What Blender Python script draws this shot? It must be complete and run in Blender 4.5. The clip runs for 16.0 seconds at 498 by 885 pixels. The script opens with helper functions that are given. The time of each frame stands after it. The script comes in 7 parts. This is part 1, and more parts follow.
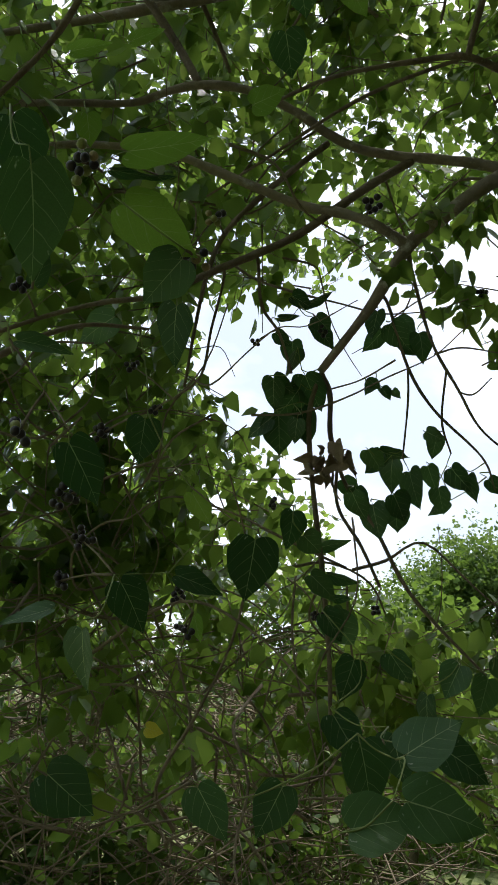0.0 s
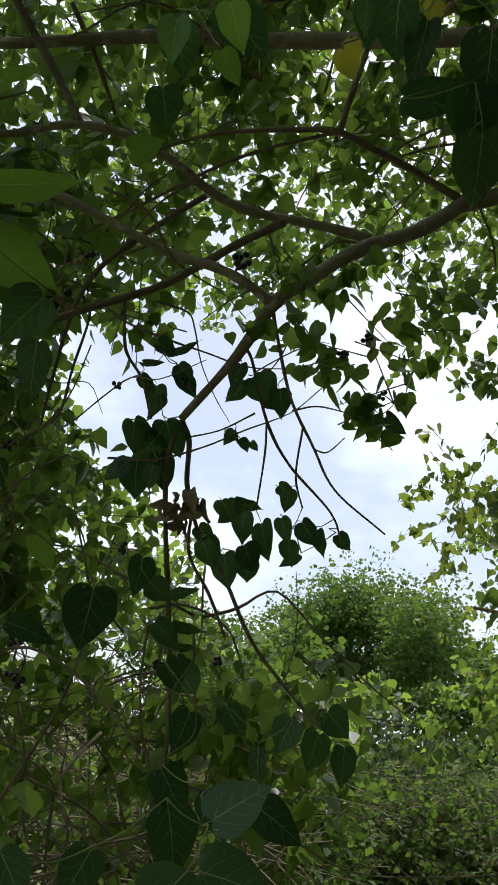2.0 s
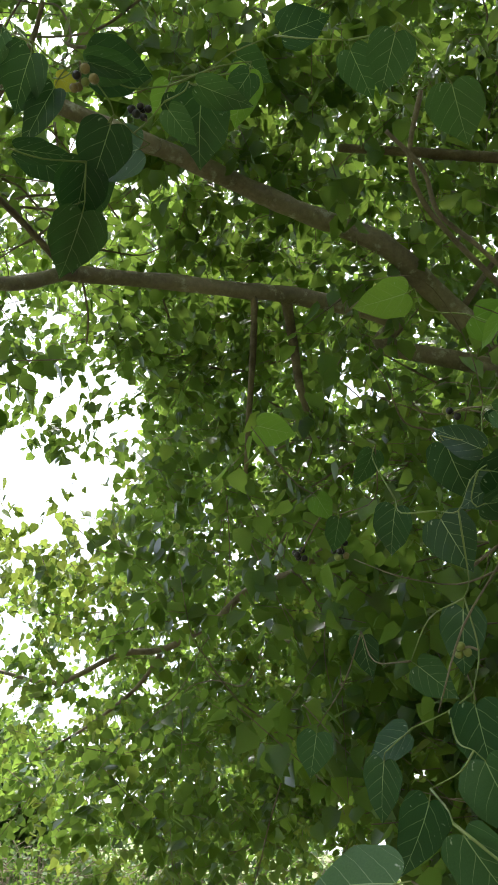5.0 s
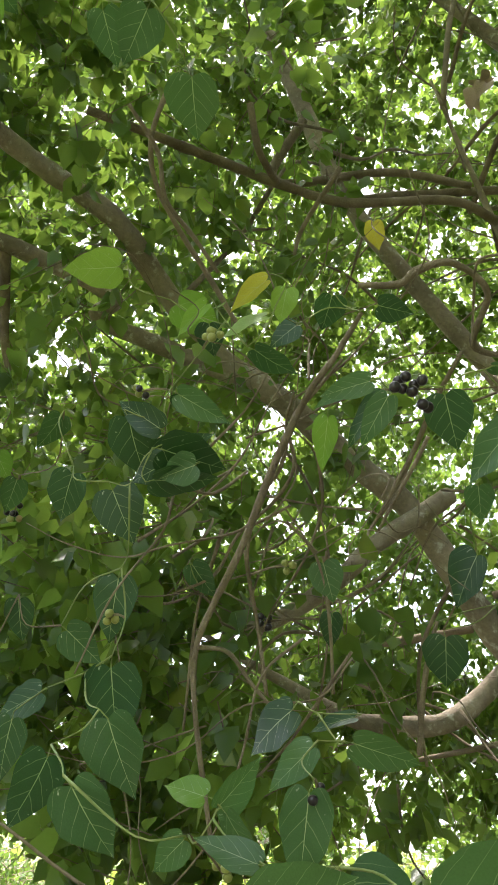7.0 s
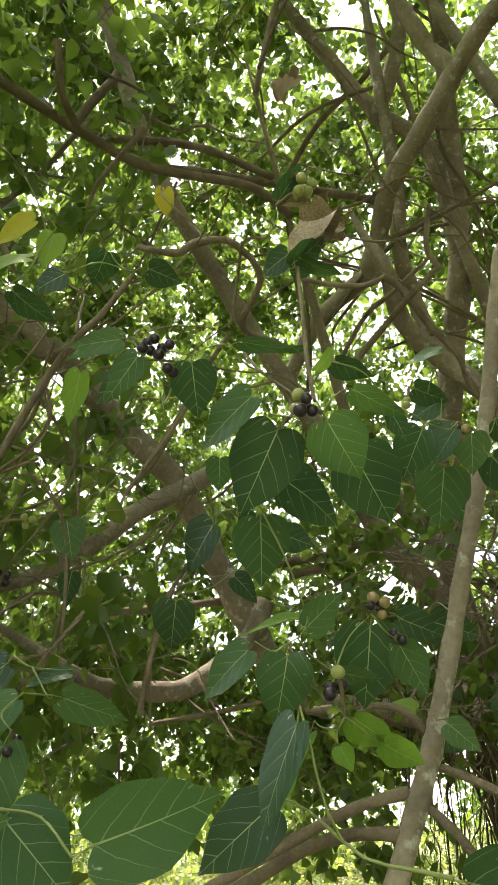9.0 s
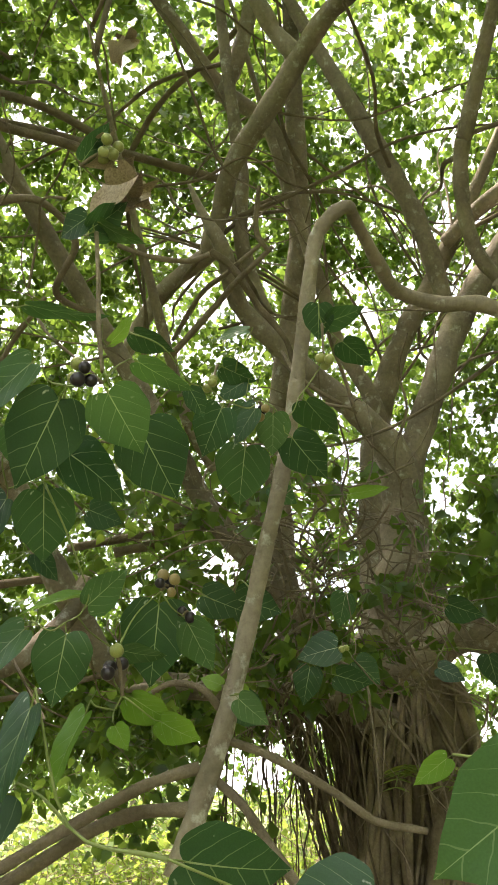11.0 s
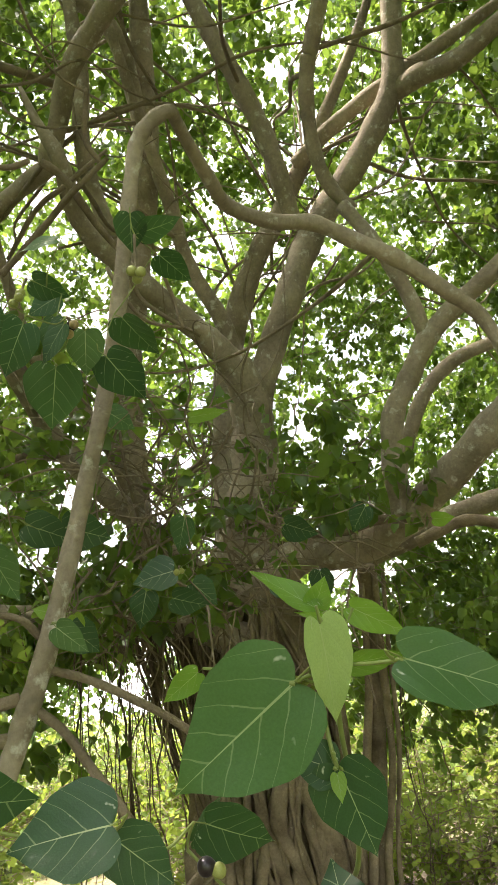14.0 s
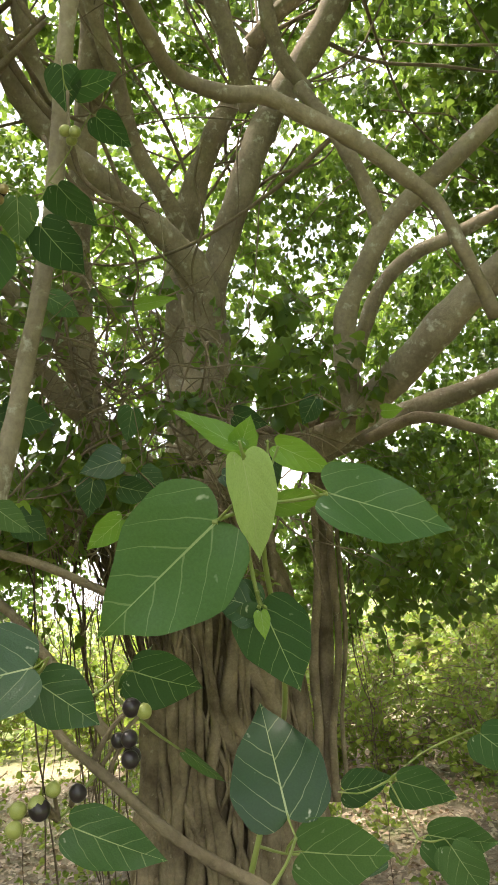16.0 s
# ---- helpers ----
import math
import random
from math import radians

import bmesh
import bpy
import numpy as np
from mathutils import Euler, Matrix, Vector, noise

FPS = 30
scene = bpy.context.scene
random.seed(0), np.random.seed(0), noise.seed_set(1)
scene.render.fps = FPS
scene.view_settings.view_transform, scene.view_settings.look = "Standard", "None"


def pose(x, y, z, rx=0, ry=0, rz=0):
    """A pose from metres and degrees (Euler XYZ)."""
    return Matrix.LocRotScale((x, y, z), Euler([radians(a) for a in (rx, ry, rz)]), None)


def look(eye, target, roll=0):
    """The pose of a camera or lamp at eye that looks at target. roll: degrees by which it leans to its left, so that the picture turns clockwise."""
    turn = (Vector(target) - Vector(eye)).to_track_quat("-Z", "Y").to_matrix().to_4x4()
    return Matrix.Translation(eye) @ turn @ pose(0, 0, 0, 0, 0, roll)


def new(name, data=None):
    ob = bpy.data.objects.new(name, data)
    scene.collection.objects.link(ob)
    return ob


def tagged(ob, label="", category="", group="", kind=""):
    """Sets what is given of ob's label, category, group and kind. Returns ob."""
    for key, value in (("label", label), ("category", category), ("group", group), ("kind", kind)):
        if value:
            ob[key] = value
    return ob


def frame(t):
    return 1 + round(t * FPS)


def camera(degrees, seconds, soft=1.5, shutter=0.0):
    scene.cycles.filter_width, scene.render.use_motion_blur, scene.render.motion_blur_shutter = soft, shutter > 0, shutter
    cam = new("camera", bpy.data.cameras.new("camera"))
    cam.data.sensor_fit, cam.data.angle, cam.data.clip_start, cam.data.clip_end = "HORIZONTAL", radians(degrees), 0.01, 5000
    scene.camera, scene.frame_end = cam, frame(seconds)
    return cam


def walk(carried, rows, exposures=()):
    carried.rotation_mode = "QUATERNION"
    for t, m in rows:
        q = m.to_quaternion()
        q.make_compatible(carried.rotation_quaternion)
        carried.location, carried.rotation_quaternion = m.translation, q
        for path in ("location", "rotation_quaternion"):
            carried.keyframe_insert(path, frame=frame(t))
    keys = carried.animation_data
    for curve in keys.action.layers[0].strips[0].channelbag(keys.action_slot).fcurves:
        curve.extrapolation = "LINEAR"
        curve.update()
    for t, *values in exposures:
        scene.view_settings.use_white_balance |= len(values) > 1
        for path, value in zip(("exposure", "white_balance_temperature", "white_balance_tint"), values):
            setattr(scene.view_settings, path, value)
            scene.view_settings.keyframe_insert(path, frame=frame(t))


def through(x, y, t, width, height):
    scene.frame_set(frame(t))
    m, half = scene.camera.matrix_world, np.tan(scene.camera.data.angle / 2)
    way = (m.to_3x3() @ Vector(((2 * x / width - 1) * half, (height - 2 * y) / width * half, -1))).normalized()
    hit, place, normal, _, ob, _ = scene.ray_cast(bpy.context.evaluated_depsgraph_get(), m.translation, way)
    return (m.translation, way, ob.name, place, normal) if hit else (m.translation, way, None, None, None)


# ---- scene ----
cam = camera(36.0, 16.0, soft=1.4)
PATH = [
    (0.0, pose(0.003, 0.000, 1.501, 107.72, -4.57, -1.46)),
    (0.5, pose(-0.001, -0.017, 1.535, 107.44, -5.15, -0.28)),
    (1.0, pose(0.000, -0.016, 1.529, 109.01, -5.51, -2.13)),
    (1.5, pose(0.063, -0.024, 1.539, 109.55, -5.75, -5.60)),
    (2.0, pose(0.067, -0.025, 1.541, 110.70, -5.57, -10.52)),
    (2.5, pose(0.067, -0.028, 1.542, 111.61, -5.33, -13.25)),
    (3.0, pose(0.068, -0.026, 1.543, 112.53, -5.11, -16.20)),
    (3.5, pose(0.066, -0.025, 1.544, 113.95, -5.26, -19.89)),
    (4.0, pose(0.072, -0.021, 1.552, 115.57, -4.56, -26.37)),
    (4.5, pose(0.090, -0.026, 1.554, 116.98, -3.61, -35.21)),
    (5.0, pose(0.104, -0.031, 1.557, 117.80, -3.61, -43.59)),
    (5.2, pose(0.105, -0.034, 1.558, 118.09, -3.58, -46.28)),
    (7.3, pose(0.128, -0.074, 1.531, 117.19, -2.04, -70.95)),
    (7.5, pose(0.133, -0.080, 1.529, 116.96, -2.01, -73.52)),
    (8.0, pose(0.144, -0.089, 1.531, 116.31, -1.72, -77.88)),
    (8.5, pose(0.140, -0.106, 1.520, 116.43, -1.75, -80.87)),
    (9.0, pose(0.144, -0.123, 1.521, 116.02, -1.35, -84.32)),
    (9.5, pose(0.160, -0.160, 1.517, 115.35, -0.51, -89.98)),
    (10.0, pose(0.165, -0.190, 1.514, 115.39, 0.10, -93.08)),
    (10.2, pose(0.166, -0.190, 1.516, 115.33, 0.29, -94.19)),
    (12.3, pose(0.178, -0.233, 1.537, 112.91, 3.21, -96.90)),
    (12.5, pose(0.187, -0.239, 1.538, 112.73, 3.17, -98.39)),
    (13.0, pose(0.188, -0.252, 1.535, 112.32, 3.78, -101.03)),
    (13.5, pose(0.187, -0.270, 1.527, 111.20, 5.10, -102.65)),
    (14.0, pose(0.198, -0.284, 1.522, 108.61, 5.94, -104.25)),
    (14.5, pose(0.210, -0.284, 1.519, 106.71, 6.06, -104.59)),
    (15.0, pose(0.218, -0.288, 1.514, 104.66, 6.48, -105.18)),
    (15.5, pose(0.223, -0.299, 1.505, 103.14, 6.58, -106.82)),
    (16.0, pose(0.226, -0.307, 1.488, 101.23, 6.60, -107.47)),
]
EXPOSURES = [(0.0, 0.75, 6200, 14), (1.0, 0.75, 6200, 14), (2.0, 0.45, 6200, 13), (3.5, 0.25, 6250, 12), (4.0, 0.3, 6200, 12), (4.6, 0.85, 6150, 13), (5.2, 2.25, 6250, 16), (7.3, 2.7, 6500, 18), (9.0, 2.5, 6950, 18), (16.0, 2.6, 7050, 17)]
walk(cam, PATH, EXPOSURES)

# ---- light ----
SUN_EL, SUN_AZ = radians(66), radians(25)


def make_world():
    world = bpy.data.worlds.new("sky")
    scene.world = world
    world.use_nodes = True
    nt = world.node_tree
    nt.nodes.clear()
    out = nt.nodes.new("ShaderNodeOutputWorld")
    bg = nt.nodes.new("ShaderNodeBackground")
    sky = nt.nodes.new("ShaderNodeTexSky")
    sky.sky_type = "NISHITA"
    sky.sun_disc = False
    sky.sun_elevation, sky.sun_rotation = SUN_EL, SUN_AZ
    sky.air_density, sky.dust_density, sky.ozone_density = 1.0, 2.5, 1.0
    coord = nt.nodes.new("ShaderNodeTexCoord")
    stretch = nt.nodes.new("ShaderNodeMapping")
    stretch.inputs["Scale"].default_value = (2.0, 2.0, 4.2)
    cloud = nt.nodes.new("ShaderNodeTexNoise")
    cloud.inputs["Scale"].default_value = 1.5
    cloud.inputs["Detail"].default_value = 7
    cloud.inputs["Roughness"].default_value = 0.55
    ramp = nt.nodes.new("ShaderNodeValToRGB")
    ramp.color_ramp.elements[0].position, ramp.color_ramp.elements[1].position = 0.40, 0.66
    ramp.color_ramp.elements[0].color = (0.33, 0.33, 0.33, 1)
    mix = nt.nodes.new("ShaderNodeMixRGB")
    mix.inputs[2].default_value = (9.4, 10.1, 10.6, 1)
    nt.links.new(coord.outputs["Generated"], stretch.inputs[0])
    nt.links.new(stretch.outputs[0], cloud.inputs[0])
    nt.links.new(cloud.outputs[0], ramp.inputs[0])
    nt.links.new(ramp.outputs[0], mix.inputs[0])
    nt.links.new(sky.outputs[0], mix.inputs[1])
    nt.links.new(mix.outputs[0], bg.inputs[0])
    bg.inputs[1].default_value = SKY_STRENGTH
    nt.links.new(bg.outputs[0], out.inputs[0])


SKY_STRENGTH = 0.095
make_world()
sun = new("sun", bpy.data.lights.new("sun", "SUN"))
sun.data.energy, sun.data.angle, sun.data.color = 3.6, radians(7.0), (1.0, 0.95, 0.86)
sun.matrix_world = look((20 * math.sin(SUN_AZ) * math.cos(SUN_EL), 20 * math.cos(SUN_AZ) * math.cos(SUN_EL), 20 * math.sin(SUN_EL)), (0, 0, 0))

# ---- materials ----


def nodes_of(name):
    m = bpy.data.materials.new(name)
    m.use_nodes = True
    nt = m.node_tree
    nt.nodes.clear()
    out = nt.nodes.new("ShaderNodeOutputMaterial")
    bsdf = nt.nodes.new("ShaderNodeBsdfPrincipled")
    nt.links.new(bsdf.outputs[0], out.inputs[0])
    return m, nt, bsdf, out


def noise_node(nt, scale, detail=4, space="Object", rough=0.55):
    coord = nt.nodes.new("ShaderNodeTexCoord")
    tex = nt.nodes.new("ShaderNodeTexNoise")
    tex.inputs["Scale"].default_value, tex.inputs["Detail"].default_value = scale, detail
    tex.inputs["Roughness"].default_value = rough
    nt.links.new(coord.outputs[space], tex.inputs[0])
    return tex


def ramp_node(nt, source, stops):
    ramp = nt.nodes.new("ShaderNodeValToRGB")
    while len(ramp.color_ramp.elements) < len(stops):
        ramp.color_ramp.elements.new(0.5)
    for e, (at, colour) in zip(ramp.color_ramp.elements, stops):
        e.position, e.color = at, (*colour, 1)
    nt.links.new(source, ramp.inputs[0])
    return ramp


def math_node(nt, op, a, b=None, clamp=False):
    n = nt.nodes.new("ShaderNodeMath")
    n.operation, n.use_clamp = op, clamp
    for i, v in enumerate((a, b)):
        if v is None:
            continue
        if isinstance(v, (int, float)):
            n.inputs[i].default_value = v
        else:
            nt.links.new(v, n.inputs[i])
    return n.outputs[0]


def mix_node(nt, fac, a, b, kind="MIX"):
    n = nt.nodes.new("ShaderNodeMixRGB")
    n.blend_type = kind
    for i, v in enumerate((fac, a, b)):
        if isinstance(v, (int, float)):
            n.inputs[i].default_value = v
        elif isinstance(v, tuple):
            n.inputs[i].default_value = (*v, 1)
        else:
            nt.links.new(v, n.inputs[i])
    return n.outputs[0]


def bump_node(nt, bsdf, height, strength, distance):
    b = nt.nodes.new("ShaderNodeBump")
    b.inputs["Strength"].default_value, b.inputs["Distance"].default_value = strength, distance
    nt.links.new(height, b.inputs["Height"])
    nt.links.new(b.outputs[0], bsdf.inputs["Normal"])


def leaf_material(name, tones, glow, single, gloss=0.38, through=0.42, veins=True, spots=0.0, shine=0.5):
    """A leaf blade: tones run over single leaves; glow is the colour of light coming through it."""
    m, nt, bsdf, out = nodes_of(name)
    if single:
        rnd = nt.nodes.new("ShaderNodeObjectInfo").outputs["Random"]
    else:
        rnd = nt.nodes.new("ShaderNodeNewGeometry").outputs["Random Per Island"]
    base = ramp_node(nt, rnd, tones).outputs[0]
    mott = noise_node(nt, 55.0, 3)
    base = mix_node(nt, 0.35, base, ramp_node(nt, mott.outputs[0], [(0.3, (0.55, 0.55, 0.5)), (0.7, (1.25, 1.25, 1.1))]).outputs[0], "MULTIPLY")
    if veins:
        uv = nt.nodes.new("ShaderNodeUVMap")
        sep = nt.nodes.new("ShaderNodeSeparateXYZ")
        nt.links.new(uv.outputs[0], sep.inputs[0])
        side = math_node(nt, "ABSOLUTE", math_node(nt, "SUBTRACT", sep.outputs[0], 0.5))
        width = math_node(nt, "MULTIPLY", math_node(nt, "SUBTRACT", 1.1, sep.outputs[1]), 0.0085)
        mid = math_node(nt, "LESS_THAN", side, width)
        arch = math_node(nt, "ADD", math_node(nt, "MULTIPLY", side, 0.78), math_node(nt, "MULTIPLY", math_node(nt, "MULTIPLY", side, side), 0.9))
        sway = noise_node(nt, 7.0, 1)
        wobble = math_node(nt, "MULTIPLY", sway.outputs[0], 0.05)
        lean = math_node(nt, "ADD", math_node(nt, "SUBTRACT", sep.outputs[1], arch), wobble)
        shift = math_node(nt, "ADD", math_node(nt, "MULTIPLY", math_node(nt, "GREATER_THAN", sep.outputs[0], 0.5), 0.17), 0.26)
        wave = math_node(nt, "ABSOLUTE", math_node(nt, "SUBTRACT", math_node(nt, "FRACT", math_node(nt, "ADD", math_node(nt, "MULTIPLY", lean, 4.2), shift)), 0.5))
        fade = math_node(nt, "SUBTRACT", 0.034, math_node(nt, "MULTIPLY", side, 0.07))
        rib = math_node(nt, "MULTIPLY", math_node(nt, "LESS_THAN", wave, fade), 0.44)
        vein = math_node(nt, "MAXIMUM", mid, rib)
        vein = math_node(nt, "MULTIPLY", vein, 0.80)
        base = mix_node(nt, vein, base, (0.40, 0.48, 0.24))
        bump_node(nt, bsdf, math_node(nt, "ADD", wave, math_node(nt, "MULTIPLY", mott.outputs[0], 0.4)), 0.25, 0.002)
    if spots:
        dots = noise_node(nt, 130.0, 1)
        base = mix_node(nt, math_node(nt, "GREATER_THAN", dots.outputs[0], spots), base, (0.05, 0.035, 0.015))
    if single:
        blotch = noise_node(nt, 9.0, 2)
        base = mix_node(nt, math_node(nt, "MULTIPLY", math_node(nt, "SUBTRACT", blotch.outputs[0], 0.70, True), 12.0, True), base, (0.45, 0.50, 0.36))
    nt.links.new(base, bsdf.inputs["Base Color"])
    bsdf.inputs["Roughness"].default_value = gloss
    bsdf.inputs["Specular IOR Level"].default_value = shine
    tr = nt.nodes.new("ShaderNodeBsdfTranslucent")
    nt.links.new(mix_node(nt, 1.0, mix_node(nt, 0.6, base, glow), (1.0, 1.0, 1.0), "MULTIPLY"), tr.inputs[0])
    mixer = nt.nodes.new("ShaderNodeMixShader")
    mixer.inputs[0].default_value = through
    nt.links.new(bsdf.outputs[0], mixer.inputs[1])
    nt.links.new(tr.outputs[0], mixer.inputs[2])
    nt.links.new(mixer.outputs[0], out.inputs[0])
    return m


def bark_material(name, dark, light, patch, scale=1.0, patches=0.62):
    m, nt, bsdf, out = nodes_of(name)
    big = noise_node(nt, 5.0 * scale, 5)
    fine = noise_node(nt, 60.0 * scale, 6, rough=0.7)
    lichen = noise_node(nt, 21.0 * scale, 5, rough=0.65)
    c = ramp_node(nt, big.outputs[0], [(0.3, dark), (0.7, light)]).outputs[0]
    c = mix_node(nt, 0.6, c, ramp_node(nt, fine.outputs[0], [(0.3, (0.6, 0.58, 0.55)), (0.7, (1.25, 1.25, 1.2))]).outputs[0], "MULTIPLY")
    spot = math_node(nt, "MULTIPLY", math_node(nt, "SUBTRACT", lichen.outputs[0], patches, True), 9.0, True)
    c = mix_node(nt, math_node(nt, "MULTIPLY", spot, 0.8), c, patch)
    nt.links.new(c, bsdf.inputs["Base Color"])
    bsdf.inputs["Roughness"].default_value = 0.82
    bsdf.inputs["Specular IOR Level"].default_value = 0.25
    bump_node(nt, bsdf, math_node(nt, "ADD", fine.outputs[0], math_node(nt, "MULTIPLY", big.outputs[0], 1.5)), 0.55, 0.012)
    return m


def plain_material(name, a, b, scale, rough=0.6, space="Object", bump=0.0):
    m, nt, bsdf, out = nodes_of(name)
    tex = noise_node(nt, scale, 5, space)
    nt.links.new(ramp_node(nt, tex.outputs[0], [(0.32, a), (0.68, b)]).outputs[0], bsdf.inputs["Base Color"])
    bsdf.inputs["Roughness"].default_value = rough
    if bump:
        bump_node(nt, bsdf, tex.outputs[0], 0.5, bump)
    return m


DEEP = [(0.0, (0.017, 0.050, 0.020)), (0.5, (0.028, 0.077, 0.030)), (0.85, (0.052, 0.118, 0.040)), (1.0, (0.074, 0.148, 0.046))]
LEAF_CROWN = leaf_material("leaf_crown", [(0.0, (0.017, 0.050, 0.014)), (0.5, (0.030, 0.080, 0.018)), (0.93, (0.058, 0.12, 0.022)), (1.0, (0.17, 0.19, 0.03))], (0.40, 0.60, 0.080), False, 0.34, 0.50, veins=False)
LEAF_NEAR = leaf_material("leaf_near", DEEP, (0.12, 0.33, 0.05), True, 0.42, 0.16, spots=0.80, shine=0.42)
LEAF_YOUNG = leaf_material("leaf_young", [(0.0, (0.10, 0.23, 0.025)), (0.6, (0.16, 0.32, 0.035)), (1.0, (0.24, 0.37, 0.05))], (0.32, 0.54, 0.06), True, 0.40, 0.40)
# mid-green leaves, with light falling on some of them put into the colour
LEAF_LIT_GREEN = leaf_material("leaf_fresh", [(0.0, (0.038, 0.100, 0.034)), (1.0, (0.062, 0.145, 0.046))], (0.20, 0.42, 0.06), True, 0.40, 0.25)
LEAF_PALE = leaf_material("leaf_pale", [(0.0, (0.26, 0.40, 0.13)), (1.0, (0.32, 0.45, 0.16))], (0.42, 0.58, 0.14), True, 0.42, 0.35)
LEAF_YELLOW = leaf_material("leaf_yellow", [(0.0, (0.42, 0.40, 0.03)), (1.0, (0.50, 0.44, 0.05))], (0.7, 0.65, 0.06), True, 0.45, 0.4, spots=0.72)
# yellow-green leaves, made lighter in colour to stand in for sun on them
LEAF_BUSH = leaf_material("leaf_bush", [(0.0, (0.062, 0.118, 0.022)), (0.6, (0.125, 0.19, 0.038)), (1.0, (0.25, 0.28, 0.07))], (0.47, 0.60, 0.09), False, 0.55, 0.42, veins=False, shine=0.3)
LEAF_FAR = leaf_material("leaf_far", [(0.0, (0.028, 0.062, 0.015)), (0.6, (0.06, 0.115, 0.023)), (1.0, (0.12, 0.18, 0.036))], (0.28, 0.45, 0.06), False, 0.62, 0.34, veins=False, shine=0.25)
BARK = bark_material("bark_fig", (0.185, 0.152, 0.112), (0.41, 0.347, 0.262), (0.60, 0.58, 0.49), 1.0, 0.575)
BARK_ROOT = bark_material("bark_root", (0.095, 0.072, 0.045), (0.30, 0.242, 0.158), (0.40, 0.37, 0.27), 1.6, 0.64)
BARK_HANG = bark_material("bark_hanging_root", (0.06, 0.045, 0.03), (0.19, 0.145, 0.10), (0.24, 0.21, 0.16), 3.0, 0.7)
# trunk between the roots, coloured darker to deepen the shade in the gaps
BARK_CORE_SHADED = bark_material("bark_core_shaded", (0.08, 0.06, 0.038), (0.20, 0.158, 0.10), (0.22, 0.19, 0.15), 1.6, 0.7)
BARK_TWIG = bark_material("bark_twig", (0.15, 0.115, 0.08), (0.29, 0.235, 0.165), (0.42, 0.38, 0.32), 3.0, 0.66)
STEM_GREEN = plain_material("stem_green", (0.16, 0.22, 0.05), (0.24, 0.28, 0.09), 30.0, 0.5)
DRY_PALE = plain_material("dry_leaf_pale", (0.22, 0.16, 0.10), (0.42, 0.33, 0.22), 25.0, 0.85, bump=0.004)

# ---- building blocks ----


def spline(points, steps):
    """Points along a smooth line through the control points (x, y, z, radius)."""
    p = np.array(points, float)
    p = np.vstack([2 * p[0] - p[1], p, 2 * p[-1] - p[-2]])
    out = []
    for i in range(1, len(p) - 2):
        a, b, c, d = p[i - 1:i + 3]
        for s in np.linspace(0, 1, steps, endpoint=False):
            out.append(0.5 * (2 * b + (c - a) * s + (2 * a - 5 * b + 4 * c - d) * s * s + (3 * b - a - 3 * c + d) * s ** 3))
    out.append(p[-2])
    return np.array(out)


def tube_arrays(points, sides=10, steps=6, rough=0.06, seed=0):
    """A tapered, slightly uneven tube with closed ends: its vertices and faces."""
    line = spline(points, steps)
    rng = np.random.RandomState(seed)
    n = len(line)
    tang = np.gradient(line[:, :3], axis=0)
    tang /= np.linalg.norm(tang, axis=1)[:, None] + 1e-9
    ref = np.array([0.31, 0.17, 0.93]) if abs(tang[:, 2]).mean() < 0.8 else np.array([0.9, 0.3, 0.1])
    u = np.cross(tang, ref)
    u /= np.linalg.norm(u, axis=1)[:, None] + 1e-9
    w = np.cross(tang, u)
    ang = np.linspace(0, 2 * math.pi, sides, endpoint=False)
    lump = 1 + rough * (rng.rand(n, sides) - 0.5) * 2 + rough * np.sin(np.arange(n) * 0.9 + rng.rand() * 6)[:, None]
    r = np.maximum(line[:, 3], 0.0006)[:, None] * lump
    v = line[:, None, :3] + r[..., None] * (np.cos(ang)[None, :, None] * u[:, None, :] + np.sin(ang)[None, :, None] * w[:, None, :])
    v = v.reshape(-1, 3)
    i, j = np.meshgrid(np.arange(n - 1), np.arange(sides), indexing="ij")
    k = (j + 1) % sides
    f = np.stack([i * sides + j, i * sides + k, (i + 1) * sides + k, (i + 1) * sides + j], -1).reshape(-1, 4)
    return v, f.tolist() + [list(range(sides))[::-1], [(n - 1) * sides + a for a in range(sides)]]


def mesh_of(name, verts, faces, material, smooth=True):
    me = bpy.data.meshes.new(name)
    me.from_pydata(np.asarray(verts).tolist(), [], faces)
    me.materials.append(material)
    if smooth:
        me.polygons.foreach_set("use_smooth", np.ones(len(me.polygons), dtype=bool))
    me.update()
    return me


def attach(ob, parent, label="", kind=""):
    ob.parent = parent
    if parent is not None:
        root = parent
        m = Matrix.Identity(4)
        while root is not None:
            m = root.matrix_basis if root.parent is None else m
            root = root.parent
        ob.matrix_parent_inverse = m.inverted() if parent.parent is None else Matrix.Identity(4)
    return tagged(ob, label, kind=kind)


def part(name, me, parent, label="", kind=""):
    return attach(new(name, me), parent, label, kind)


def limb(parent, name, points, material=None, label="", sides=12, steps=7, rough=0.05):
    seed = len(bpy.data.objects)
    v, f = tube_arrays(points, sides, steps, rough, seed)
    return part(name, mesh_of(name, v, f, material or BARK), parent, label)


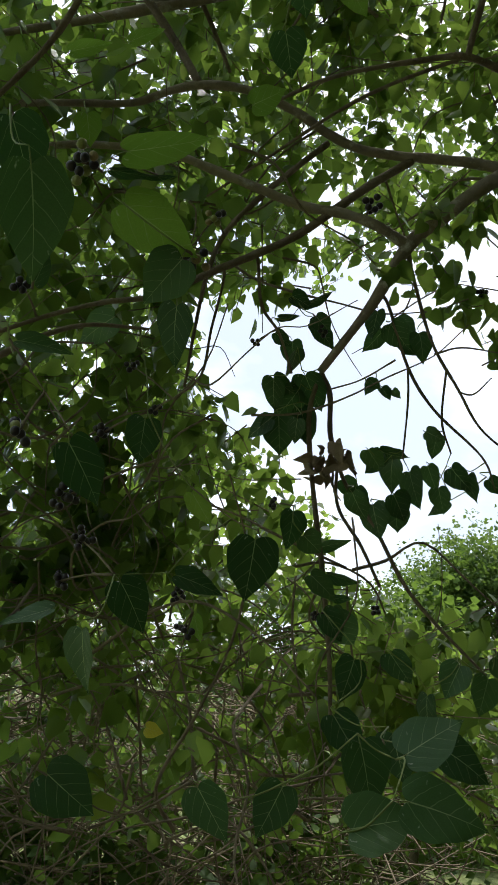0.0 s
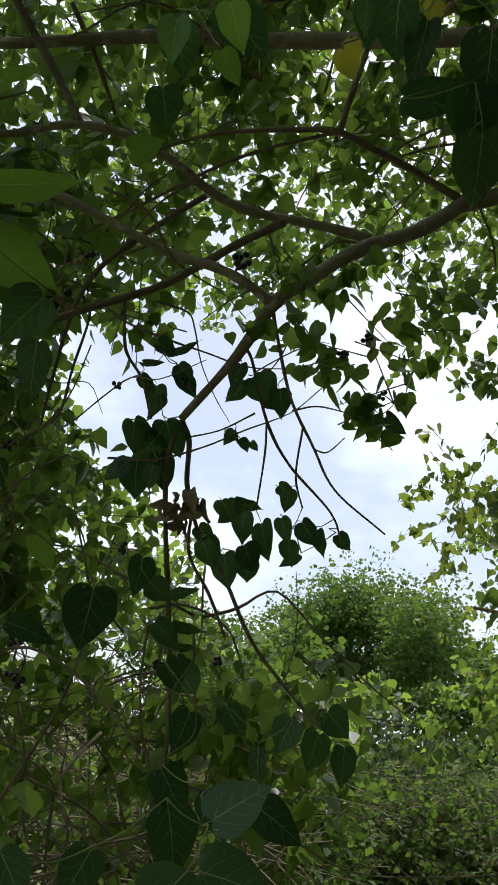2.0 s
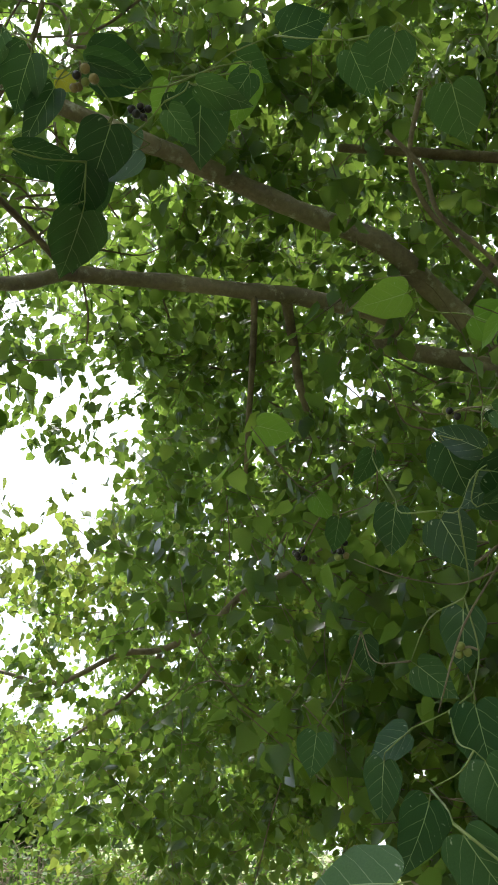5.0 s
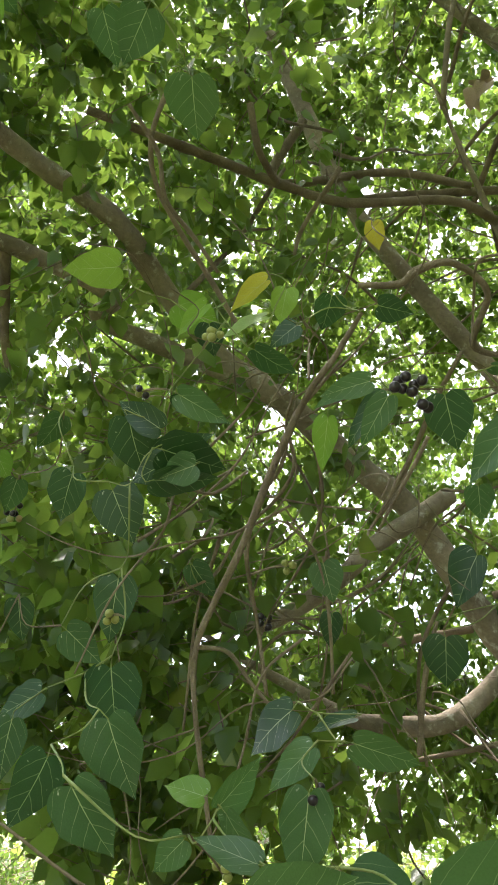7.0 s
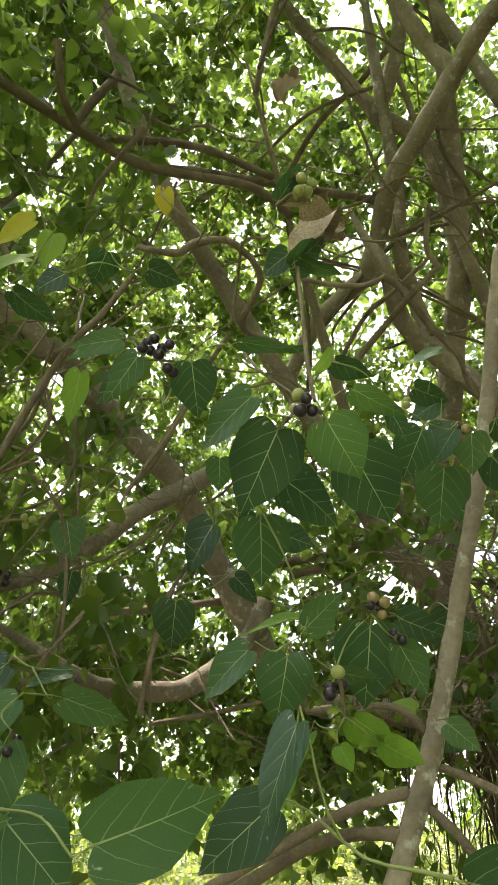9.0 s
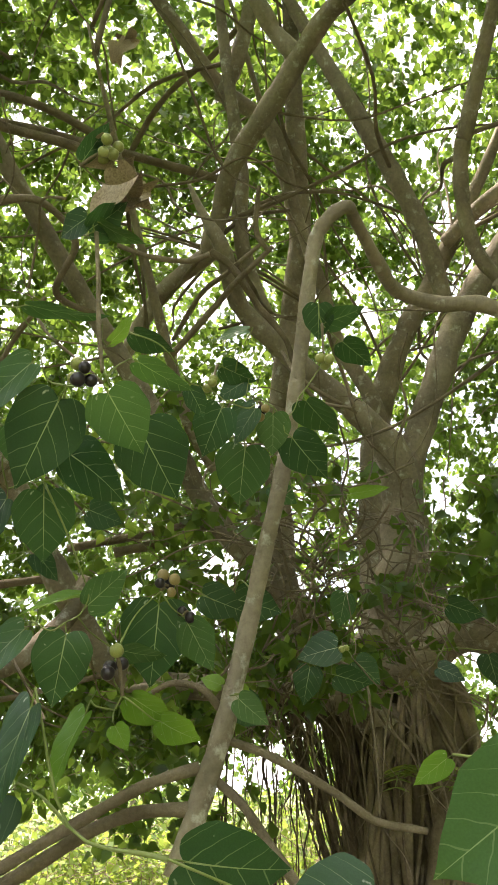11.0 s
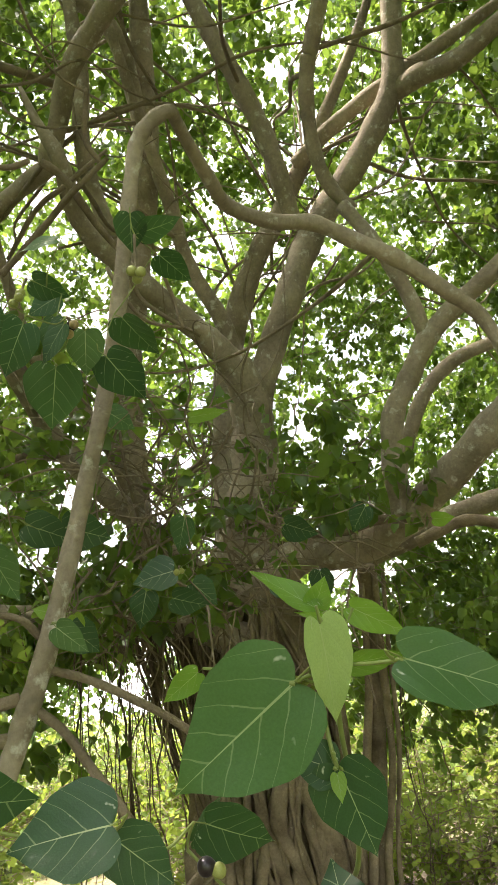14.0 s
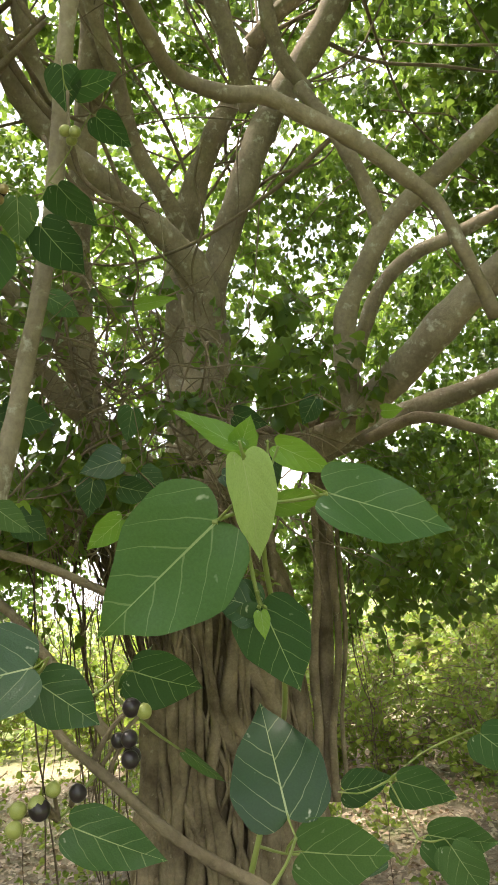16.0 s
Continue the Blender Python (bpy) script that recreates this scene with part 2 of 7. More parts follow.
def blade_mesh(name, material, fold=0.12, curl=0.18, wide=1.0, wave=0.015, seed=0):
    """One leaf with its stalk, about 90 faces: base at the origin, tip along y, upper side z."""
    rng = np.random.RandomState(seed)
    cols = [0.0, 0.5, 1.0]
    edge = [(0, 0, 0), (0.09, -0.06, 0.02), (0.21, -0.08, 0.05), (0.325, -0.025, 0.09), (0.405, 0.10, 0.18), (0.43, 0.26, 0.32), (0.395, 0.45, 0.48), (0.295, 0.63, 0.65), (0.165, 0.79, 0.80), (0.06, 0.91, 0.91), (0, 1.0, 1.0)]
    rows = spline([(*e, 0) for e in edge], 2)
    verts, uvs, faces = [], [], []
    tilt = rng.uniform(-0.05, 0.05)
    for side in (-1, 1):
        grid = []
        for k, (ex, ey, mid_y, unused) in enumerate(rows):
            line = []
            ex = max(ex, 0.0) * (1 + 0.03 * math.sin(1.4 * k + 1.7 * side + 2 * seed))
            for c in cols:
                x = side * ex * c * wide
                y = mid_y + (ey - mid_y) * c
                z = fold * abs(x) - curl * y * y + wave * math.sin(9 * y + 2 * side + seed) * c + tilt * x - 0.25 * fold * c * c * abs(x)
                line.append(len(verts))
                verts.append((x, y, z))
                uvs.append((0.5 + x, y))
            grid.append(line)
        for k in range(len(grid) - 1):
            for c in range(2):
                q = [grid[k][c], grid[k][c + 1], grid[k + 1][c + 1], grid[k + 1][c]]
                faces.append(q if side > 0 else q[::-1])
    me = bpy.data.meshes.new(name)
    me.from_pydata(verts, [], faces)
    layer = me.uv_layers.new(name="UVMap")
    for loop in me.loops:
        layer.data[loop.index].uv = uvs[loop.vertex_index]
    bm = bmesh.new()
    bm.from_mesh(me)
    bmesh.ops.remove_doubles(bm, verts=bm.verts, dist=0.0005)
    bmesh.ops.dissolve_degenerate(bm, edges=bm.edges, dist=0.0003)
    bm.to_mesh(me)
    bm.free()
    me.materials.append(material)
    me.polygons.foreach_set("use_smooth", np.ones(len(me.polygons), dtype=bool))
    return me


def leaf_cloud(name, places, axes, normals, lengths, material, wide=0.92, curl=0.12, fine=False, plain=False, small=False):
    """Many small folded leaves in one mesh. Each has its base at a place, its tip along an axis."""
    n = len(places)
    a = axes / (np.linalg.norm(axes, axis=1)[:, None] + 1e-9)
    s = np.cross(a, normals)
    s /= np.linalg.norm(s, axis=1)[:, None] + 1e-9
    z = np.cross(s, a)
    if fine:
        half = [(0.12, -0.05, 0.03), (0.29, 0.0, 0.06), (0.40, 0.17, 0.07), (0.41, 0.36, 0.05), (0.30, 0.57, 0.01), (0.15, 0.77, -0.04), (0.045, 0.90, -0.08)]
        spine = [(0, 0, 0), (0, 0.17, 0.0), (0, 0.36, -0.015), (0, 0.57, -0.04), (0, 0.77, -0.07), (0, 1.0, -curl - 0.02)]
        shape = np.array(spine + half + [(-x, y, z) for x, y, z in half])
        right = [(0, 6, 7, 1), (1, 7, 8, 2), (2, 8, 9, 3), (3, 9, 10, 4), (4, 10, 11, 12), (4, 12, 5, 5)]
        left = [tuple(i + 7 if i > 5 else i for i in q)[::-1] for q in right]
        cells = [tuple(dict.fromkeys(q)) for q in right + left]
    elif plain:
        shape = np.array([(0, 0, 0), (0.44, 0.36, 0.05), (0, 1, -curl), (-0.44, 0.36, 0.05)])
        cells = [(0, 1, 2), (0, 2, 3)]
    elif small:
        shape = np.array([(0.30, 0.0, 0.02), (0.45, 0.32, 0.04), (0, 1, -curl), (-0.45, 0.32, 0.04), (-0.30, 0.0, 0.02)])
        cells = [(0, 1, 2, 3, 4)]
    else:
        shape = np.array([(0, 0, 0), (0, 1, -curl), (0.34, 0.0, 0.05), (0.45, 0.34, 0.04), (0.19, 0.74, -0.04), (-0.34, 0.0, 0.05), (-0.45, 0.34, 0.04), (-0.19, 0.74, -0.04)])
        cells = [(0, 2, 3, 4, 1), (0, 1, 7, 6, 5)]
    k = len(shape)
    v = places[:, None, :] + lengths[:, None, None] * (wide * shape[None, :, 0, None] * s[:, None, :] + shape[None, :, 1, None] * a[:, None, :] + shape[None, :, 2, None] * z[:, None, :])
    ring = np.array([i for q in cells for i in q])
    sizes = np.array([len(q) for q in cells])
    f = (ring[None] + k * np.arange(n)[:, None]).ravel()
    starts = (np.concatenate([[0], np.cumsum(sizes)[:-1]])[None] + len(ring) * np.arange(n)[:, None]).ravel()
    me = bpy.data.meshes.new(name)
    me.vertices.add(n * k)
    me.vertices.foreach_set("co", v.astype(np.float32).ravel())
    me.loops.add(len(f))
    me.loops.foreach_set("vertex_index", f.astype(np.int32))
    me.polygons.add(len(starts))
    me.polygons.foreach_set("loop_start", starts.astype(np.int32))
    me.polygons.foreach_set("use_smooth", np.ones(len(starts), dtype=bool))
    me.materials.append(material)
    me.update(calc_edges=True)
    me.validate()
    return me


def twig_cloud(name, starts, ends, radius, material):
    """Many thin three-sided twigs in one mesh."""
    n = len(starts)
    d = ends - starts
    u = np.cross(d, (0.3, 0.2, 0.93))
    u /= np.linalg.norm(u, axis=1)[:, None] + 1e-9
    w = np.cross(d, u)
    w /= np.linalg.norm(w, axis=1)[:, None] + 1e-9
    rings = []
    for c, scale in ((starts, 1.0), (ends, 0.45)):
        for k in range(3):
            t = 2 * math.pi * k / 3
            rings.append(c + radius * scale * (math.cos(t) * u + math.sin(t) * w))
    v = np.stack(rings, 1).reshape(-1, 3)
    quads = np.array([(k, (k + 1) % 3, 3 + (k + 1) % 3, 3 + k) for k in range(3)])
    f = (quads[None] + 6 * np.arange(n)[:, None, None]).reshape(-1, 4)
    return mesh_of(name, v, f.tolist(), material)


def sprigs(rng, centres, leaves, spread, size, droop=0.8):
    """Leaves round short twigs at the centres: places, axes, normals, lengths, and the twigs' ends."""
    n = len(centres)
    way = rng.normal(size=(n, 3)) * (1, 1, 0.45)
    way[:, 2] -= 0.25
    way /= np.linalg.norm(way, axis=1)[:, None]
    long = spread * rng.uniform(0.8, 1.5, n)
    starts, ends = centres - way * long[:, None], centres + way * long[:, None]
    at = rng.rand(n, leaves)
    base = starts[:, None] + (ends - starts)[:, None] * at[..., None] + rng.normal(size=(n, leaves, 3)) * spread * 0.22
    axis = rng.normal(size=(n, leaves, 3)) * (0.8, 0.8, 0.4) + way[:, None] * 0.5
    axis[..., 2] -= droop
    up = rng.normal(size=(n, leaves, 3)) * 0.7
    up[..., 2] += 0.6
    length = size * rng.uniform(0.65, 1.25, (n, leaves))
    return base.reshape(-1, 3), axis.reshape(-1, 3), up.reshape(-1, 3), length.ravel(), starts, ends


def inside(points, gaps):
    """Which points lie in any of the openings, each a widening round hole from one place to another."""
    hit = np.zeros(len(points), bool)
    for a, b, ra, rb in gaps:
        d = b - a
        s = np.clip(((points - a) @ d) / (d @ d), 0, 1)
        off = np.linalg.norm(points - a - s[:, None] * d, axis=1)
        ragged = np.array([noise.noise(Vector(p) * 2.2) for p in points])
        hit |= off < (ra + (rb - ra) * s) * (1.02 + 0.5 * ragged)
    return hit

# ---- the great fig tree ----
TRUNK = (3.62, -1.16)
tree = tagged(new("fig_tree"), "old spreading fig tree with grey-brown mottled bark and heart-shaped leaves", "tree")
tree.matrix_basis = pose(TRUNK[0], TRUNK[1], 0)


def trunk_mesh():
    """A stout stem, wider at its foot, fluted by the roots that have grown together."""
    rng = np.random.RandomState(5)
    rings, sides = 40, 72
    verts, faces = [], []
    for i in range(rings):
        s = i / (rings - 1)
        z = -0.1 + 2.3 * s
        r = 0.41 - 0.13 * min(s * 1.5, 1) - 0.17 * max(0, s - 0.7) / 0.3 + 0.18 * math.exp(-s * 9)
        cx, cy = TRUNK[0] + 0.02 * math.sin(3 * s), TRUNK[1] - 0.12 * s + 0.04 * math.sin(5 * s)
        for j in range(sides):
            a = 2 * math.pi * j / sides
            flute = 0.08 * abs(math.sin(4.5 * a + 1.3 * math.sin(2.2 * s * 3) + 0.6)) + 0.05 * math.sin(11 * a + 4 * s)
            flute *= 1 - 0.65 * max(0, s - 0.5) * 2
            rr = r * (0.86 + flute + 0.03 * noise.noise((3 * math.cos(a), 3 * math.sin(a), 6 * s)))
            verts.append((cx + rr * math.cos(a), cy + rr * math.sin(a), z))
    for i in range(rings - 1):
        for j in range(sides):
            k = (j + 1) % sides
            faces.append((i * sides + j, i * sides + k, (i + 1) * sides + k, (i + 1) * sides + j))
    faces.append([(rings - 1) * sides + j for j in range(sides)])
    return mesh_of("trunk", verts, faces, BARK_CORE_SHADED)


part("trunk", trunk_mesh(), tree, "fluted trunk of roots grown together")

# roots that run down the trunk, wander, cross and grow into one another
rng = np.random.RandomState(11)
for i in range(78):
    a = radians(85 + 190 * (i + rng.rand()) / 78)
    top = rng.uniform(1.25, 2.35)
    r0 = rng.choice([0.008, 0.012, 0.017, 0.024, 0.034, 0.046], p=[0.18, 0.2, 0.22, 0.18, 0.14, 0.08])
    drift, swing, turn = rng.normal() * 0.6, rng.uniform(0.06, 0.24), rng.uniform(0, 6.3)
    lift = rng.uniform(-0.01, 0.03)
    pts = []
    for s in np.linspace(0, 1, 11):
        aa = a + drift * (1 - s) ** 1.3 + swing * math.sin(5.5 * s + turn) + 0.5 * swing * math.sin(13 * s + 2 * turn) + rng.normal() * 0.04
        z = top * (1 - s) - 0.06
        rad = 0.375 - 0.10 * min(z / 1.7, 1) - 0.10 * max(0, z - 1.5) + 0.20 * math.exp(-z * 4.5) + lift + rng.normal() * 0.008
        rad -= 0.16 * max(0, 0.22 - s) / 0.22
        pts.append((TRUNK[0] + rad * math.cos(aa), TRUNK[1] - 0.05 * z + rad * math.sin(aa), z, r0 * (0.65 + 0.6 * s) * rng.uniform(0.8, 1.25)))
    limb(tree, "root", pts, BARK_ROOT, sides=9, steps=5, rough=0.12)

# thin roots that hang free from the low limbs, in tufts
tufts = [(3.90, -0.47), (3.79, -0.62), (3.48, -0.72), (4.01, -0.25), (3.36, -0.79)]
for i in range(34):
    if i < 30:
        x, y = tufts[i % 3]
        x, y = x + rng.normal() * 0.08, y + rng.normal() * 0.035
    else:
        x, y = TRUNK[0] + rng.normal() * 0.25, TRUNK[1] - 0.5 - rng.rand() * 0.45
    top, low = rng.uniform(1.55, 2.0), rng.uniform(0.35, 1.45) if i % 5 else -0.05
    r0 = rng.choice([0.0015, 0.002, 0.003, 0.004, 0.007], p=[0.25, 0.3, 0.25, 0.15, 0.05])
    pts, sway = [], np.zeros(2)
    for z in np.linspace(top, low, 9):
        sway = sway + rng.normal(size=2) * 0.018
        pts.append((x + sway[0], y + sway[1], z, r0 * rng.uniform(0.75, 1.3)))
    limb(tree, "aerial_root", pts, BARK_HANG, sides=6, steps=4, rough=0.12)

# a beard of hair-fine roots under the lowest limb
for i in range(44):
    x, y, top = 3.41 + rng.normal() * 0.07, -0.73 + rng.normal() * 0.11, 1.85 + rng.uniform(-0.06, 0.05)
    fall = rng.uniform(0.12, 0.55)
    pts = [(x + rng.normal() * 0.012, y + rng.normal() * 0.012, top - fall * s, 0.0022 * (1 - 0.5 * s)) for s in np.linspace(0, 1, 6)]
    limb(tree, "aerial_root", pts, BARK_HANG, sides=5, steps=3, rough=0.1)

# a curtain of roots that falls from the low limb and closes on the trunk
for i in range(70):
    s = rng.rand()
    x, y = 3.50 + 0.10 * rng.normal() + 0.06 * s, -0.62 - 0.46 * s
    top, low = 1.90 - 0.05 * rng.rand(), (rng.uniform(0.9, 1.5) if i % 3 else -0.05)
    r0 = rng.choice([0.004, 0.006, 0.009, 0.014], p=[0.35, 0.3, 0.2, 0.15])
    pts = []
    for z in np.linspace(top, low, 8):
        k = min(1, (top - z) / 0.9)
        pts.append((x + 0.05 * k + rng.normal() * 0.008, y + k * (-0.98 - 0.12 * s - y) * 0.75 + rng.normal() * 0.010, z, r0 * rng.uniform(0.75, 1.3)))
    limb(tree, "aerial_root", pts, BARK_HANG, sides=6, steps=3, rough=0.12)

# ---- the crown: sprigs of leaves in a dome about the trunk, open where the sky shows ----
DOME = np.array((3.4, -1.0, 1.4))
# openings fitted to the camera's view, cones from its place: start, end, radii
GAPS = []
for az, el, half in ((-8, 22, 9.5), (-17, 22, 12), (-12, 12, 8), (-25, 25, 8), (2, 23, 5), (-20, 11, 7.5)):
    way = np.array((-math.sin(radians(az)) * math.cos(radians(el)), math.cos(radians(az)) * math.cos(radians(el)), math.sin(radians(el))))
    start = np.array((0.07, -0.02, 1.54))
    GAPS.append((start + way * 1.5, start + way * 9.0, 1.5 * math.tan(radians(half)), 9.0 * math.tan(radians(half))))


def dome_points(rng, n, inner, outer, low, high):
    a = rng.uniform(0, 2 * math.pi, n)
    s = rng.uniform(math.sin(low), math.sin(high), n)
    c = np.sqrt(1 - s * s)
    r = rng.uniform(inner, outer, n)
    p = DOME + np.stack([r * c * np.cos(a), r * c * np.sin(a), 0.92 * r * s], 1)
    return p


def lumpy(points, scale, cut):
    return np.array([noise.noise(Vector(p) * scale) > cut for p in points])


def crown(name, rng, centres, leaves, spread, size, material, droop=0.8, twigs=0.003, fine=False, small=False):
    base, axis, up, length, s, e = sprigs(rng, centres, leaves, spread, size, droop)
    part(name, leaf_cloud(name, base, axis, up, length, material, fine=fine, small=small), tree, "mass of small heart-shaped green leaves", "stuff")
    if twigs:
        part("twig_mass", twig_cloud("twigs", s, e, twigs, BARK_TWIG), tree, "thin brown twigs", "stuff")


rng = np.random.RandomState(21)
c = dome_points(rng, 56000, 4.7, 7.6, radians(2), radians(86))
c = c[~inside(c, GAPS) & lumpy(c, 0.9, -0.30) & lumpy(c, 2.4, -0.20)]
# the crown reaches less far towards the sunlit clearing
c = c[c[:, 0] < 8.3 + 0.5 * np.sin(2.1 * c[:, 1])]
# behind the camera, out of view, the crown is thinned to let light in
c = c[(c[:, 0] > -0.6) | (c[:, 1] < -1.5) | (c[:, 1] > 0.9) | (rng.rand(len(c)) < 0.35)]
c = c[np.linalg.norm(c - np.array((0.1, -0.1, 1.53)), axis=1) > 2.0]
# thinner where the rim lets the far trees show through
thin = (c[:, 1] > 1.6) & (c[:, 0] > 0.9) & (c[:, 0] < 3.2) & (c[:, 2] < 3.0)
c = c[~thin | (rng.rand(len(c)) < 0.3)]
rim = (c[:, 1] > 0.9) & (c[:, 2] > 2.9) & (c[:, 0] < 2.4)
c = c[~rim | (rng.rand(len(c)) < 0.7)]
# and over the sunlit clearing on the far side of the trunk
sunward = np.array((math.sin(SUN_AZ) * math.cos(SUN_EL), math.cos(SUN_AZ) * math.cos(SUN_EL), math.sin(SUN_EL)))
foot = c - sunward * (c[:, 2:] / sunward[2])
lit = (foot[:, 0] > 4.6) & (foot[:, 1] > -6.5) & (foot[:, 1] < 3.5) & (c[:, 0] > 4.5)
c = c[~lit | (rng.rand(len(c)) < 0.72)]
# thinned to fit the camera's view, so more sky shows above the low limb
way = c - np.array((0.1, -0.1, 1.53))
turn = np.degrees(np.arctan2(way[:, 0], way[:, 1]))
high = way[:, 2] > 0.42 * np.hypot(way[:, 0], way[:, 1])
c = c[~((turn > 105) & (turn < 128) & high) | (rng.rand(len(c)) < 0.68)]
# leaves are smaller and closer over the part of the crown that one looks up into
way = c - np.array((0.1, -0.1, 1.53))
turn = np.degrees(np.arctan2(way[:, 0], way[:, 1]))
seen = (turn > -22) & (turn < 132) & (way[:, 2] < 2.1 * np.hypot(way[:, 0], way[:, 1]))
far_side, rear_shade = seen & (turn > 45), ~seen & (np.abs(turn) > 125)
crown("crown", rng, c[far_side], 20, 0.14, 0.066, LEAF_CROWN, small=True)
crown("crown", rng, c[seen & ~far_side], 18, 0.14, 0.060, LEAF_CROWN, small=True)
# unseen leaves behind the camera, added denser to shade what it sees
crown("crown", rng, c[rear_shade][::2], 12, 0.22, 0.13, LEAF_CROWN, small=True)
crown("crown", rng, c[~seen & ~rear_shade][::3], 8, 0.22, 0.13, LEAF_CROWN, small=True)


def clump(x, y, z, rx, ry, rz, count, size, material, seed):
    """A bough's end: sprigs of leaves round a place, thinner towards its rim."""
    rng = np.random.RandomState(seed)
    v = rng.normal(size=(count, 3))
    v *= (rng.rand(count, 1) ** 0.4) / np.linalg.norm(v, axis=1)[:, None]
    c = np.array((x, y, z)) + v * (rx, ry, rz)
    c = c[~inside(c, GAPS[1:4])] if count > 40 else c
    near = math.dist((x, y, z), (0.1, -0.1, 1.53)) < 1.9
    fine_size = size * (0.72 if size > 0.064 else 0.88)
    crown("bough", rng, c, 13 if size > 0.064 else 9, size * 1.4, fine_size, material, 0.9, 0.0020, near)


# ---- limbs, branches and hanging roots: x, y, z, radius ----
limb(tree, 'limb', [(3.784, -0.865, 1.898, 0.0610), (3.633, -0.444, 1.928, 0.0536), (3.479, 0.012, 1.975, 0.0533), (3.244, 0.189, 2.208, 0.0566), (3.066, 0.324, 2.436, 0.0512), (2.852, 0.450, 2.672, 0.0478), (2.637, 0.617, 2.809, 0.0462), (2.372, 0.800, 2.959, 0.0446), (2.112, 0.961, 3.041, 0.0414), (1.828, 1.034, 3.155, 0.0368), (1.585, 1.058, 3.217, 0.0339), (1.442, 1.130, 3.250, 0.0303), (1.297, 1.182, 3.250, 0.0297), (1.080, 1.218, 3.224, 0.0271), (0.875, 1.236, 3.182, 0.0246), (0.732, 1.227, 3.117, 0.0223), (0.777, 1.154, 3.063, 0.0218), (0.588, 1.195, 3.040, 0.0201), (0.383, 1.261, 3.043, 0.0189), (0.201, 1.301, 3.035, 0.0177), (-0.028, 1.332, 3.010, 0.0154), (-0.270, 1.362, 2.954, 0.0130), (-0.495, 1.369, 2.885, 0.0094), (-0.787, 1.379, 2.814, 0.0057), (-1.089, 1.389, 2.780, 0.0019)], BARK, sides=14)
limb(tree, 'limb', [(2.192, 0.927, 2.991, 0.0314), (1.995, 1.118, 3.039, 0.0309), (1.801, 1.244, 3.055, 0.0293), (1.753, 1.168, 3.088, 0.0277), (1.428, 1.292, 3.058, 0.0260), (1.282, 1.368, 3.032, 0.0239), (1.085, 1.469, 2.999, 0.0234), (0.824, 1.547, 2.911, 0.0224), (0.773, 1.469, 2.839, 0.0200), (0.643, 1.433, 2.703, 0.0178), (0.476, 1.391, 2.576, 0.0165), (0.363, 1.375, 2.462, 0.0150), (0.296, 1.373, 2.390, 0.0145), (0.235, 1.440, 2.283, 0.0112), (0.142, 1.516, 2.155, 0.0079)], BARK, sides=14)
limb(tree, 'limb', [(0.296, 1.373, 2.390, 0.0124), (0.223, 1.362, 2.427, 0.0104), (0.153, 1.376, 2.458, 0.0105), (0.081, 1.393, 2.477, 0.0106), (-0.006, 1.381, 2.498, 0.0096), (-0.107, 1.377, 2.533, 0.0097), (-0.221, 1.375, 2.568, 0.0088), (-0.408, 1.386, 2.582, 0.0079), (-0.593, 1.403, 2.558, 0.0070), (-0.841, 1.432, 2.540, 0.0042), (-1.090, 1.473, 2.552, 0.0014)], BARK, sides=14)
limb(tree, 'limb', [(0.512, 1.407, 2.627, 0.0131), (0.423, 1.419, 2.645, 0.0114), (0.326, 1.423, 2.650, 0.0109), (0.298, 1.402, 2.631, 0.0107), (0.195, 1.392, 2.633, 0.0101), (0.117, 1.381, 2.659, 0.0101), (0.050, 1.361, 2.688, 0.0095), (-0.053, 1.338, 2.715, 0.0095), (-0.151, 1.330, 2.715, 0.0095), (-0.223, 1.335, 2.698, 0.0085), (-0.305, 1.346, 2.666, 0.0079), (-0.445, 1.330, 2.638, 0.0074), (-0.577, 1.308, 2.604, 0.0069), (-0.848, 1.274, 2.546, 0.0042), (-1.089, 1.267, 2.525, 0.0014)], BARK, sides=14)
limb(tree, 'branch', [(0.305, 1.406, 2.624, 0.0101), (0.212, 1.395, 2.542, 0.0097), (0.142, 1.391, 2.473, 0.0094), (0.062, 1.386, 2.398, 0.0085), (-0.016, 1.366, 2.336, 0.0083), (-0.103, 1.367, 2.287, 0.0076), (-0.197, 1.357, 2.221, 0.0063), (-0.304, 1.352, 2.193, 0.0051), (-0.407, 1.345, 2.150, 0.0046), (-0.522, 1.333, 2.086, 0.0040)], BARK_TWIG, sides=9)
limb(tree, 'branch', [(0.121, 1.409, 2.655, 0.0074), (0.050, 1.392, 2.567, 0.0064), (-0.017, 1.388, 2.487, 0.0063), (-0.080, 1.385, 2.397, 0.0055), (-0.110, 1.384, 2.296, 0.0047), (-0.128, 1.436, 2.191, 0.0035), (-0.140, 1.480, 2.080, 0.0029)], BARK_TWIG, sides=9)
limb(tree, 'branch', [(-0.352, 1.258, 2.963, 0.0101), (-0.297, 1.296, 2.900, 0.0099), (-0.226, 1.333, 2.819, 0.0090), (-0.166, 1.328, 2.715, 0.0086)], BARK_TWIG, sides=9)
limb(tree, 'branch', [(-0.236, 1.302, 3.015, 0.0059), (-0.173, 1.378, 2.954, 0.0059), (-0.114, 1.460, 2.874, 0.0044)], BARK_TWIG, sides=9)
limb(tree, 'branch', [(-0.298, 0.956, 2.632, 0.0061), (-0.344, 1.008, 2.571, 0.0061), (-0.399, 1.050, 2.507, 0.0055), (-0.476, 1.084, 2.431, 0.0050)], BARK_TWIG, sides=9)
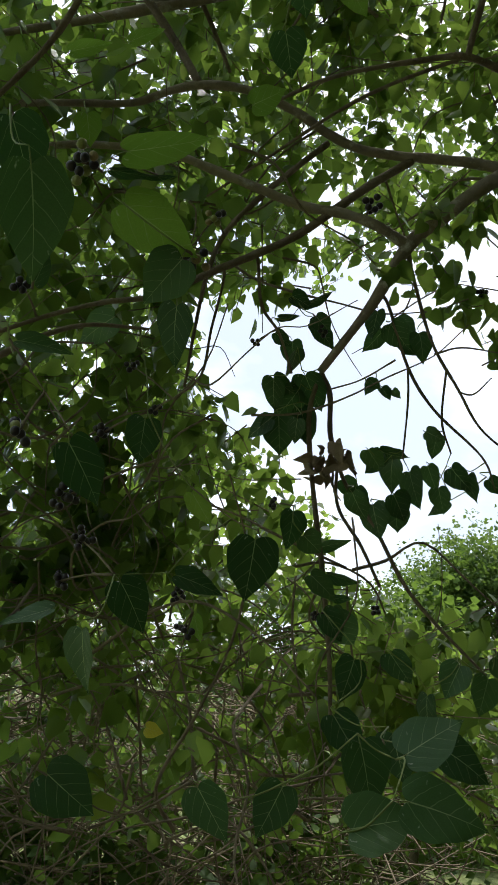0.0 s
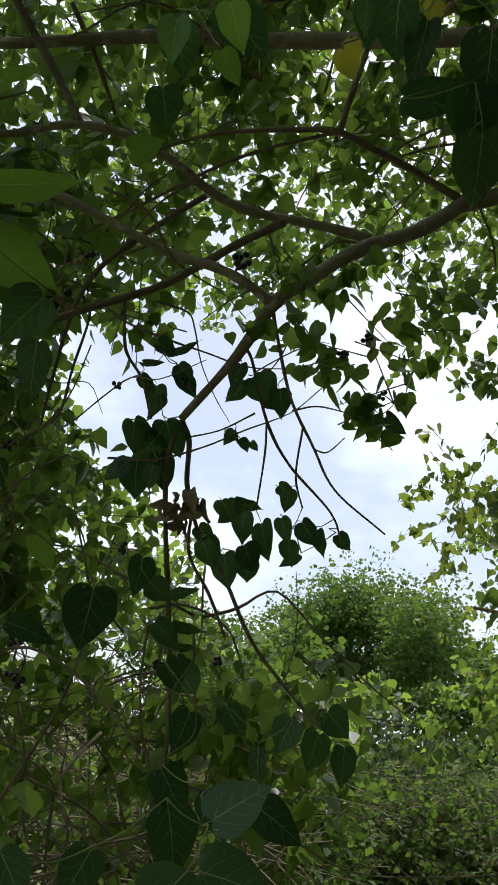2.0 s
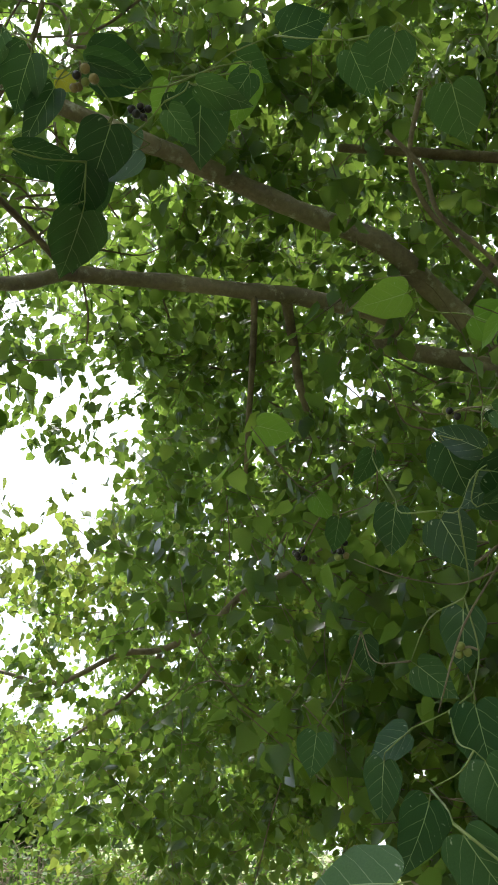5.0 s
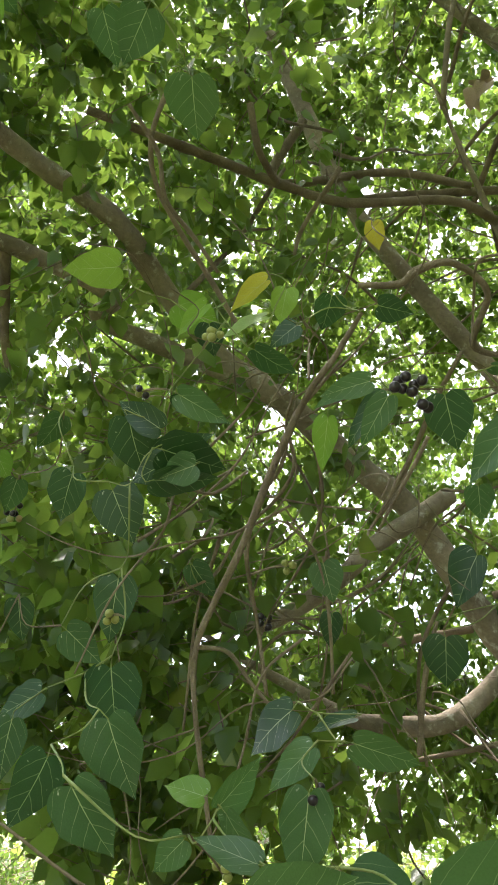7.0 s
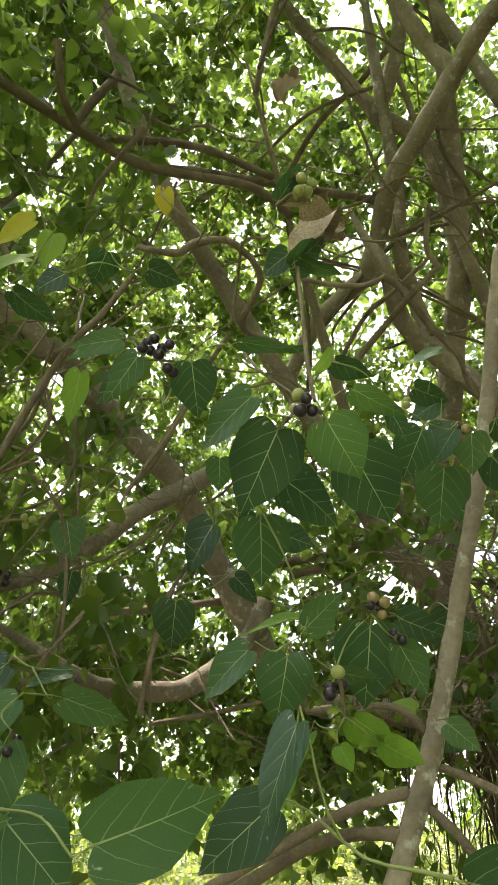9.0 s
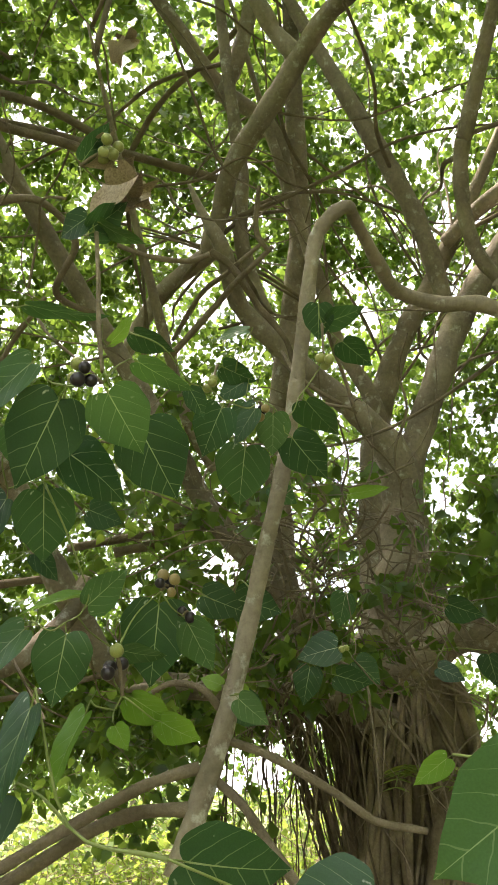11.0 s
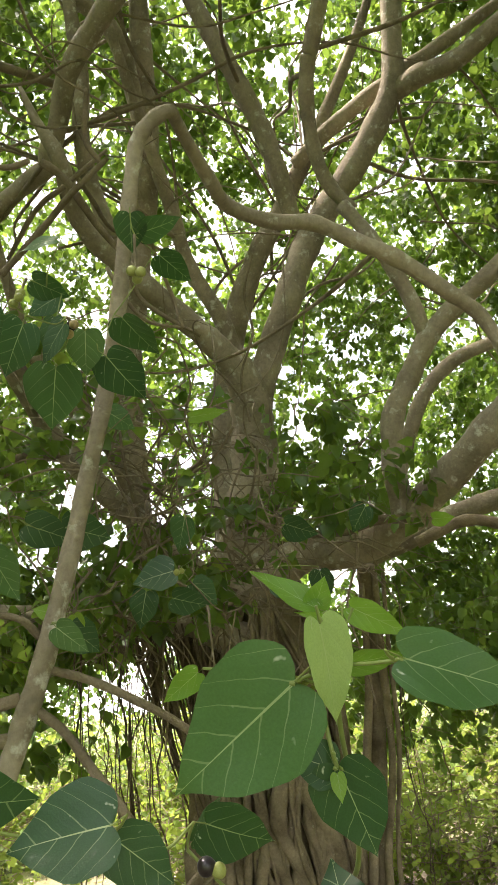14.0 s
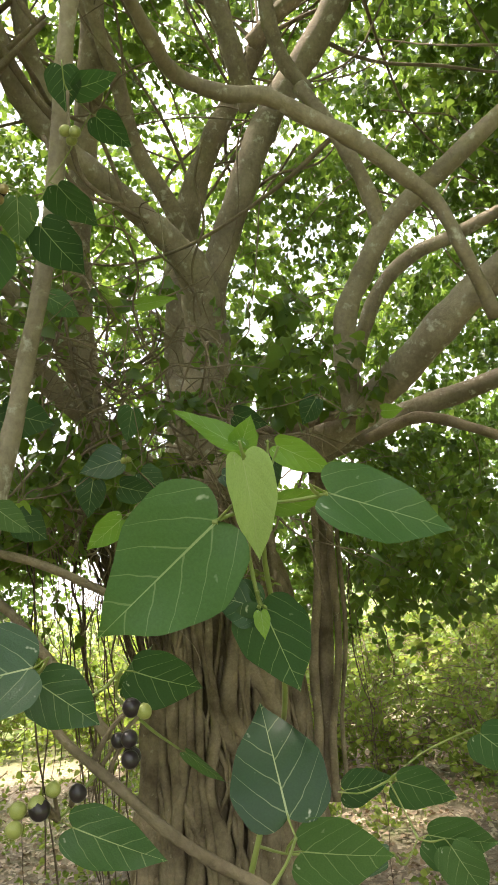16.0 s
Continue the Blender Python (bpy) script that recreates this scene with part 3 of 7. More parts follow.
limb(tree, 'branch', [(0.764, 1.469, 2.845, 0.0108), (0.603, 1.398, 2.843, 0.0088), (0.476, 1.291, 2.778, 0.0082), (0.372, 1.219, 2.736, 0.0071), (0.288, 1.237, 2.736, 0.0058), (0.115, 1.276, 2.713, 0.0045), (-0.034, 1.322, 2.656, 0.0032)], BARK_TWIG, sides=9)
limb(tree, 'branch', [(0.375, 1.218, 2.737, 0.0064), (0.381, 1.167, 2.786, 0.0064), (0.390, 1.104, 2.841, 0.0058), (0.394, 1.017, 2.911, 0.0052), (0.377, 0.956, 2.960, 0.0045)], BARK_TWIG, sides=9)
limb(tree, 'branch', [(0.372, 1.219, 2.736, 0.0039), (0.239, 1.272, 2.706, 0.0039), (0.131, 1.318, 2.664, 0.0039), (-0.013, 1.383, 2.580, 0.0032), (-0.133, 1.424, 2.504, 0.0026)], BARK_TWIG, sides=9)
limb(tree, 'branch', [(-0.467, 1.222, 1.988, 0.0062), (-0.383, 1.227, 2.048, 0.0052), (-0.305, 1.251, 2.094, 0.0042), (-0.200, 1.295, 2.117, 0.0027)], BARK_TWIG, sides=9)
limb(tree, 'twig', [(0.142, 1.516, 2.155, 0.0073), (0.167, 1.531, 2.112, 0.0061), (0.176, 1.559, 2.028, 0.0055), (0.199, 1.568, 1.991, 0.0049), (0.237, 1.575, 1.951, 0.0037)], BARK_TWIG, sides=6)
limb(tree, 'twig', [(0.143, 1.519, 2.148, 0.0055), (0.129, 1.540, 2.094, 0.0055), (0.129, 1.559, 2.037, 0.0055), (0.148, 1.591, 1.914, 0.0055), (0.179, 1.618, 1.750, 0.0055), (0.205, 1.629, 1.562, 0.0049), (0.211, 1.626, 1.453, 0.0037)], BARK_TWIG, sides=6)
limb(tree, 'twig', [(0.180, 1.564, 2.011, 0.0043), (0.219, 1.583, 1.925, 0.0043), (0.283, 1.593, 1.843, 0.0043), (0.351, 1.600, 1.727, 0.0043), (0.421, 1.593, 1.647, 0.0037), (0.510, 1.574, 1.560, 0.0024)], BARK_TWIG, sides=6)
limb(tree, 'twig', [(0.196, 1.575, 1.968, 0.0037), (0.197, 1.589, 1.911, 0.0037), (0.211, 1.597, 1.867, 0.0037), (0.256, 1.603, 1.805, 0.0037), (0.301, 1.609, 1.721, 0.0031)], BARK_TWIG, sides=6)
limb(tree, 'twig', [(0.298, 1.387, 2.385, 0.0049), (0.312, 1.405, 2.349, 0.0043), (0.366, 1.459, 2.224, 0.0037), (0.430, 1.485, 2.129, 0.0031), (0.490, 1.501, 2.042, 0.0024), (0.602, 1.490, 1.958, 0.0018)], BARK_TWIG, sides=6)
limb(tree, 'twig', [(0.251, 1.436, 2.309, 0.0043), (0.272, 1.444, 2.288, 0.0037), (0.325, 1.490, 2.172, 0.0037), (0.386, 1.510, 2.088, 0.0031), (0.488, 1.516, 1.995, 0.0024), (0.518, 1.525, 1.929, 0.0018)], BARK_TWIG, sides=6)
limb(tree, 'twig', [(0.325, 1.490, 2.172, 0.0024), (0.332, 1.515, 2.104, 0.0024), (0.331, 1.553, 1.988, 0.0018)], BARK_TWIG, sides=6)
limb(tree, 'twig', [(0.403, 1.475, 2.169, 0.0024), (0.404, 1.514, 2.067, 0.0024), (0.428, 1.530, 2.000, 0.0018)], BARK_TWIG, sides=6)
limb(tree, 'twig', [(0.432, 1.487, 2.123, 0.0018), (0.462, 1.481, 2.119, 0.0018), (0.493, 1.460, 2.150, 0.0012)], BARK_TWIG, sides=6)
limb(tree, 'twig', [(0.298, 1.488, 2.185, 0.0024), (0.230, 1.514, 2.144, 0.0018), (0.164, 1.528, 2.121, 0.0018)], BARK_TWIG, sides=6)
limb(tree, 'twig', [(0.375, 1.470, 2.197, 0.0024), (0.430, 1.452, 2.209, 0.0018), (0.516, 1.435, 2.194, 0.0012)], BARK_TWIG, sides=6)
limb(tree, 'twig', [(-0.014, 1.364, 2.339, 0.0041), (-0.008, 1.377, 2.317, 0.0035), (0.006, 1.414, 2.247, 0.0035), (0.047, 1.437, 2.198, 0.0029), (0.079, 1.467, 2.125, 0.0029)], BARK_TWIG, sides=6)
limb(tree, 'twig', [(-0.077, 1.378, 2.310, 0.0035), (-0.077, 1.395, 2.280, 0.0029), (-0.094, 1.436, 2.195, 0.0029), (-0.108, 1.473, 2.106, 0.0029), (-0.161, 1.487, 2.055, 0.0024)], BARK_TWIG, sides=6)
limb(tree, 'aerial_root', [(1.311, 1.348, 3.028, 0.0104), (1.384, 1.418, 2.893, 0.0104), (1.458, 1.499, 2.718, 0.0087), (1.514, 1.557, 2.564, 0.0061)], BARK_ROOT, sides=10)
limb(tree, 'aerial_root', [(1.404, 1.311, 3.064, 0.0177), (1.483, 1.349, 2.955, 0.0150), (1.557, 1.384, 2.840, 0.0133), (1.624, 1.399, 2.743, 0.0088)], BARK_ROOT, sides=10)
limb(tree, 'branch', [(2.596, 1.845, 2.585, 0.0170), (2.662, 2.167, 2.816, 0.0212), (2.640, 2.393, 2.732, 0.0204), (2.623, 2.722, 2.690, 0.0187), (2.597, 2.933, 2.558, 0.0177), (2.547, 3.268, 2.446, 0.0170), (2.418, 3.489, 2.417, 0.0158), (2.278, 3.842, 2.278, 0.0133), (2.049, 4.067, 2.319, 0.0102)], BARK_TWIG, sides=9)
limb(tree, 'branch', [(2.547, 3.268, 2.446, 0.0124), (2.528, 3.451, 2.257, 0.0111), (2.455, 3.772, 2.065, 0.0083), (2.301, 3.878, 1.937, 0.0066)], BARK_TWIG, sides=9)
limb(tree, 'branch', [(1.119, 0.610, 3.095, 0.0065), (1.172, 0.683, 2.997, 0.0064), (1.246, 0.708, 2.927, 0.0064), (1.350, 0.696, 2.869, 0.0065), (1.478, 0.668, 2.806, 0.0074), (1.581, 0.627, 2.713, 0.0066)], BARK_TWIG, sides=9)
limb(tree, 'branch', [(1.393, 1.091, 3.517, 0.0130), (1.587, 0.930, 3.532, 0.0150), (1.644, 0.894, 3.544, 0.0169), (1.773, 0.792, 3.557, 0.0173), (1.915, 0.662, 3.557, 0.0175), (2.072, 0.464, 3.544, 0.0169), (2.198, 0.126, 3.552, 0.0163), (2.350, -0.014, 3.545, 0.0169)], BARK_TWIG, sides=9)
limb(tree, 'limb', [(2.201, 0.847, 4.831, 0.0354), (2.331, 0.711, 4.406, 0.0370), (2.475, 0.647, 4.174, 0.0382), (2.599, 0.540, 3.945, 0.0371), (2.770, 0.419, 3.788, 0.0392), (2.949, 0.269, 3.593, 0.0413), (3.125, 0.090, 3.356, 0.0434), (3.328, -0.179, 2.983, 0.0474), (3.582, -0.443, 2.625, 0.0530), (3.832, -1.110, 2.034, 0.0597)], BARK, sides=14)
limb(tree, 'branch', [(2.167, 0.661, 4.159, 0.0200), (2.230, 0.805, 3.927, 0.0195), (2.354, 0.369, 3.938, 0.0170), (2.472, 0.065, 3.865, 0.0146)], BARK_TWIG, sides=9)
limb(tree, 'branch', [(1.475, 0.578, 3.414, 0.0106), (1.577, 0.589, 3.333, 0.0106), (1.724, 0.588, 3.346, 0.0111)], BARK_TWIG, sides=9)
limb(tree, 'branch', [(1.568, -0.030, 2.458, 0.0064), (1.498, 0.048, 2.464, 0.0072), (1.402, 0.002, 2.516, 0.0071), (1.315, 0.054, 2.536, 0.0068), (1.286, 0.116, 2.513, 0.0086), (1.278, 0.152, 2.484, 0.0075), (1.258, 0.225, 2.486, 0.0056)], BARK_TWIG, sides=9)
limb(tree, 'branch', [(1.212, 0.209, 2.385, 0.0044), (1.225, 0.261, 2.315, 0.0056), (1.222, 0.316, 2.236, 0.0064), (1.240, 0.383, 2.118, 0.0071), (1.245, 0.439, 1.978, 0.0065), (1.253, 0.489, 1.886, 0.0061), (1.258, 0.519, 1.815, 0.0053), (1.275, 0.523, 1.722, 0.0045), (1.306, 0.494, 1.525, 0.0037)], BARK_TWIG, sides=9)
limb(tree, 'branch', [(1.259, 0.515, 1.817, 0.0043), (1.283, 0.472, 1.811, 0.0038), (1.310, 0.438, 1.762, 0.0034), (1.332, 0.403, 1.722, 0.0024)], BARK_TWIG, sides=9)
limb(tree, 'branch', [(1.695, 0.376, 3.302, 0.0080), (1.772, 0.519, 3.186, 0.0071), (1.816, 0.564, 3.124, 0.0053)], BARK_TWIG, sides=9)
limb(tree, 'limb', [(2.865, 0.309, 2.731, 0.0350), (2.782, 0.448, 2.611, 0.0357), (2.689, 0.573, 2.493, 0.0345), (2.600, 0.677, 2.351, 0.0315), (2.510, 0.905, 2.193, 0.0275), (2.360, 1.113, 2.168, 0.0219), (2.145, 1.455, 2.152, 0.0131), (1.967, 1.832, 2.185, 0.0044)], BARK, sides=14)
limb(tree, 'limb', [(3.191, 0.132, 2.299, 0.0418), (3.167, 0.189, 2.161, 0.0365), (3.127, 0.285, 2.048, 0.0382), (3.071, 0.426, 1.942, 0.0376), (2.991, 0.579, 1.923, 0.0348), (2.905, 0.705, 1.930, 0.0299), (2.867, 0.803, 1.977, 0.0235), (2.759, 1.109, 2.142, 0.0141), (2.663, 1.433, 2.349, 0.0047)], BARK, sides=14)
limb(tree, 'branch', [(3.066, 0.529, 1.818, 0.0088), (3.100, 0.304, 1.863, 0.0099), (3.115, 0.037, 1.929, 0.0099)], BARK_TWIG, sides=9)
limb(tree, 'branch', [(3.216, 0.039, 2.418, 0.0207), (3.207, -0.142, 2.456, 0.0189), (3.172, -0.365, 2.530, 0.0170)], BARK_TWIG, sides=9)
limb(tree, 'branch', [(3.225, 0.839, 2.264, 0.0170), (3.282, 0.587, 2.296, 0.0182), (3.317, 0.329, 2.335, 0.0170)], BARK_TWIG, sides=9)
limb(tree, 'limb', [(3.818, 0.088, 3.678, 0.0395), (3.601, -0.067, 3.884, 0.0434), (3.388, -0.202, 3.912, 0.0439), (3.177, -0.361, 3.918, 0.0443), (3.050, -0.343, 3.864, 0.0426), (2.964, -0.391, 3.963, 0.0446), (2.771, -0.428, 4.055, 0.0437), (2.572, -0.535, 4.128, 0.0448), (2.445, -0.631, 4.225, 0.0448), (2.337, -0.701, 4.301, 0.0408), (2.163, -0.786, 4.317, 0.0381), (2.005, -0.905, 4.301, 0.0353), (1.077, -1.663, 4.284, 0.0212), (0.269, -2.457, 4.415, 0.0071)], BARK, sides=14)
limb(tree, 'limb', [(2.363, -0.693, 4.283, 0.0389), (2.348, -0.589, 4.410, 0.0358), (2.253, -0.462, 4.587, 0.0346), (1.819, 0.180, 5.588, 0.0206), (1.506, 0.787, 6.736, 0.0068)], BARK, sides=14)
limb(tree, 'limb', [(3.412, -0.851, 4.178, 0.0427), (3.096, -0.684, 4.625, 0.0437), (3.026, -0.414, 4.853, 0.0409), (2.815, -0.109, 5.153, 0.0358), (2.457, 0.392, 5.670, 0.0215), (2.046, 0.939, 6.278, 0.0071)], BARK, sides=14)
limb(tree, 'limb', [(2.935, -0.406, 4.667, 0.0394), (2.834, -0.485, 4.875, 0.0404), (2.729, -0.536, 5.076, 0.0364), (2.627, -0.500, 5.271, 0.0323), (2.257, -0.359, 5.972, 0.0194), (1.834, -0.174, 6.763, 0.0065)], BARK, sides=14)
limb(tree, 'branch', [(2.563, 0.661, 4.064, 0.0212), (2.686, 0.456, 4.147, 0.0218), (2.813, 0.227, 4.210, 0.0202), (2.950, -0.107, 4.247, 0.0207), (3.062, -0.413, 4.266, 0.0212)], BARK_TWIG, sides=9)
limb(tree, 'branch', [(2.875, -0.184, 3.219, 0.0085), (2.688, -0.292, 3.317, 0.0103), (2.549, -0.393, 3.327, 0.0100), (2.457, -0.537, 3.422, 0.0069)], BARK_TWIG, sides=9)
limb(tree, 'branch', [(3.740, 0.167, 4.909, 0.0175), (3.381, -0.099, 5.143, 0.0171), (3.105, -0.409, 5.246, 0.0169), (2.843, -0.665, 5.417, 0.0154)], BARK_TWIG, sides=9)
limb(tree, 'branch', [(3.204, 0.227, 2.431, 0.0151), (3.212, 0.025, 2.473, 0.0170), (3.208, -0.158, 2.511, 0.0151), (3.284, -0.325, 2.589, 0.0117)], BARK_TWIG, sides=9)
limb(tree, 'limb', [(1.561, -0.210, 1.402, 0.0199), (1.564, -0.259, 1.539, 0.0191), (1.557, -0.292, 1.635, 0.0182), (1.553, -0.333, 1.787, 0.0167), (1.547, -0.366, 1.922, 0.0161), (1.517, -0.405, 2.081, 0.0155), (1.460, -0.431, 2.236, 0.0149), (1.395, -0.450, 2.390, 0.0147), (1.351, -0.464, 2.493, 0.0144), (1.333, -0.478, 2.525, 0.0144), (1.319, -0.503, 2.549, 0.0142), (1.319, -0.530, 2.562, 0.0128), (1.367, -0.557, 2.567, 0.0118), (1.497, -0.639, 2.560, 0.0152), (1.604, -0.710, 2.575, 0.0167), (1.637, -0.823, 2.567, 0.0183), (1.650, -0.926, 2.580, 0.0194), (1.679, -1.034, 2.560, 0.0205), (1.701, -1.158, 2.527, 0.0211), (1.727, -1.299, 2.454, 0.0203), (1.755, -1.401, 2.400, 0.0195), (1.770, -1.466, 2.281, 0.0182), (1.861, -1.597, 2.144, 0.0204)], BARK, sides=14)
limb(tree, 'branch', [(1.560, -0.288, 1.607, 0.0071), (1.556, -0.349, 1.586, 0.0075), (1.549, -0.404, 1.559, 0.0075), (1.557, -0.479, 1.516, 0.0071), (1.562, -0.543, 1.474, 0.0068), (1.559, -0.626, 1.457, 0.0059)], BARK_TWIG, sides=9)
limb(tree, 'branch', [(1.564, -0.271, 1.547, 0.0079), (1.540, -0.317, 1.505, 0.0078), (1.516, -0.350, 1.457, 0.0081), (1.484, -0.395, 1.390, 0.0084), (1.443, -0.449, 1.304, 0.0082)], BARK_TWIG, sides=9)
limb(tree, 'branch', [(1.564, -0.249, 1.564, 0.0105), (1.566, -0.161, 1.539, 0.0096), (1.561, -0.071, 1.496, 0.0096), (1.547, 0.029, 1.443, 0.0096), (1.522, 0.135, 1.386, 0.0088)], BARK_TWIG, sides=9)
limb(tree, 'branch', [(1.565, -0.240, 1.501, 0.0114), (1.586, -0.152, 1.498, 0.0111), (1.610, -0.069, 1.472, 0.0114), (1.598, 0.017, 1.424, 0.0118), (1.630, 0.107, 1.375, 0.0122)], BARK_TWIG, sides=9)
limb(tree, 'branch', [(1.556, -0.284, 1.655, 0.0075), (1.554, -0.252, 1.688, 0.0065), (1.554, -0.203, 1.699, 0.0056), (1.556, -0.165, 1.685, 0.0032)], BARK_TWIG, sides=9)
limb(tree, 'limb', [(3.716, -1.189, 1.983, 0.1888), (3.578, -1.235, 2.275, 0.1440), (3.476, -1.254, 2.518, 0.1143), (3.401, -1.246, 2.741, 0.1000), (3.297, -1.196, 2.894, 0.0845), (3.221, -1.096, 2.996, 0.0615), (3.149, -0.951, 3.093, 0.0527), (3.069, -0.787, 3.192, 0.0481), (2.981, -0.630, 3.279, 0.0436), (2.858, -0.460, 3.396, 0.0392), (2.655, -0.380, 3.519, 0.0331), (2.600, -0.300, 3.640, 0.0190), (2.580, -0.240, 3.780, 0.0080)], BARK, sides=14)
limb(tree, 'limb', [(3.398, -1.259, 2.740, 0.0668), (3.326, -1.322, 2.993, 0.0639), (3.213, -1.417, 3.257, 0.0648), (3.152, -1.512, 3.494, 0.0645), (3.101, -1.619, 3.683, 0.0642), (3.032, -1.749, 3.864, 0.0637), (2.937, -1.872, 4.058, 0.0610), (2.829, -1.962, 4.267, 0.0536), (2.744, -1.973, 4.555, 0.0509), (2.418, -1.990, 5.574, 0.0305), (2.001, -1.965, 6.713, 0.0101)], BARK, sides=14)
limb(tree, 'limb', [(3.133, -1.481, 3.633, 0.0428), (3.008, -1.386, 3.842, 0.0452), (2.944, -1.308, 4.030, 0.0458), (2.867, -1.190, 4.227, 0.0439), (2.819, -1.070, 4.448, 0.0426), (2.674, -0.615, 5.371, 0.0256), (2.612, -0.188, 6.415, 0.0085)], BARK, sides=14)
limb(tree, 'limb', [(2.635, -1.543, 3.371, 0.0269), (2.606, -1.437, 3.474, 0.0289), (2.535, -1.365, 3.597, 0.0300), (2.425, -1.320, 3.736, 0.0300), (2.331, -1.309, 3.830, 0.0310), (2.232, -1.319, 3.914, 0.0310), (1.421, -1.380, 4.612, 0.0186), (0.519, -1.401, 5.430, 0.0062)], BARK, sides=14)
limb(tree, 'limb', [(2.860, -1.971, 4.232, 0.0481), (2.726, -2.053, 4.231, 0.0521), (2.630, -2.177, 4.235, 0.0475), (2.472, -2.297, 4.284, 0.0408), (1.699, -2.853, 4.584, 0.0244), (0.926, -3.342, 5.004, 0.0082)], BARK, sides=14)
limb(tree, 'limb', [(3.262, -1.582, 4.096, 0.0371), (3.117, -1.712, 4.194, 0.0396), (2.988, -1.889, 4.306, 0.0401), (2.845, -2.083, 4.402, 0.0380), (2.753, -2.271, 4.511, 0.0337), (2.497, -2.860, 4.901, 0.0202), (2.316, -3.433, 5.382, 0.0067)], BARK, sides=14)
limb(tree, 'limb', [(3.927, -1.046, 1.727, 0.0896), (4.225, -0.868, 2.112, 0.0774), (4.166, -0.795, 2.467, 0.0749), (4.052, -0.763, 2.869, 0.0725), (3.896, -0.755, 3.253, 0.0677), (3.684, -0.805, 3.730, 0.0661), (3.446, -0.847, 4.137, 0.0619), (3.301, -0.836, 4.458, 0.0583), (3.128, -0.808, 4.770, 0.0518), (2.782, -0.757, 5.517, 0.0311), (2.514, -0.728, 6.359, 0.0104)], BARK, sides=14)
limb(tree, 'limb', [(3.793, -1.337, 3.212, 0.0411), (3.700, -1.218, 3.458, 0.0435), (3.601, -1.054, 3.691, 0.0411), (3.461, -0.963, 3.923, 0.0362), (3.360, -0.888, 4.073, 0.0338), (3.031, -0.655, 4.569, 0.0203), (2.663, -0.414, 5.137, 0.0068)], BARK, sides=14)
limb(tree, 'limb', [(3.939, -1.233, 2.157, 0.0977), (4.119, -1.282, 2.687, 0.0815), (4.037, -1.313, 3.188, 0.0781), (3.907, -1.367, 3.541, 0.0708), (3.731, -1.487, 3.868, 0.0606), (3.599, -1.646, 4.149, 0.0507), (3.273, -2.024, 4.928, 0.0304), (2.983, -2.344, 5.816, 0.0101)], BARK, sides=14)
limb(tree, 'limb', [(3.813, -1.103, 1.713, 0.0716), (3.827, -0.961, 1.910, 0.0654), (3.798, -0.794, 2.266, 0.0593), (3.607, -0.639, 2.659, 0.0478), (3.327, -0.364, 2.876, 0.0376), (3.138, -0.234, 3.042, 0.0292), (3.030, -0.195, 3.133, 0.0251), (2.569, -0.035, 3.544, 0.0151), (2.070, 0.134, 4.027, 0.0050)], BARK, sides=14)
limb(tree, 'limb', [(3.315, -0.685, 3.492, 0.0371), (3.201, -0.563, 3.764, 0.0376), (3.099, -0.498, 3.978, 0.0381), (2.958, -0.494, 4.279, 0.0366), (2.874, -0.456, 4.498, 0.0326), (2.633, -0.363, 5.234, 0.0195), (2.436, -0.322, 6.061, 0.0065)], BARK, sides=14)
limb(tree, 'limb', [(3.565, -1.177, 1.962, 0.0928), (3.369, -1.400, 2.103, 0.0834), (3.197, -1.569, 2.082, 0.0810), (3.010, -1.703, 2.141, 0.0743), (2.833, -1.780, 2.220, 0.0679), (2.632, -1.861, 2.325, 0.0656), (2.464, -1.951, 2.439, 0.0626), (2.257, -2.066, 2.543, 0.0577), (1.414, -2.461, 3.005, 0.0347), (0.486, -2.757, 3.588, 0.0115)], BARK, sides=14)
limb(tree, 'limb', [(2.955, -1.705, 2.128, 0.0510), (2.870, -1.648, 2.341, 0.0462), (2.803, -1.650, 2.531, 0.0442), (2.716, -1.706, 2.663, 0.0422), (2.622, -1.761, 2.788, 0.0422), (2.515, -1.850, 2.879, 0.0382), (2.334, -1.995, 2.993, 0.0341), (1.797, -2.454, 3.370, 0.0205), (1.234, -2.985, 3.837, 0.0069)], BARK, sides=14)
limb(tree, 'limb', [(2.620, -1.756, 2.799, 0.0316), (2.581, -1.694, 2.935, 0.0305), (2.544, -1.612, 3.069, 0.0294), (2.550, -1.533, 3.219, 0.0288), (2.564, -1.462, 3.339, 0.0282)], BARK, sides=14)
limb(tree, 'limb', [(3.550, -1.770, 2.092, 0.0463), (3.412, -2.015, 2.185, 0.0486), (3.290, -2.199, 2.255, 0.0486), (3.136, -2.410, 2.298, 0.0463), (2.684, -2.979, 2.468, 0.0278), (2.195, -3.488, 2.727, 0.0093)], BARK, sides=14)
limb(tree, 'branch', [(3.261, -1.896, 2.104, 0.0278), (3.162, -2.051, 2.163, 0.0278), (3.100, -2.153, 2.155, 0.0256), (3.014, -2.304, 2.077, 0.0232), (2.891, -2.491, 1.955, 0.0185)], BARK_TWIG, sides=9)
limb(tree, 'branch', [(3.265, -1.349, 2.170, 0.0175), (3.108, -1.492, 2.139, 0.0191), (2.956, -1.579, 2.145, 0.0185), (2.899, -1.699, 2.137, 0.0144)], BARK_TWIG, sides=9)
limb(tree, 'limb', [(3.554, -2.024, 2.521, 0.0379), (3.383, -2.124, 2.846, 0.0362), (3.234, -2.259, 2.991, 0.0345), (3.051, -2.472, 3.054, 0.0310), (2.555, -2.996, 3.263, 0.0186), (2.023, -3.461, 3.562, 0.0062)], BARK, sides=14)
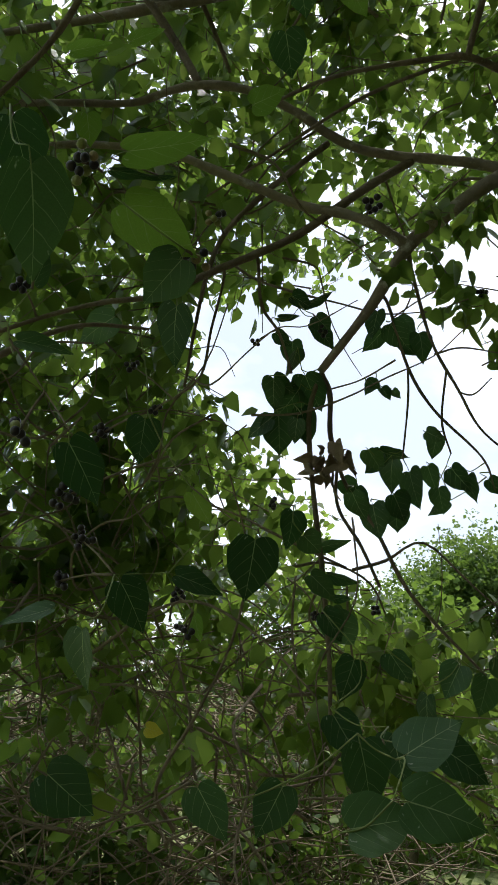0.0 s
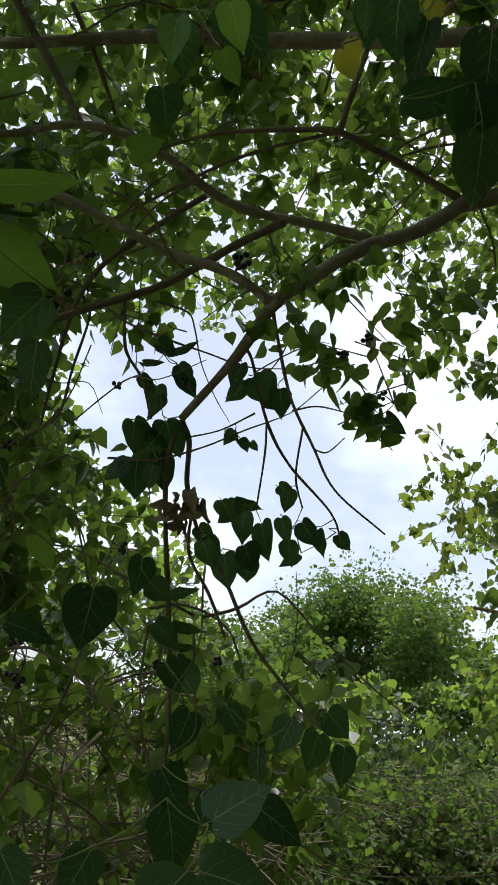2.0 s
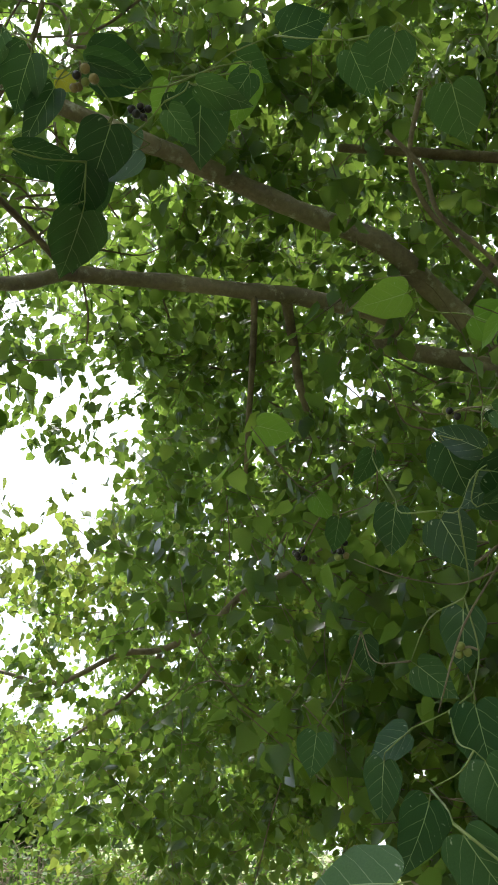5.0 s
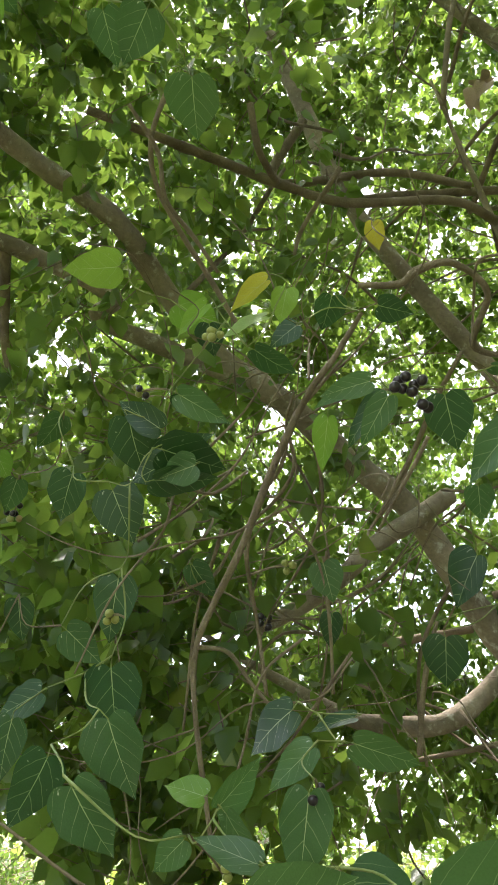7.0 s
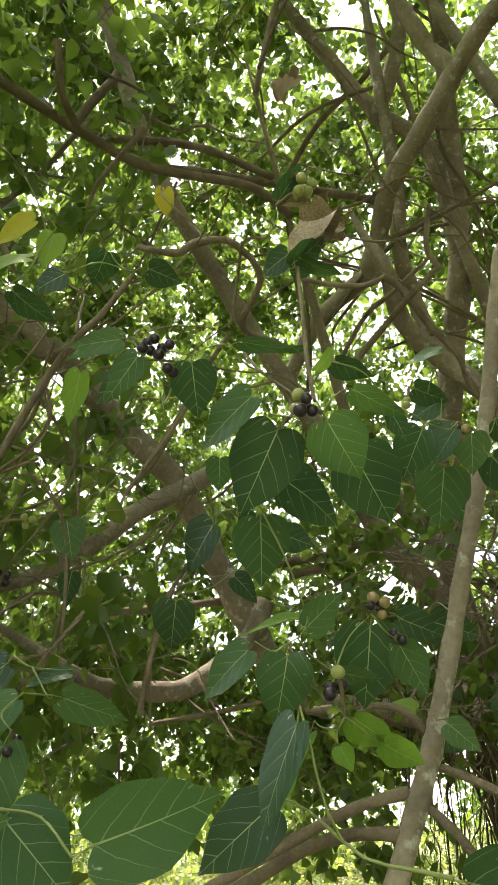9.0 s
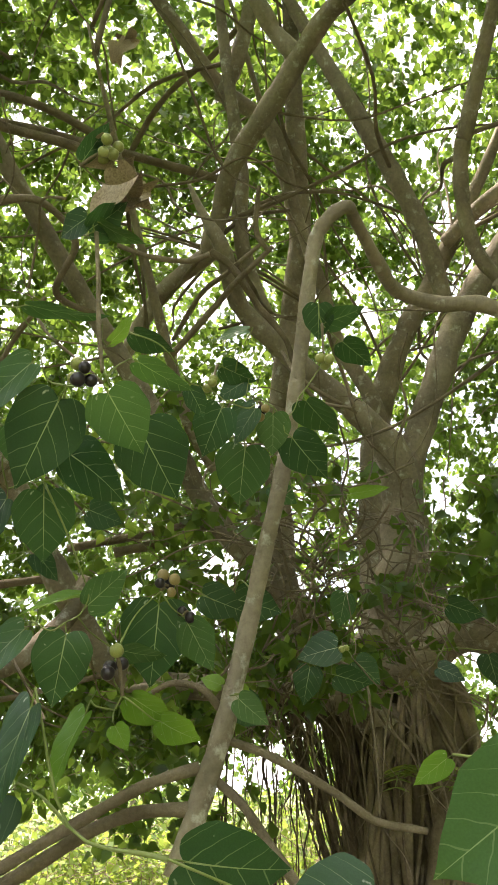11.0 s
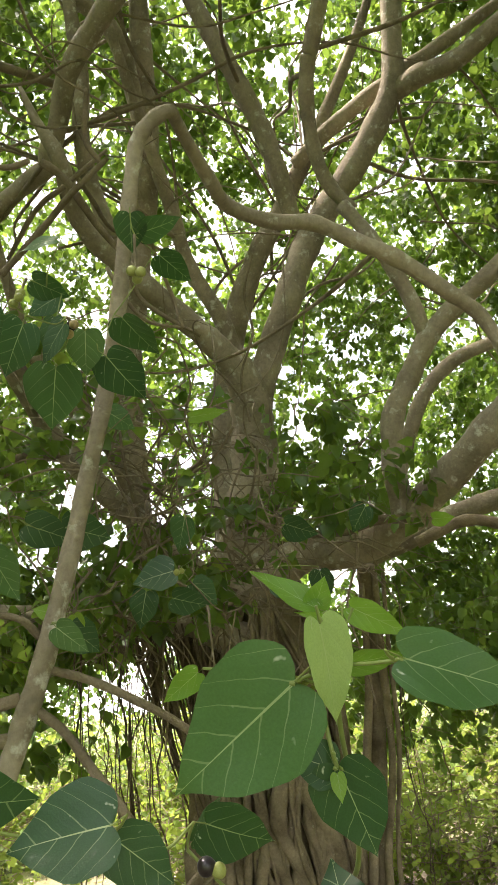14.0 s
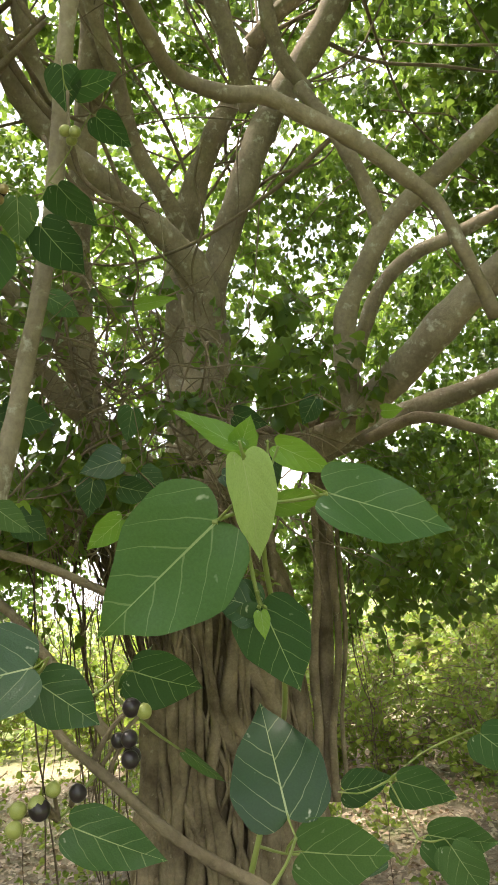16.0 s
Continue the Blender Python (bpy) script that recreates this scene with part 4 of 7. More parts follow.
limb(tree, 'aerial_root', [(3.476, -1.573, 0.596, 0.0362), (3.525, -1.634, 0.925, 0.0378), (3.544, -1.696, 1.332, 0.0395), (3.518, -1.739, 1.765, 0.0411), (3.393, -1.693, 2.037, 0.0432)], BARK_ROOT, sides=10)
limb(tree, 'branch', [(0.744, -0.323, 1.443, 0.0023), (0.730, -0.338, 1.416, 0.0028), (0.713, -0.364, 1.389, 0.0033), (0.703, -0.390, 1.361, 0.0035), (0.692, -0.415, 1.341, 0.0037), (0.681, -0.437, 1.327, 0.0037), (0.655, -0.477, 1.296, 0.0037)], BARK_TWIG, sides=9)
limb(tree, 'twig', [(1.015, -0.044, 2.281, 0.0025), (1.016, -0.011, 2.277, 0.0021), (1.084, 0.005, 2.271, 0.0022), (1.128, 0.020, 2.209, 0.0022)], BARK_TWIG, sides=6)
limb(tree, 'twig', [(1.005, -0.089, 2.216, 0.0032), (1.001, -0.096, 2.137, 0.0031), (0.996, -0.102, 2.054, 0.0033), (0.978, -0.111, 1.986, 0.0024)], BARK_TWIG, sides=6)
limb(tree, 'twig', [(1.070, -0.010, 2.119, 0.0024), (1.042, -0.035, 2.072, 0.0023), (1.013, -0.071, 2.026, 0.0022), (0.981, -0.104, 1.981, 0.0017)], BARK_TWIG, sides=6)
limb(tree, 'branch', [(1.445, 0.146, 2.240, 0.0044), (1.464, 0.182, 2.190, 0.0044), (1.483, 0.229, 2.129, 0.0039), (1.496, 0.265, 2.077, 0.0028)], BARK_TWIG, sides=9)
limb(tree, 'twig', [(1.548, 0.375, 1.786, 0.0033), (1.527, 0.372, 1.887, 0.0033), (1.502, 0.373, 1.969, 0.0033), (1.473, 0.387, 2.039, 0.0028), (1.433, 0.430, 2.096, 0.0022)], BARK_TWIG, sides=6)
limb(tree, 'twig', [(1.699, 0.251, 1.694, 0.0059), (1.689, 0.238, 1.789, 0.0059), (1.677, 0.217, 1.875, 0.0053), (1.665, 0.193, 1.941, 0.0035)], BARK_TWIG, sides=6)
limb(tree, 'branch', [(2.185, -0.304, 3.129, 0.0132), (2.212, -0.376, 3.091, 0.0132), (2.280, -0.469, 2.989, 0.0121), (2.331, -0.562, 2.893, 0.0095), (2.391, -0.619, 2.779, 0.0075), (2.413, -0.804, 2.667, 0.0057)], BARK_TWIG, sides=9)
limb(tree, 'branch', [(1.670, -0.276, 2.713, 0.0070), (1.682, -0.223, 2.698, 0.0070), (1.675, -0.130, 2.703, 0.0063), (1.656, -0.054, 2.717, 0.0056)], BARK_TWIG, sides=9)
limb(tree, 'twig', [(1.579, -0.426, 2.388, 0.0049), (1.561, -0.455, 2.310, 0.0047), (1.577, -0.502, 2.266, 0.0041), (1.570, -0.571, 2.249, 0.0029)], BARK_TWIG, sides=6)
limb(tree, 'twig', [(1.570, -0.571, 2.249, 0.0041), (1.541, -0.547, 2.313, 0.0041), (1.469, -0.508, 2.349, 0.0034), (1.405, -0.493, 2.359, 0.0028)], BARK_TWIG, sides=6)
limb(tree, 'twig', [(1.777, -0.418, 3.036, 0.0065), (1.855, -0.415, 2.949, 0.0081), (1.889, -0.453, 2.902, 0.0073)], BARK_TWIG, sides=6)
limb(tree, 'branch', [(2.412, -0.180, 2.866, 0.0115), (2.331, -0.310, 2.993, 0.0115), (2.183, -0.396, 3.022, 0.0101), (2.110, -0.500, 3.100, 0.0074)], BARK_TWIG, sides=9)
limb(tree, 'branch', [(1.265, 0.262, 2.330, 0.0031), (1.262, 0.311, 2.272, 0.0036), (1.257, 0.356, 2.215, 0.0041), (1.270, 0.380, 2.133, 0.0040), (1.280, 0.425, 2.075, 0.0035), (1.306, 0.455, 1.982, 0.0035), (1.382, 0.463, 1.883, 0.0031), (1.414, 0.453, 1.763, 0.0021)], BARK_TWIG, sides=9)
limb(tree, 'branch', [(1.355, 0.407, 2.264, 0.0033), (1.395, 0.401, 2.197, 0.0039), (1.410, 0.443, 2.135, 0.0039), (1.406, 0.520, 2.067, 0.0033), (1.411, 0.569, 1.992, 0.0033), (1.385, 0.641, 1.953, 0.0022)], BARK_TWIG, sides=9)
limb(tree, 'branch', [(0.926, 0.569, 2.762, 0.0041), (1.011, 0.549, 2.715, 0.0047), (1.076, 0.561, 2.658, 0.0047), (1.150, 0.530, 2.610, 0.0047), (1.213, 0.504, 2.563, 0.0035)], BARK_TWIG, sides=9)
limb(tree, 'twig', [(1.475, 0.381, 2.040, 0.0028), (1.454, 0.406, 2.068, 0.0028), (1.430, 0.440, 2.095, 0.0022), (1.418, 0.480, 2.081, 0.0022)], BARK_TWIG, sides=6)
limb(tree, 'branch', [(1.543, 0.078, 2.482, 0.0050), (1.629, 0.154, 2.425, 0.0058), (1.713, 0.221, 2.358, 0.0060), (1.745, 0.292, 2.261, 0.0046), (1.763, 0.348, 2.186, 0.0033)], BARK_TWIG, sides=9)
limb(tree, 'aerial_root', [(3.415, -1.594, 0.604, 0.0183), (3.433, -1.620, 0.868, 0.0169), (3.463, -1.712, 1.207, 0.0156), (3.428, -1.718, 1.577, 0.0181), (3.365, -1.718, 2.004, 0.0128)], BARK_ROOT, sides=10)
limb(tree, 'aerial_root', [(3.403, -1.495, 0.625, 0.0232), (3.440, -1.562, 0.899, 0.0193), (3.467, -1.586, 1.151, 0.0206), (3.438, -1.645, 1.535, 0.0167), (3.369, -1.650, 1.958, 0.0127)], BARK_ROOT, sides=10)
limb(tree, 'aerial_root', [(3.439, -1.659, 0.587, 0.0106), (3.449, -1.676, 0.903, 0.0092), (3.461, -1.754, 1.275, 0.0105), (3.409, -1.752, 1.674, 0.0103), (3.368, -1.761, 2.002, 0.0090)], BARK_ROOT, sides=10)
limb(tree, 'limb', [(3.547, -1.125, 1.764, 0.0890), (3.482, -0.919, 1.859, 0.0691), (3.460, -0.725, 1.883, 0.0535), (3.433, -0.513, 1.869, 0.0383), (3.385, -0.292, 1.919, 0.0259), (3.376, -0.019, 1.906, 0.0141)], BARK, sides=14)
limb(tree, 'twig', [(3.252, -0.765, 1.877, 0.0046), (3.222, -0.732, 1.703, 0.0045), (3.226, -0.740, 1.535, 0.0045), (3.275, -0.721, 1.354, 0.0034)], BARK_TWIG, sides=6)
limb(tree, 'twig', [(2.691, -0.842, 2.429, 0.0040), (2.670, -0.834, 2.338, 0.0049), (2.699, -0.772, 2.288, 0.0049), (2.761, -0.722, 2.288, 0.0040), (2.754, -0.646, 2.350, 0.0040)], BARK_TWIG, sides=6)
limb(tree, 'twig', [(2.618, -0.543, 2.466, 0.0057), (2.667, -0.562, 2.323, 0.0057), (2.759, -0.606, 2.170, 0.0059), (2.836, -0.659, 2.026, 0.0050), (2.907, -0.647, 1.920, 0.0041)], BARK_TWIG, sides=6)
limb(tree, 'twig', [(2.536, -1.057, 3.069, 0.0043), (2.617, -1.033, 2.953, 0.0053), (2.679, -1.068, 2.824, 0.0053), (2.762, -1.029, 2.678, 0.0053), (2.820, -1.060, 2.519, 0.0043)], BARK_TWIG, sides=6)
limb(tree, 'twig', [(2.818, -0.464, 2.523, 0.0052), (2.809, -0.497, 2.392, 0.0061), (2.827, -0.583, 2.312, 0.0061), (2.796, -0.699, 2.175, 0.0050), (2.808, -0.791, 2.052, 0.0040)], BARK_TWIG, sides=6)
limb(tree, 'twig', [(2.773, -1.067, 1.850, 0.0040), (2.774, -0.999, 1.974, 0.0040), (2.801, -0.981, 2.123, 0.0051), (2.793, -0.906, 2.229, 0.0041), (2.786, -0.763, 2.508, 0.0041)], BARK_TWIG, sides=6)

# the leafy shoot before the trunk
limb(tree, 'twig', [(0.6130, -0.4493, 1.5687, 0.0003), (0.6163, -0.4483, 1.5543, 0.0011), (0.6203, -0.4466, 1.5431, 0.0017), (0.6258, -0.4456, 1.5339, 0.0019), (0.6521, -0.4531, 1.5040, 0.0016), (0.6829, -0.4665, 1.4635, 0.0017), (0.7203, -0.4790, 1.4184, 0.0018), (0.9115, -0.5313, 1.3453, 0.0025), (0.9865, -0.5134, 1.2211, 0.0032)], STEM_GREEN, sides=7)
limb(tree, 'twig', [(0.6235, -0.4464, 1.5383, 0.0011), (0.6239, -0.4325, 1.5331, 0.0012), (0.6249, -0.4195, 1.5291, 0.0012)], STEM_GREEN, sides=7)
limb(tree, 'twig', [(0.6230, -0.4460, 1.5360, 0.0009), (0.6060, -0.4590, 1.5344, 0.0011), (0.5903, -0.4704, 1.5344, 0.0012)], STEM_GREEN, sides=7)
limb(tree, 'twig', [(0.6465, -0.4420, 1.5127, 0.0011), (0.6456, -0.4429, 1.4950, 0.0013), (0.6426, -0.4443, 1.4809, 0.0013)], STEM_GREEN, sides=7)
limb(tree, 'twig', [(0.6183, -0.4481, 1.5499, 0.0008), (0.6143, -0.4518, 1.5584, 0.0008), (0.6117, -0.4548, 1.5656, 0.0009)], STEM_GREEN, sides=7)
limb(tree, 'twig', [(0.6196, -0.4473, 1.5455, 0.0008), (0.6133, -0.4414, 1.5541, 0.0008), (0.6050, -0.4314, 1.5586, 0.0009)], STEM_GREEN, sides=7)
limb(tree, 'twig', [(0.6258, -0.4456, 1.5339, 0.0011), (0.6393, -0.4432, 1.5247, 0.0011), (0.6468, -0.4419, 1.5112, 0.0011)], STEM_GREEN, sides=7)
# thin stems hanging in the thicket
limb(tree, 'twig', [(1.203, 0.333, 2.238, 0.0026), (1.247, 0.363, 2.198, 0.0023), (1.307, 0.365, 2.139, 0.0020), (1.277, 0.376, 2.071, 0.0017), (1.319, 0.459, 2.013, 0.0014)], BARK_TWIG, sides=6)
limb(tree, 'twig', [(1.556, 0.386, 2.070, 0.0042), (1.608, 0.411, 2.028, 0.0037), (1.675, 0.423, 1.962, 0.0032), (1.653, 0.424, 1.862, 0.0027), (1.720, 0.463, 1.784, 0.0022)], BARK_TWIG, sides=6)
limb(tree, 'twig', [(1.758, 0.216, 2.412, 0.0052), (1.838, 0.300, 2.302, 0.0046), (1.895, 0.383, 2.239, 0.0040), (1.859, 0.384, 2.137, 0.0033)], BARK_TWIG, sides=6)
limb(tree, 'twig', [(1.830, 0.184, 2.064, 0.0052), (1.907, 0.270, 1.954, 0.0046), (1.998, 0.306, 1.840, 0.0040), (1.989, 0.294, 1.700, 0.0033)], BARK_TWIG, sides=6)
limb(tree, 'twig', [(1.429, 0.514, 2.041, 0.0042), (1.490, 0.526, 1.982, 0.0037), (1.549, 0.535, 1.931, 0.0032), (1.557, 0.514, 1.789, 0.0027)], BARK_TWIG, sides=6)
limb(tree, 'twig', [(1.456, 0.441, 2.131, 0.0022), (1.515, 0.423, 2.093, 0.0019), (1.571, 0.411, 2.058, 0.0017), (1.550, 0.382, 1.973, 0.0014)], BARK_TWIG, sides=6)
limb(tree, 'twig', [(1.991, 0.458, 2.064, 0.0034), (2.011, 0.348, 2.164, 0.0030), (2.043, 0.288, 2.219, 0.0026)], BARK_TWIG, sides=6)
limb(tree, 'twig', [(1.992, 0.364, 1.663, 0.0034), (2.077, 0.376, 1.571, 0.0030), (2.149, 0.373, 1.512, 0.0026), (2.092, 0.334, 1.478, 0.0022)], BARK_TWIG, sides=6)
limb(tree, 'twig', [(1.401, 0.553, 2.079, 0.0046), (1.458, 0.605, 2.010, 0.0040), (1.517, 0.658, 1.937, 0.0035), (1.549, 0.685, 1.726, 0.0029)], BARK_TWIG, sides=6)
limb(tree, 'twig', [(2.030, 0.156, 2.345, 0.0036), (2.080, 0.257, 2.296, 0.0032), (2.170, 0.343, 2.175, 0.0027)], BARK_TWIG, sides=6)

# ---- boughs: place, radii, sprigs, leaf length ----
clump(0.48, 1.44, 2.44, 0.20, 0.22, 0.16, 16, 0.058, LEAF_CROWN, 1)
clump(0.57, 1.46, 2.25, 0.05, 0.06, 0.05, 3, 0.058, LEAF_CROWN, 41)
clump(-0.14, 1.85, 3.34, 0.92, 0.70, 0.36, 60, 0.085, LEAF_CROWN, 2)
clump(-0.51, 1.69, 2.65, 0.34, 0.49, 0.37, 24, 0.085, LEAF_CROWN, 3)
clump(-0.47, 2.05, 2.12, 0.37, 0.49, 0.39, 34, 0.085, LEAF_CROWN, 4)
clump(-0.17, 2.28, 1.52, 0.64, 0.59, 0.44, 38, 0.085, LEAF_CROWN, 5)
clump(0.44, 2.14, 1.52, 0.29, 0.39, 0.28, 32, 0.080, LEAF_CROWN, 6)
clump(0.67, 1.85, 3.54, 1.00, 0.90, 0.47, 62, 0.085, LEAF_CROWN, 7)
clump(1.35, 2.66, 3.18, 0.32, 0.43, 0.23, 22, 0.075, LEAF_CROWN, 8)
clump(1.67, 2.27, 3.29, 0.46, 0.63, 0.53, 120, 0.080, LEAF_CROWN, 9)
clump(2.33, 1.73, 3.03, 1.14, 1.18, 1.32, 400, 0.085, LEAF_CROWN, 10)
clump(1.55, 1.08, 3.68, 0.95, 0.97, 0.58, 140, 0.085, LEAF_CROWN, 11)
clump(1.72, 1.06, 2.01, 0.48, 0.50, 0.65, 50, 0.090, LEAF_CROWN, 12)
clump(2.69, 3.93, 2.39, 1.20, 1.25, 1.20, 90, 0.070, LEAF_BUSH, 13)
clump(3.50, 3.88, 2.01, 1.31, 1.35, 1.00, 110, 0.070, LEAF_BUSH, 14)
clump(2.06, 3.89, 2.90, 0.51, 0.65, 0.44, 40, 0.085, LEAF_BUSH, 15)
clump(1.94, 0.75, 1.77, 0.52, 0.48, 0.49, 26, 0.085, LEAF_CROWN, 16)
clump(2.05, 0.84, 2.41, 0.53, 0.53, 0.51, 10, 0.090, LEAF_CROWN, 17)
clump(2.65, -0.78, 2.25, 0.57, 0.58, 0.36, 34, 0.060, LEAF_CROWN, 18)
clump(2.56, -0.92, 2.09, 0.30, 0.33, 0.17, 15, 0.062, LEAF_CROWN, 19)
clump(2.66, -0.62, 1.86, 0.29, 0.30, 0.11, 20, 0.065, LEAF_CROWN, 20)
clump(2.61, -1.24, 2.31, 0.33, 0.29, 0.12, 16, 0.060, LEAF_CROWN, 21)
clump(2.81, -1.37, 2.22, 0.44, 0.40, 0.17, 24, 0.060, LEAF_CROWN, 22)
clump(2.98, -0.50, 1.90, 0.58, 0.59, 0.23, 24, 0.060, LEAF_CROWN, 23)
clump(3.98, -2.35, 1.58, 0.96, 0.76, 0.48, 260, 0.060, LEAF_CROWN, 24)
clump(3.38, -0.20, 2.74, 0.65, 0.55, 0.60, 50, 0.085, LEAF_CROWN, 25)
clump(4.76, -2.81, 1.94, 0.66, 0.78, 0.23, 90, 0.070, LEAF_CROWN, 26)
clump(5.31, 0.95, 3.09, 0.75, 1.15, 0.77, 130, 0.075, LEAF_CROWN, 27)
clump(3.30, 1.46, 5.36, 0.73, 1.09, 1.00, 150, 0.075, LEAF_CROWN, 28)
clump(5.01, 0.84, 3.11, 0.57, 0.60, 1.15, 110, 0.075, LEAF_CROWN, 29)
clump(4.53, -2.74, 2.22, 0.50, 0.55, 0.17, 90, 0.070, LEAF_CROWN, 30)
clump(4.84, -2.18, 3.00, 0.47, 0.45, 0.23, 40, 0.070, LEAF_CROWN, 31)
clump(4.68, -2.43, 3.92, 0.60, 0.60, 0.47, 90, 0.070, LEAF_CROWN, 32)
clump(4.97, -0.40, 2.99, 0.55, 0.55, 0.44, 55, 0.070, LEAF_CROWN, 33)
clump(5.15, -0.40, 2.29, 0.75, 0.94, 0.55, 130, 0.070, LEAF_CROWN, 34)
clump(4.88, -0.29, 3.32, 0.66, 0.59, 0.55, 50, 0.070, LEAF_CROWN, 35)
clump(4.21, 0.88, 1.84, 0.60, 1.05, 0.25, 60, 0.075, LEAF_CROWN, 36)
clump(-0.09, 2.68, 1.37, 0.60, 0.59, 0.34, 45, 0.065, LEAF_CROWN, 37)
clump(2.36, 2.76, 1.69, 0.54, 0.59, 0.50, 80, 0.080, LEAF_CROWN, 38)
clump(1.26, 1.29, 3.72, 0.42, 0.53, 0.31, 34, 0.080, LEAF_CROWN, 39)
clump(4.91, 1.06, 2.26, 0.75, 0.75, 0.30, 130, 0.075, LEAF_CROWN, 60)
clump(4.85, 0.13, 1.91, 0.60, 0.60, 0.22, 110, 0.075, LEAF_CROWN, 61)
clump(5.17, -0.87, 2.15, 0.60, 0.60, 0.30, 120, 0.075, LEAF_CROWN, 62)
clump(4.87, -0.21, 1.91, 0.50, 0.50, 0.20, 70, 0.075, LEAF_CROWN, 63)
clump(4.22, 1.31, 2.36, 0.70, 0.70, 0.35, 110, 0.075, LEAF_CROWN, 64)
clump(5.10, 0.14, 2.13, 0.70, 0.70, 0.35, 120, 0.075, LEAF_CROWN, 65)
clump(5.17, -0.54, 2.15, 0.60, 0.60, 0.30, 110, 0.075, LEAF_CROWN, 66)
clump(4.89, -1.91, 2.67, 0.60, 0.60, 0.35, 110, 0.075, LEAF_CROWN, 67)
clump(4.88, -2.88, 1.59, 0.70, 0.70, 0.30, 120, 0.075, LEAF_CROWN, 68)
clump(3.18, 0.35, 1.53, 0.30, 0.30, 0.14, 10, 0.062, LEAF_CROWN, 80)
clump(3.33, -0.04, 1.63, 0.30, 0.30, 0.16, 12, 0.062, LEAF_CROWN, 81)
clump(3.31, -0.38, 1.40, 0.25, 0.25, 0.14, 8, 0.062, LEAF_CROWN, 82)
clump(3.20, -0.09, 1.78, 0.30, 0.30, 0.16, 12, 0.062, LEAF_CROWN, 83)
clump(3.48, -0.03, 1.44, 0.25, 0.25, 0.15, 8, 0.062, LEAF_CROWN, 84)
clump(2.36, 1.08, 1.55, 0.28, 0.28, 0.20, 26, 0.080, LEAF_CROWN, 70)
clump(2.62, 0.96, 1.79, 0.30, 0.30, 0.20, 26, 0.080, LEAF_CROWN, 71)
clump(2.18, 1.13, 2.09, 0.28, 0.28, 0.25, 26, 0.080, LEAF_CROWN, 72)
clump(1.89, 1.15, 1.71, 0.30, 0.30, 0.30, 40, 0.080, LEAF_CROWN, 73)
clump(1.93, 1.35, 2.01, 0.35, 0.35, 0.35, 45, 0.080, LEAF_CROWN, 74)
clump(-0.66, 2.04, 2.27, 0.25, 0.25, 0.22, 16, 0.080, LEAF_CROWN, 75)
clump(-0.50, 2.16, 1.89, 0.30, 0.30, 0.25, 18, 0.080, LEAF_CROWN, 76)
clump(1.26, 1.47, 3.95, 0.32, 0.32, 0.26, 9, 0.080, LEAF_CROWN, 90)
clump(1.49, 1.52, 3.66, 0.32, 0.32, 0.26, 9, 0.080, LEAF_CROWN, 91)
clump(1.46, 1.73, 3.52, 0.32, 0.32, 0.26, 9, 0.080, LEAF_CROWN, 92)
clump(1.36, 1.29, 3.98, 0.32, 0.32, 0.26, 9, 0.080, LEAF_CROWN, 93)
clump(1.05, 1.50, 4.08, 0.32, 0.32, 0.26, 9, 0.080, LEAF_CROWN, 94)
clump(1.65, 1.68, 3.44, 0.32, 0.32, 0.26, 9, 0.080, LEAF_CROWN, 95)

# ---- near leaves ----


def add_stalk(me, material, seed):
    """Adds the pale stalk behind the blade's base."""
    rng = np.random.RandomState(seed + 50)
    x, z = rng.uniform(-0.12, 0.12), rng.uniform(0.05, 0.2)
    v, f = tube_arrays([(0, 0.06, -0.006, 0.004), (0, -0.01, 0.0, 0.010), (x * 0.2, -0.07, z * 0.2, 0.009), (x * 0.5, -0.16, z * 0.5, 0.008)], 5, 3, 0.0, seed)
    bm = bmesh.new()
    bm.from_mesh(me)
    made = [bm.verts.new(p) for p in v]
    for q in f:
        face = bm.faces.new([made[i] for i in q])
        face.material_index, face.smooth = 1, True
    bm.to_mesh(me)
    bm.free()
    me.materials.append(material)
    return Vector((x * 0.5, -0.16, z * 0.5))


LEAF_KINDS = {}
for kind, material in (("near", LEAF_NEAR), ("young", LEAF_YOUNG), ("fresh", LEAF_LIT_GREEN), ("pale", LEAF_PALE), ("yellow", LEAF_YELLOW)):
    for i in range(6):
        me = blade_mesh("leaf_" + kind, material, fold=(0.10, 0.22, 0.05, 0.30, 0.15, 0.08)[i], curl=(0.08, 0.20, 0.28, 0.12, 0.02, 0.16)[i], wide=(1.02, 0.95, 0.9, 1.05, 0.98, 0.86)[i], wave=(0.01, 0.02, 0.03, 0.015, 0.02, 0.025)[i], seed=i)
        LEAF_KINDS.setdefault(kind, []).append((me, add_stalk(me, STEM_GREEN, i)))
LEAF_LABEL = {"near": "", "young": "young yellow-green leaf", "fresh": "fresh mid-green leaf", "pale": "pale young leaf folded along its midrib", "yellow": "yellowing leaf with brown spots"}
stalk_ends = []
leaf_count = [0]


def leaf(place, tip, upper, length, kind, wide=1.0, form=None):
    me, end = LEAF_KINDS[kind][(leaf_count[0] * 5 + 1) % 6 if form is None else form]
    leaf_count[0] += 1
    y = Vector(tip).normalized()
    x = y.cross(Vector(upper)).normalized()
    m = Matrix.Translation(place) @ Matrix((x, y, x.cross(y))).transposed().to_4x4() @ Matrix.Scale(length, 4) @ Matrix.Diagonal((wide, 1, 1, 1))
    ob = new("leaf", me)
    tagged(ob, LEAF_LABEL[kind])
    ob.matrix_basis = m
    stalk_ends.append((ob, np.array(m @ end)))

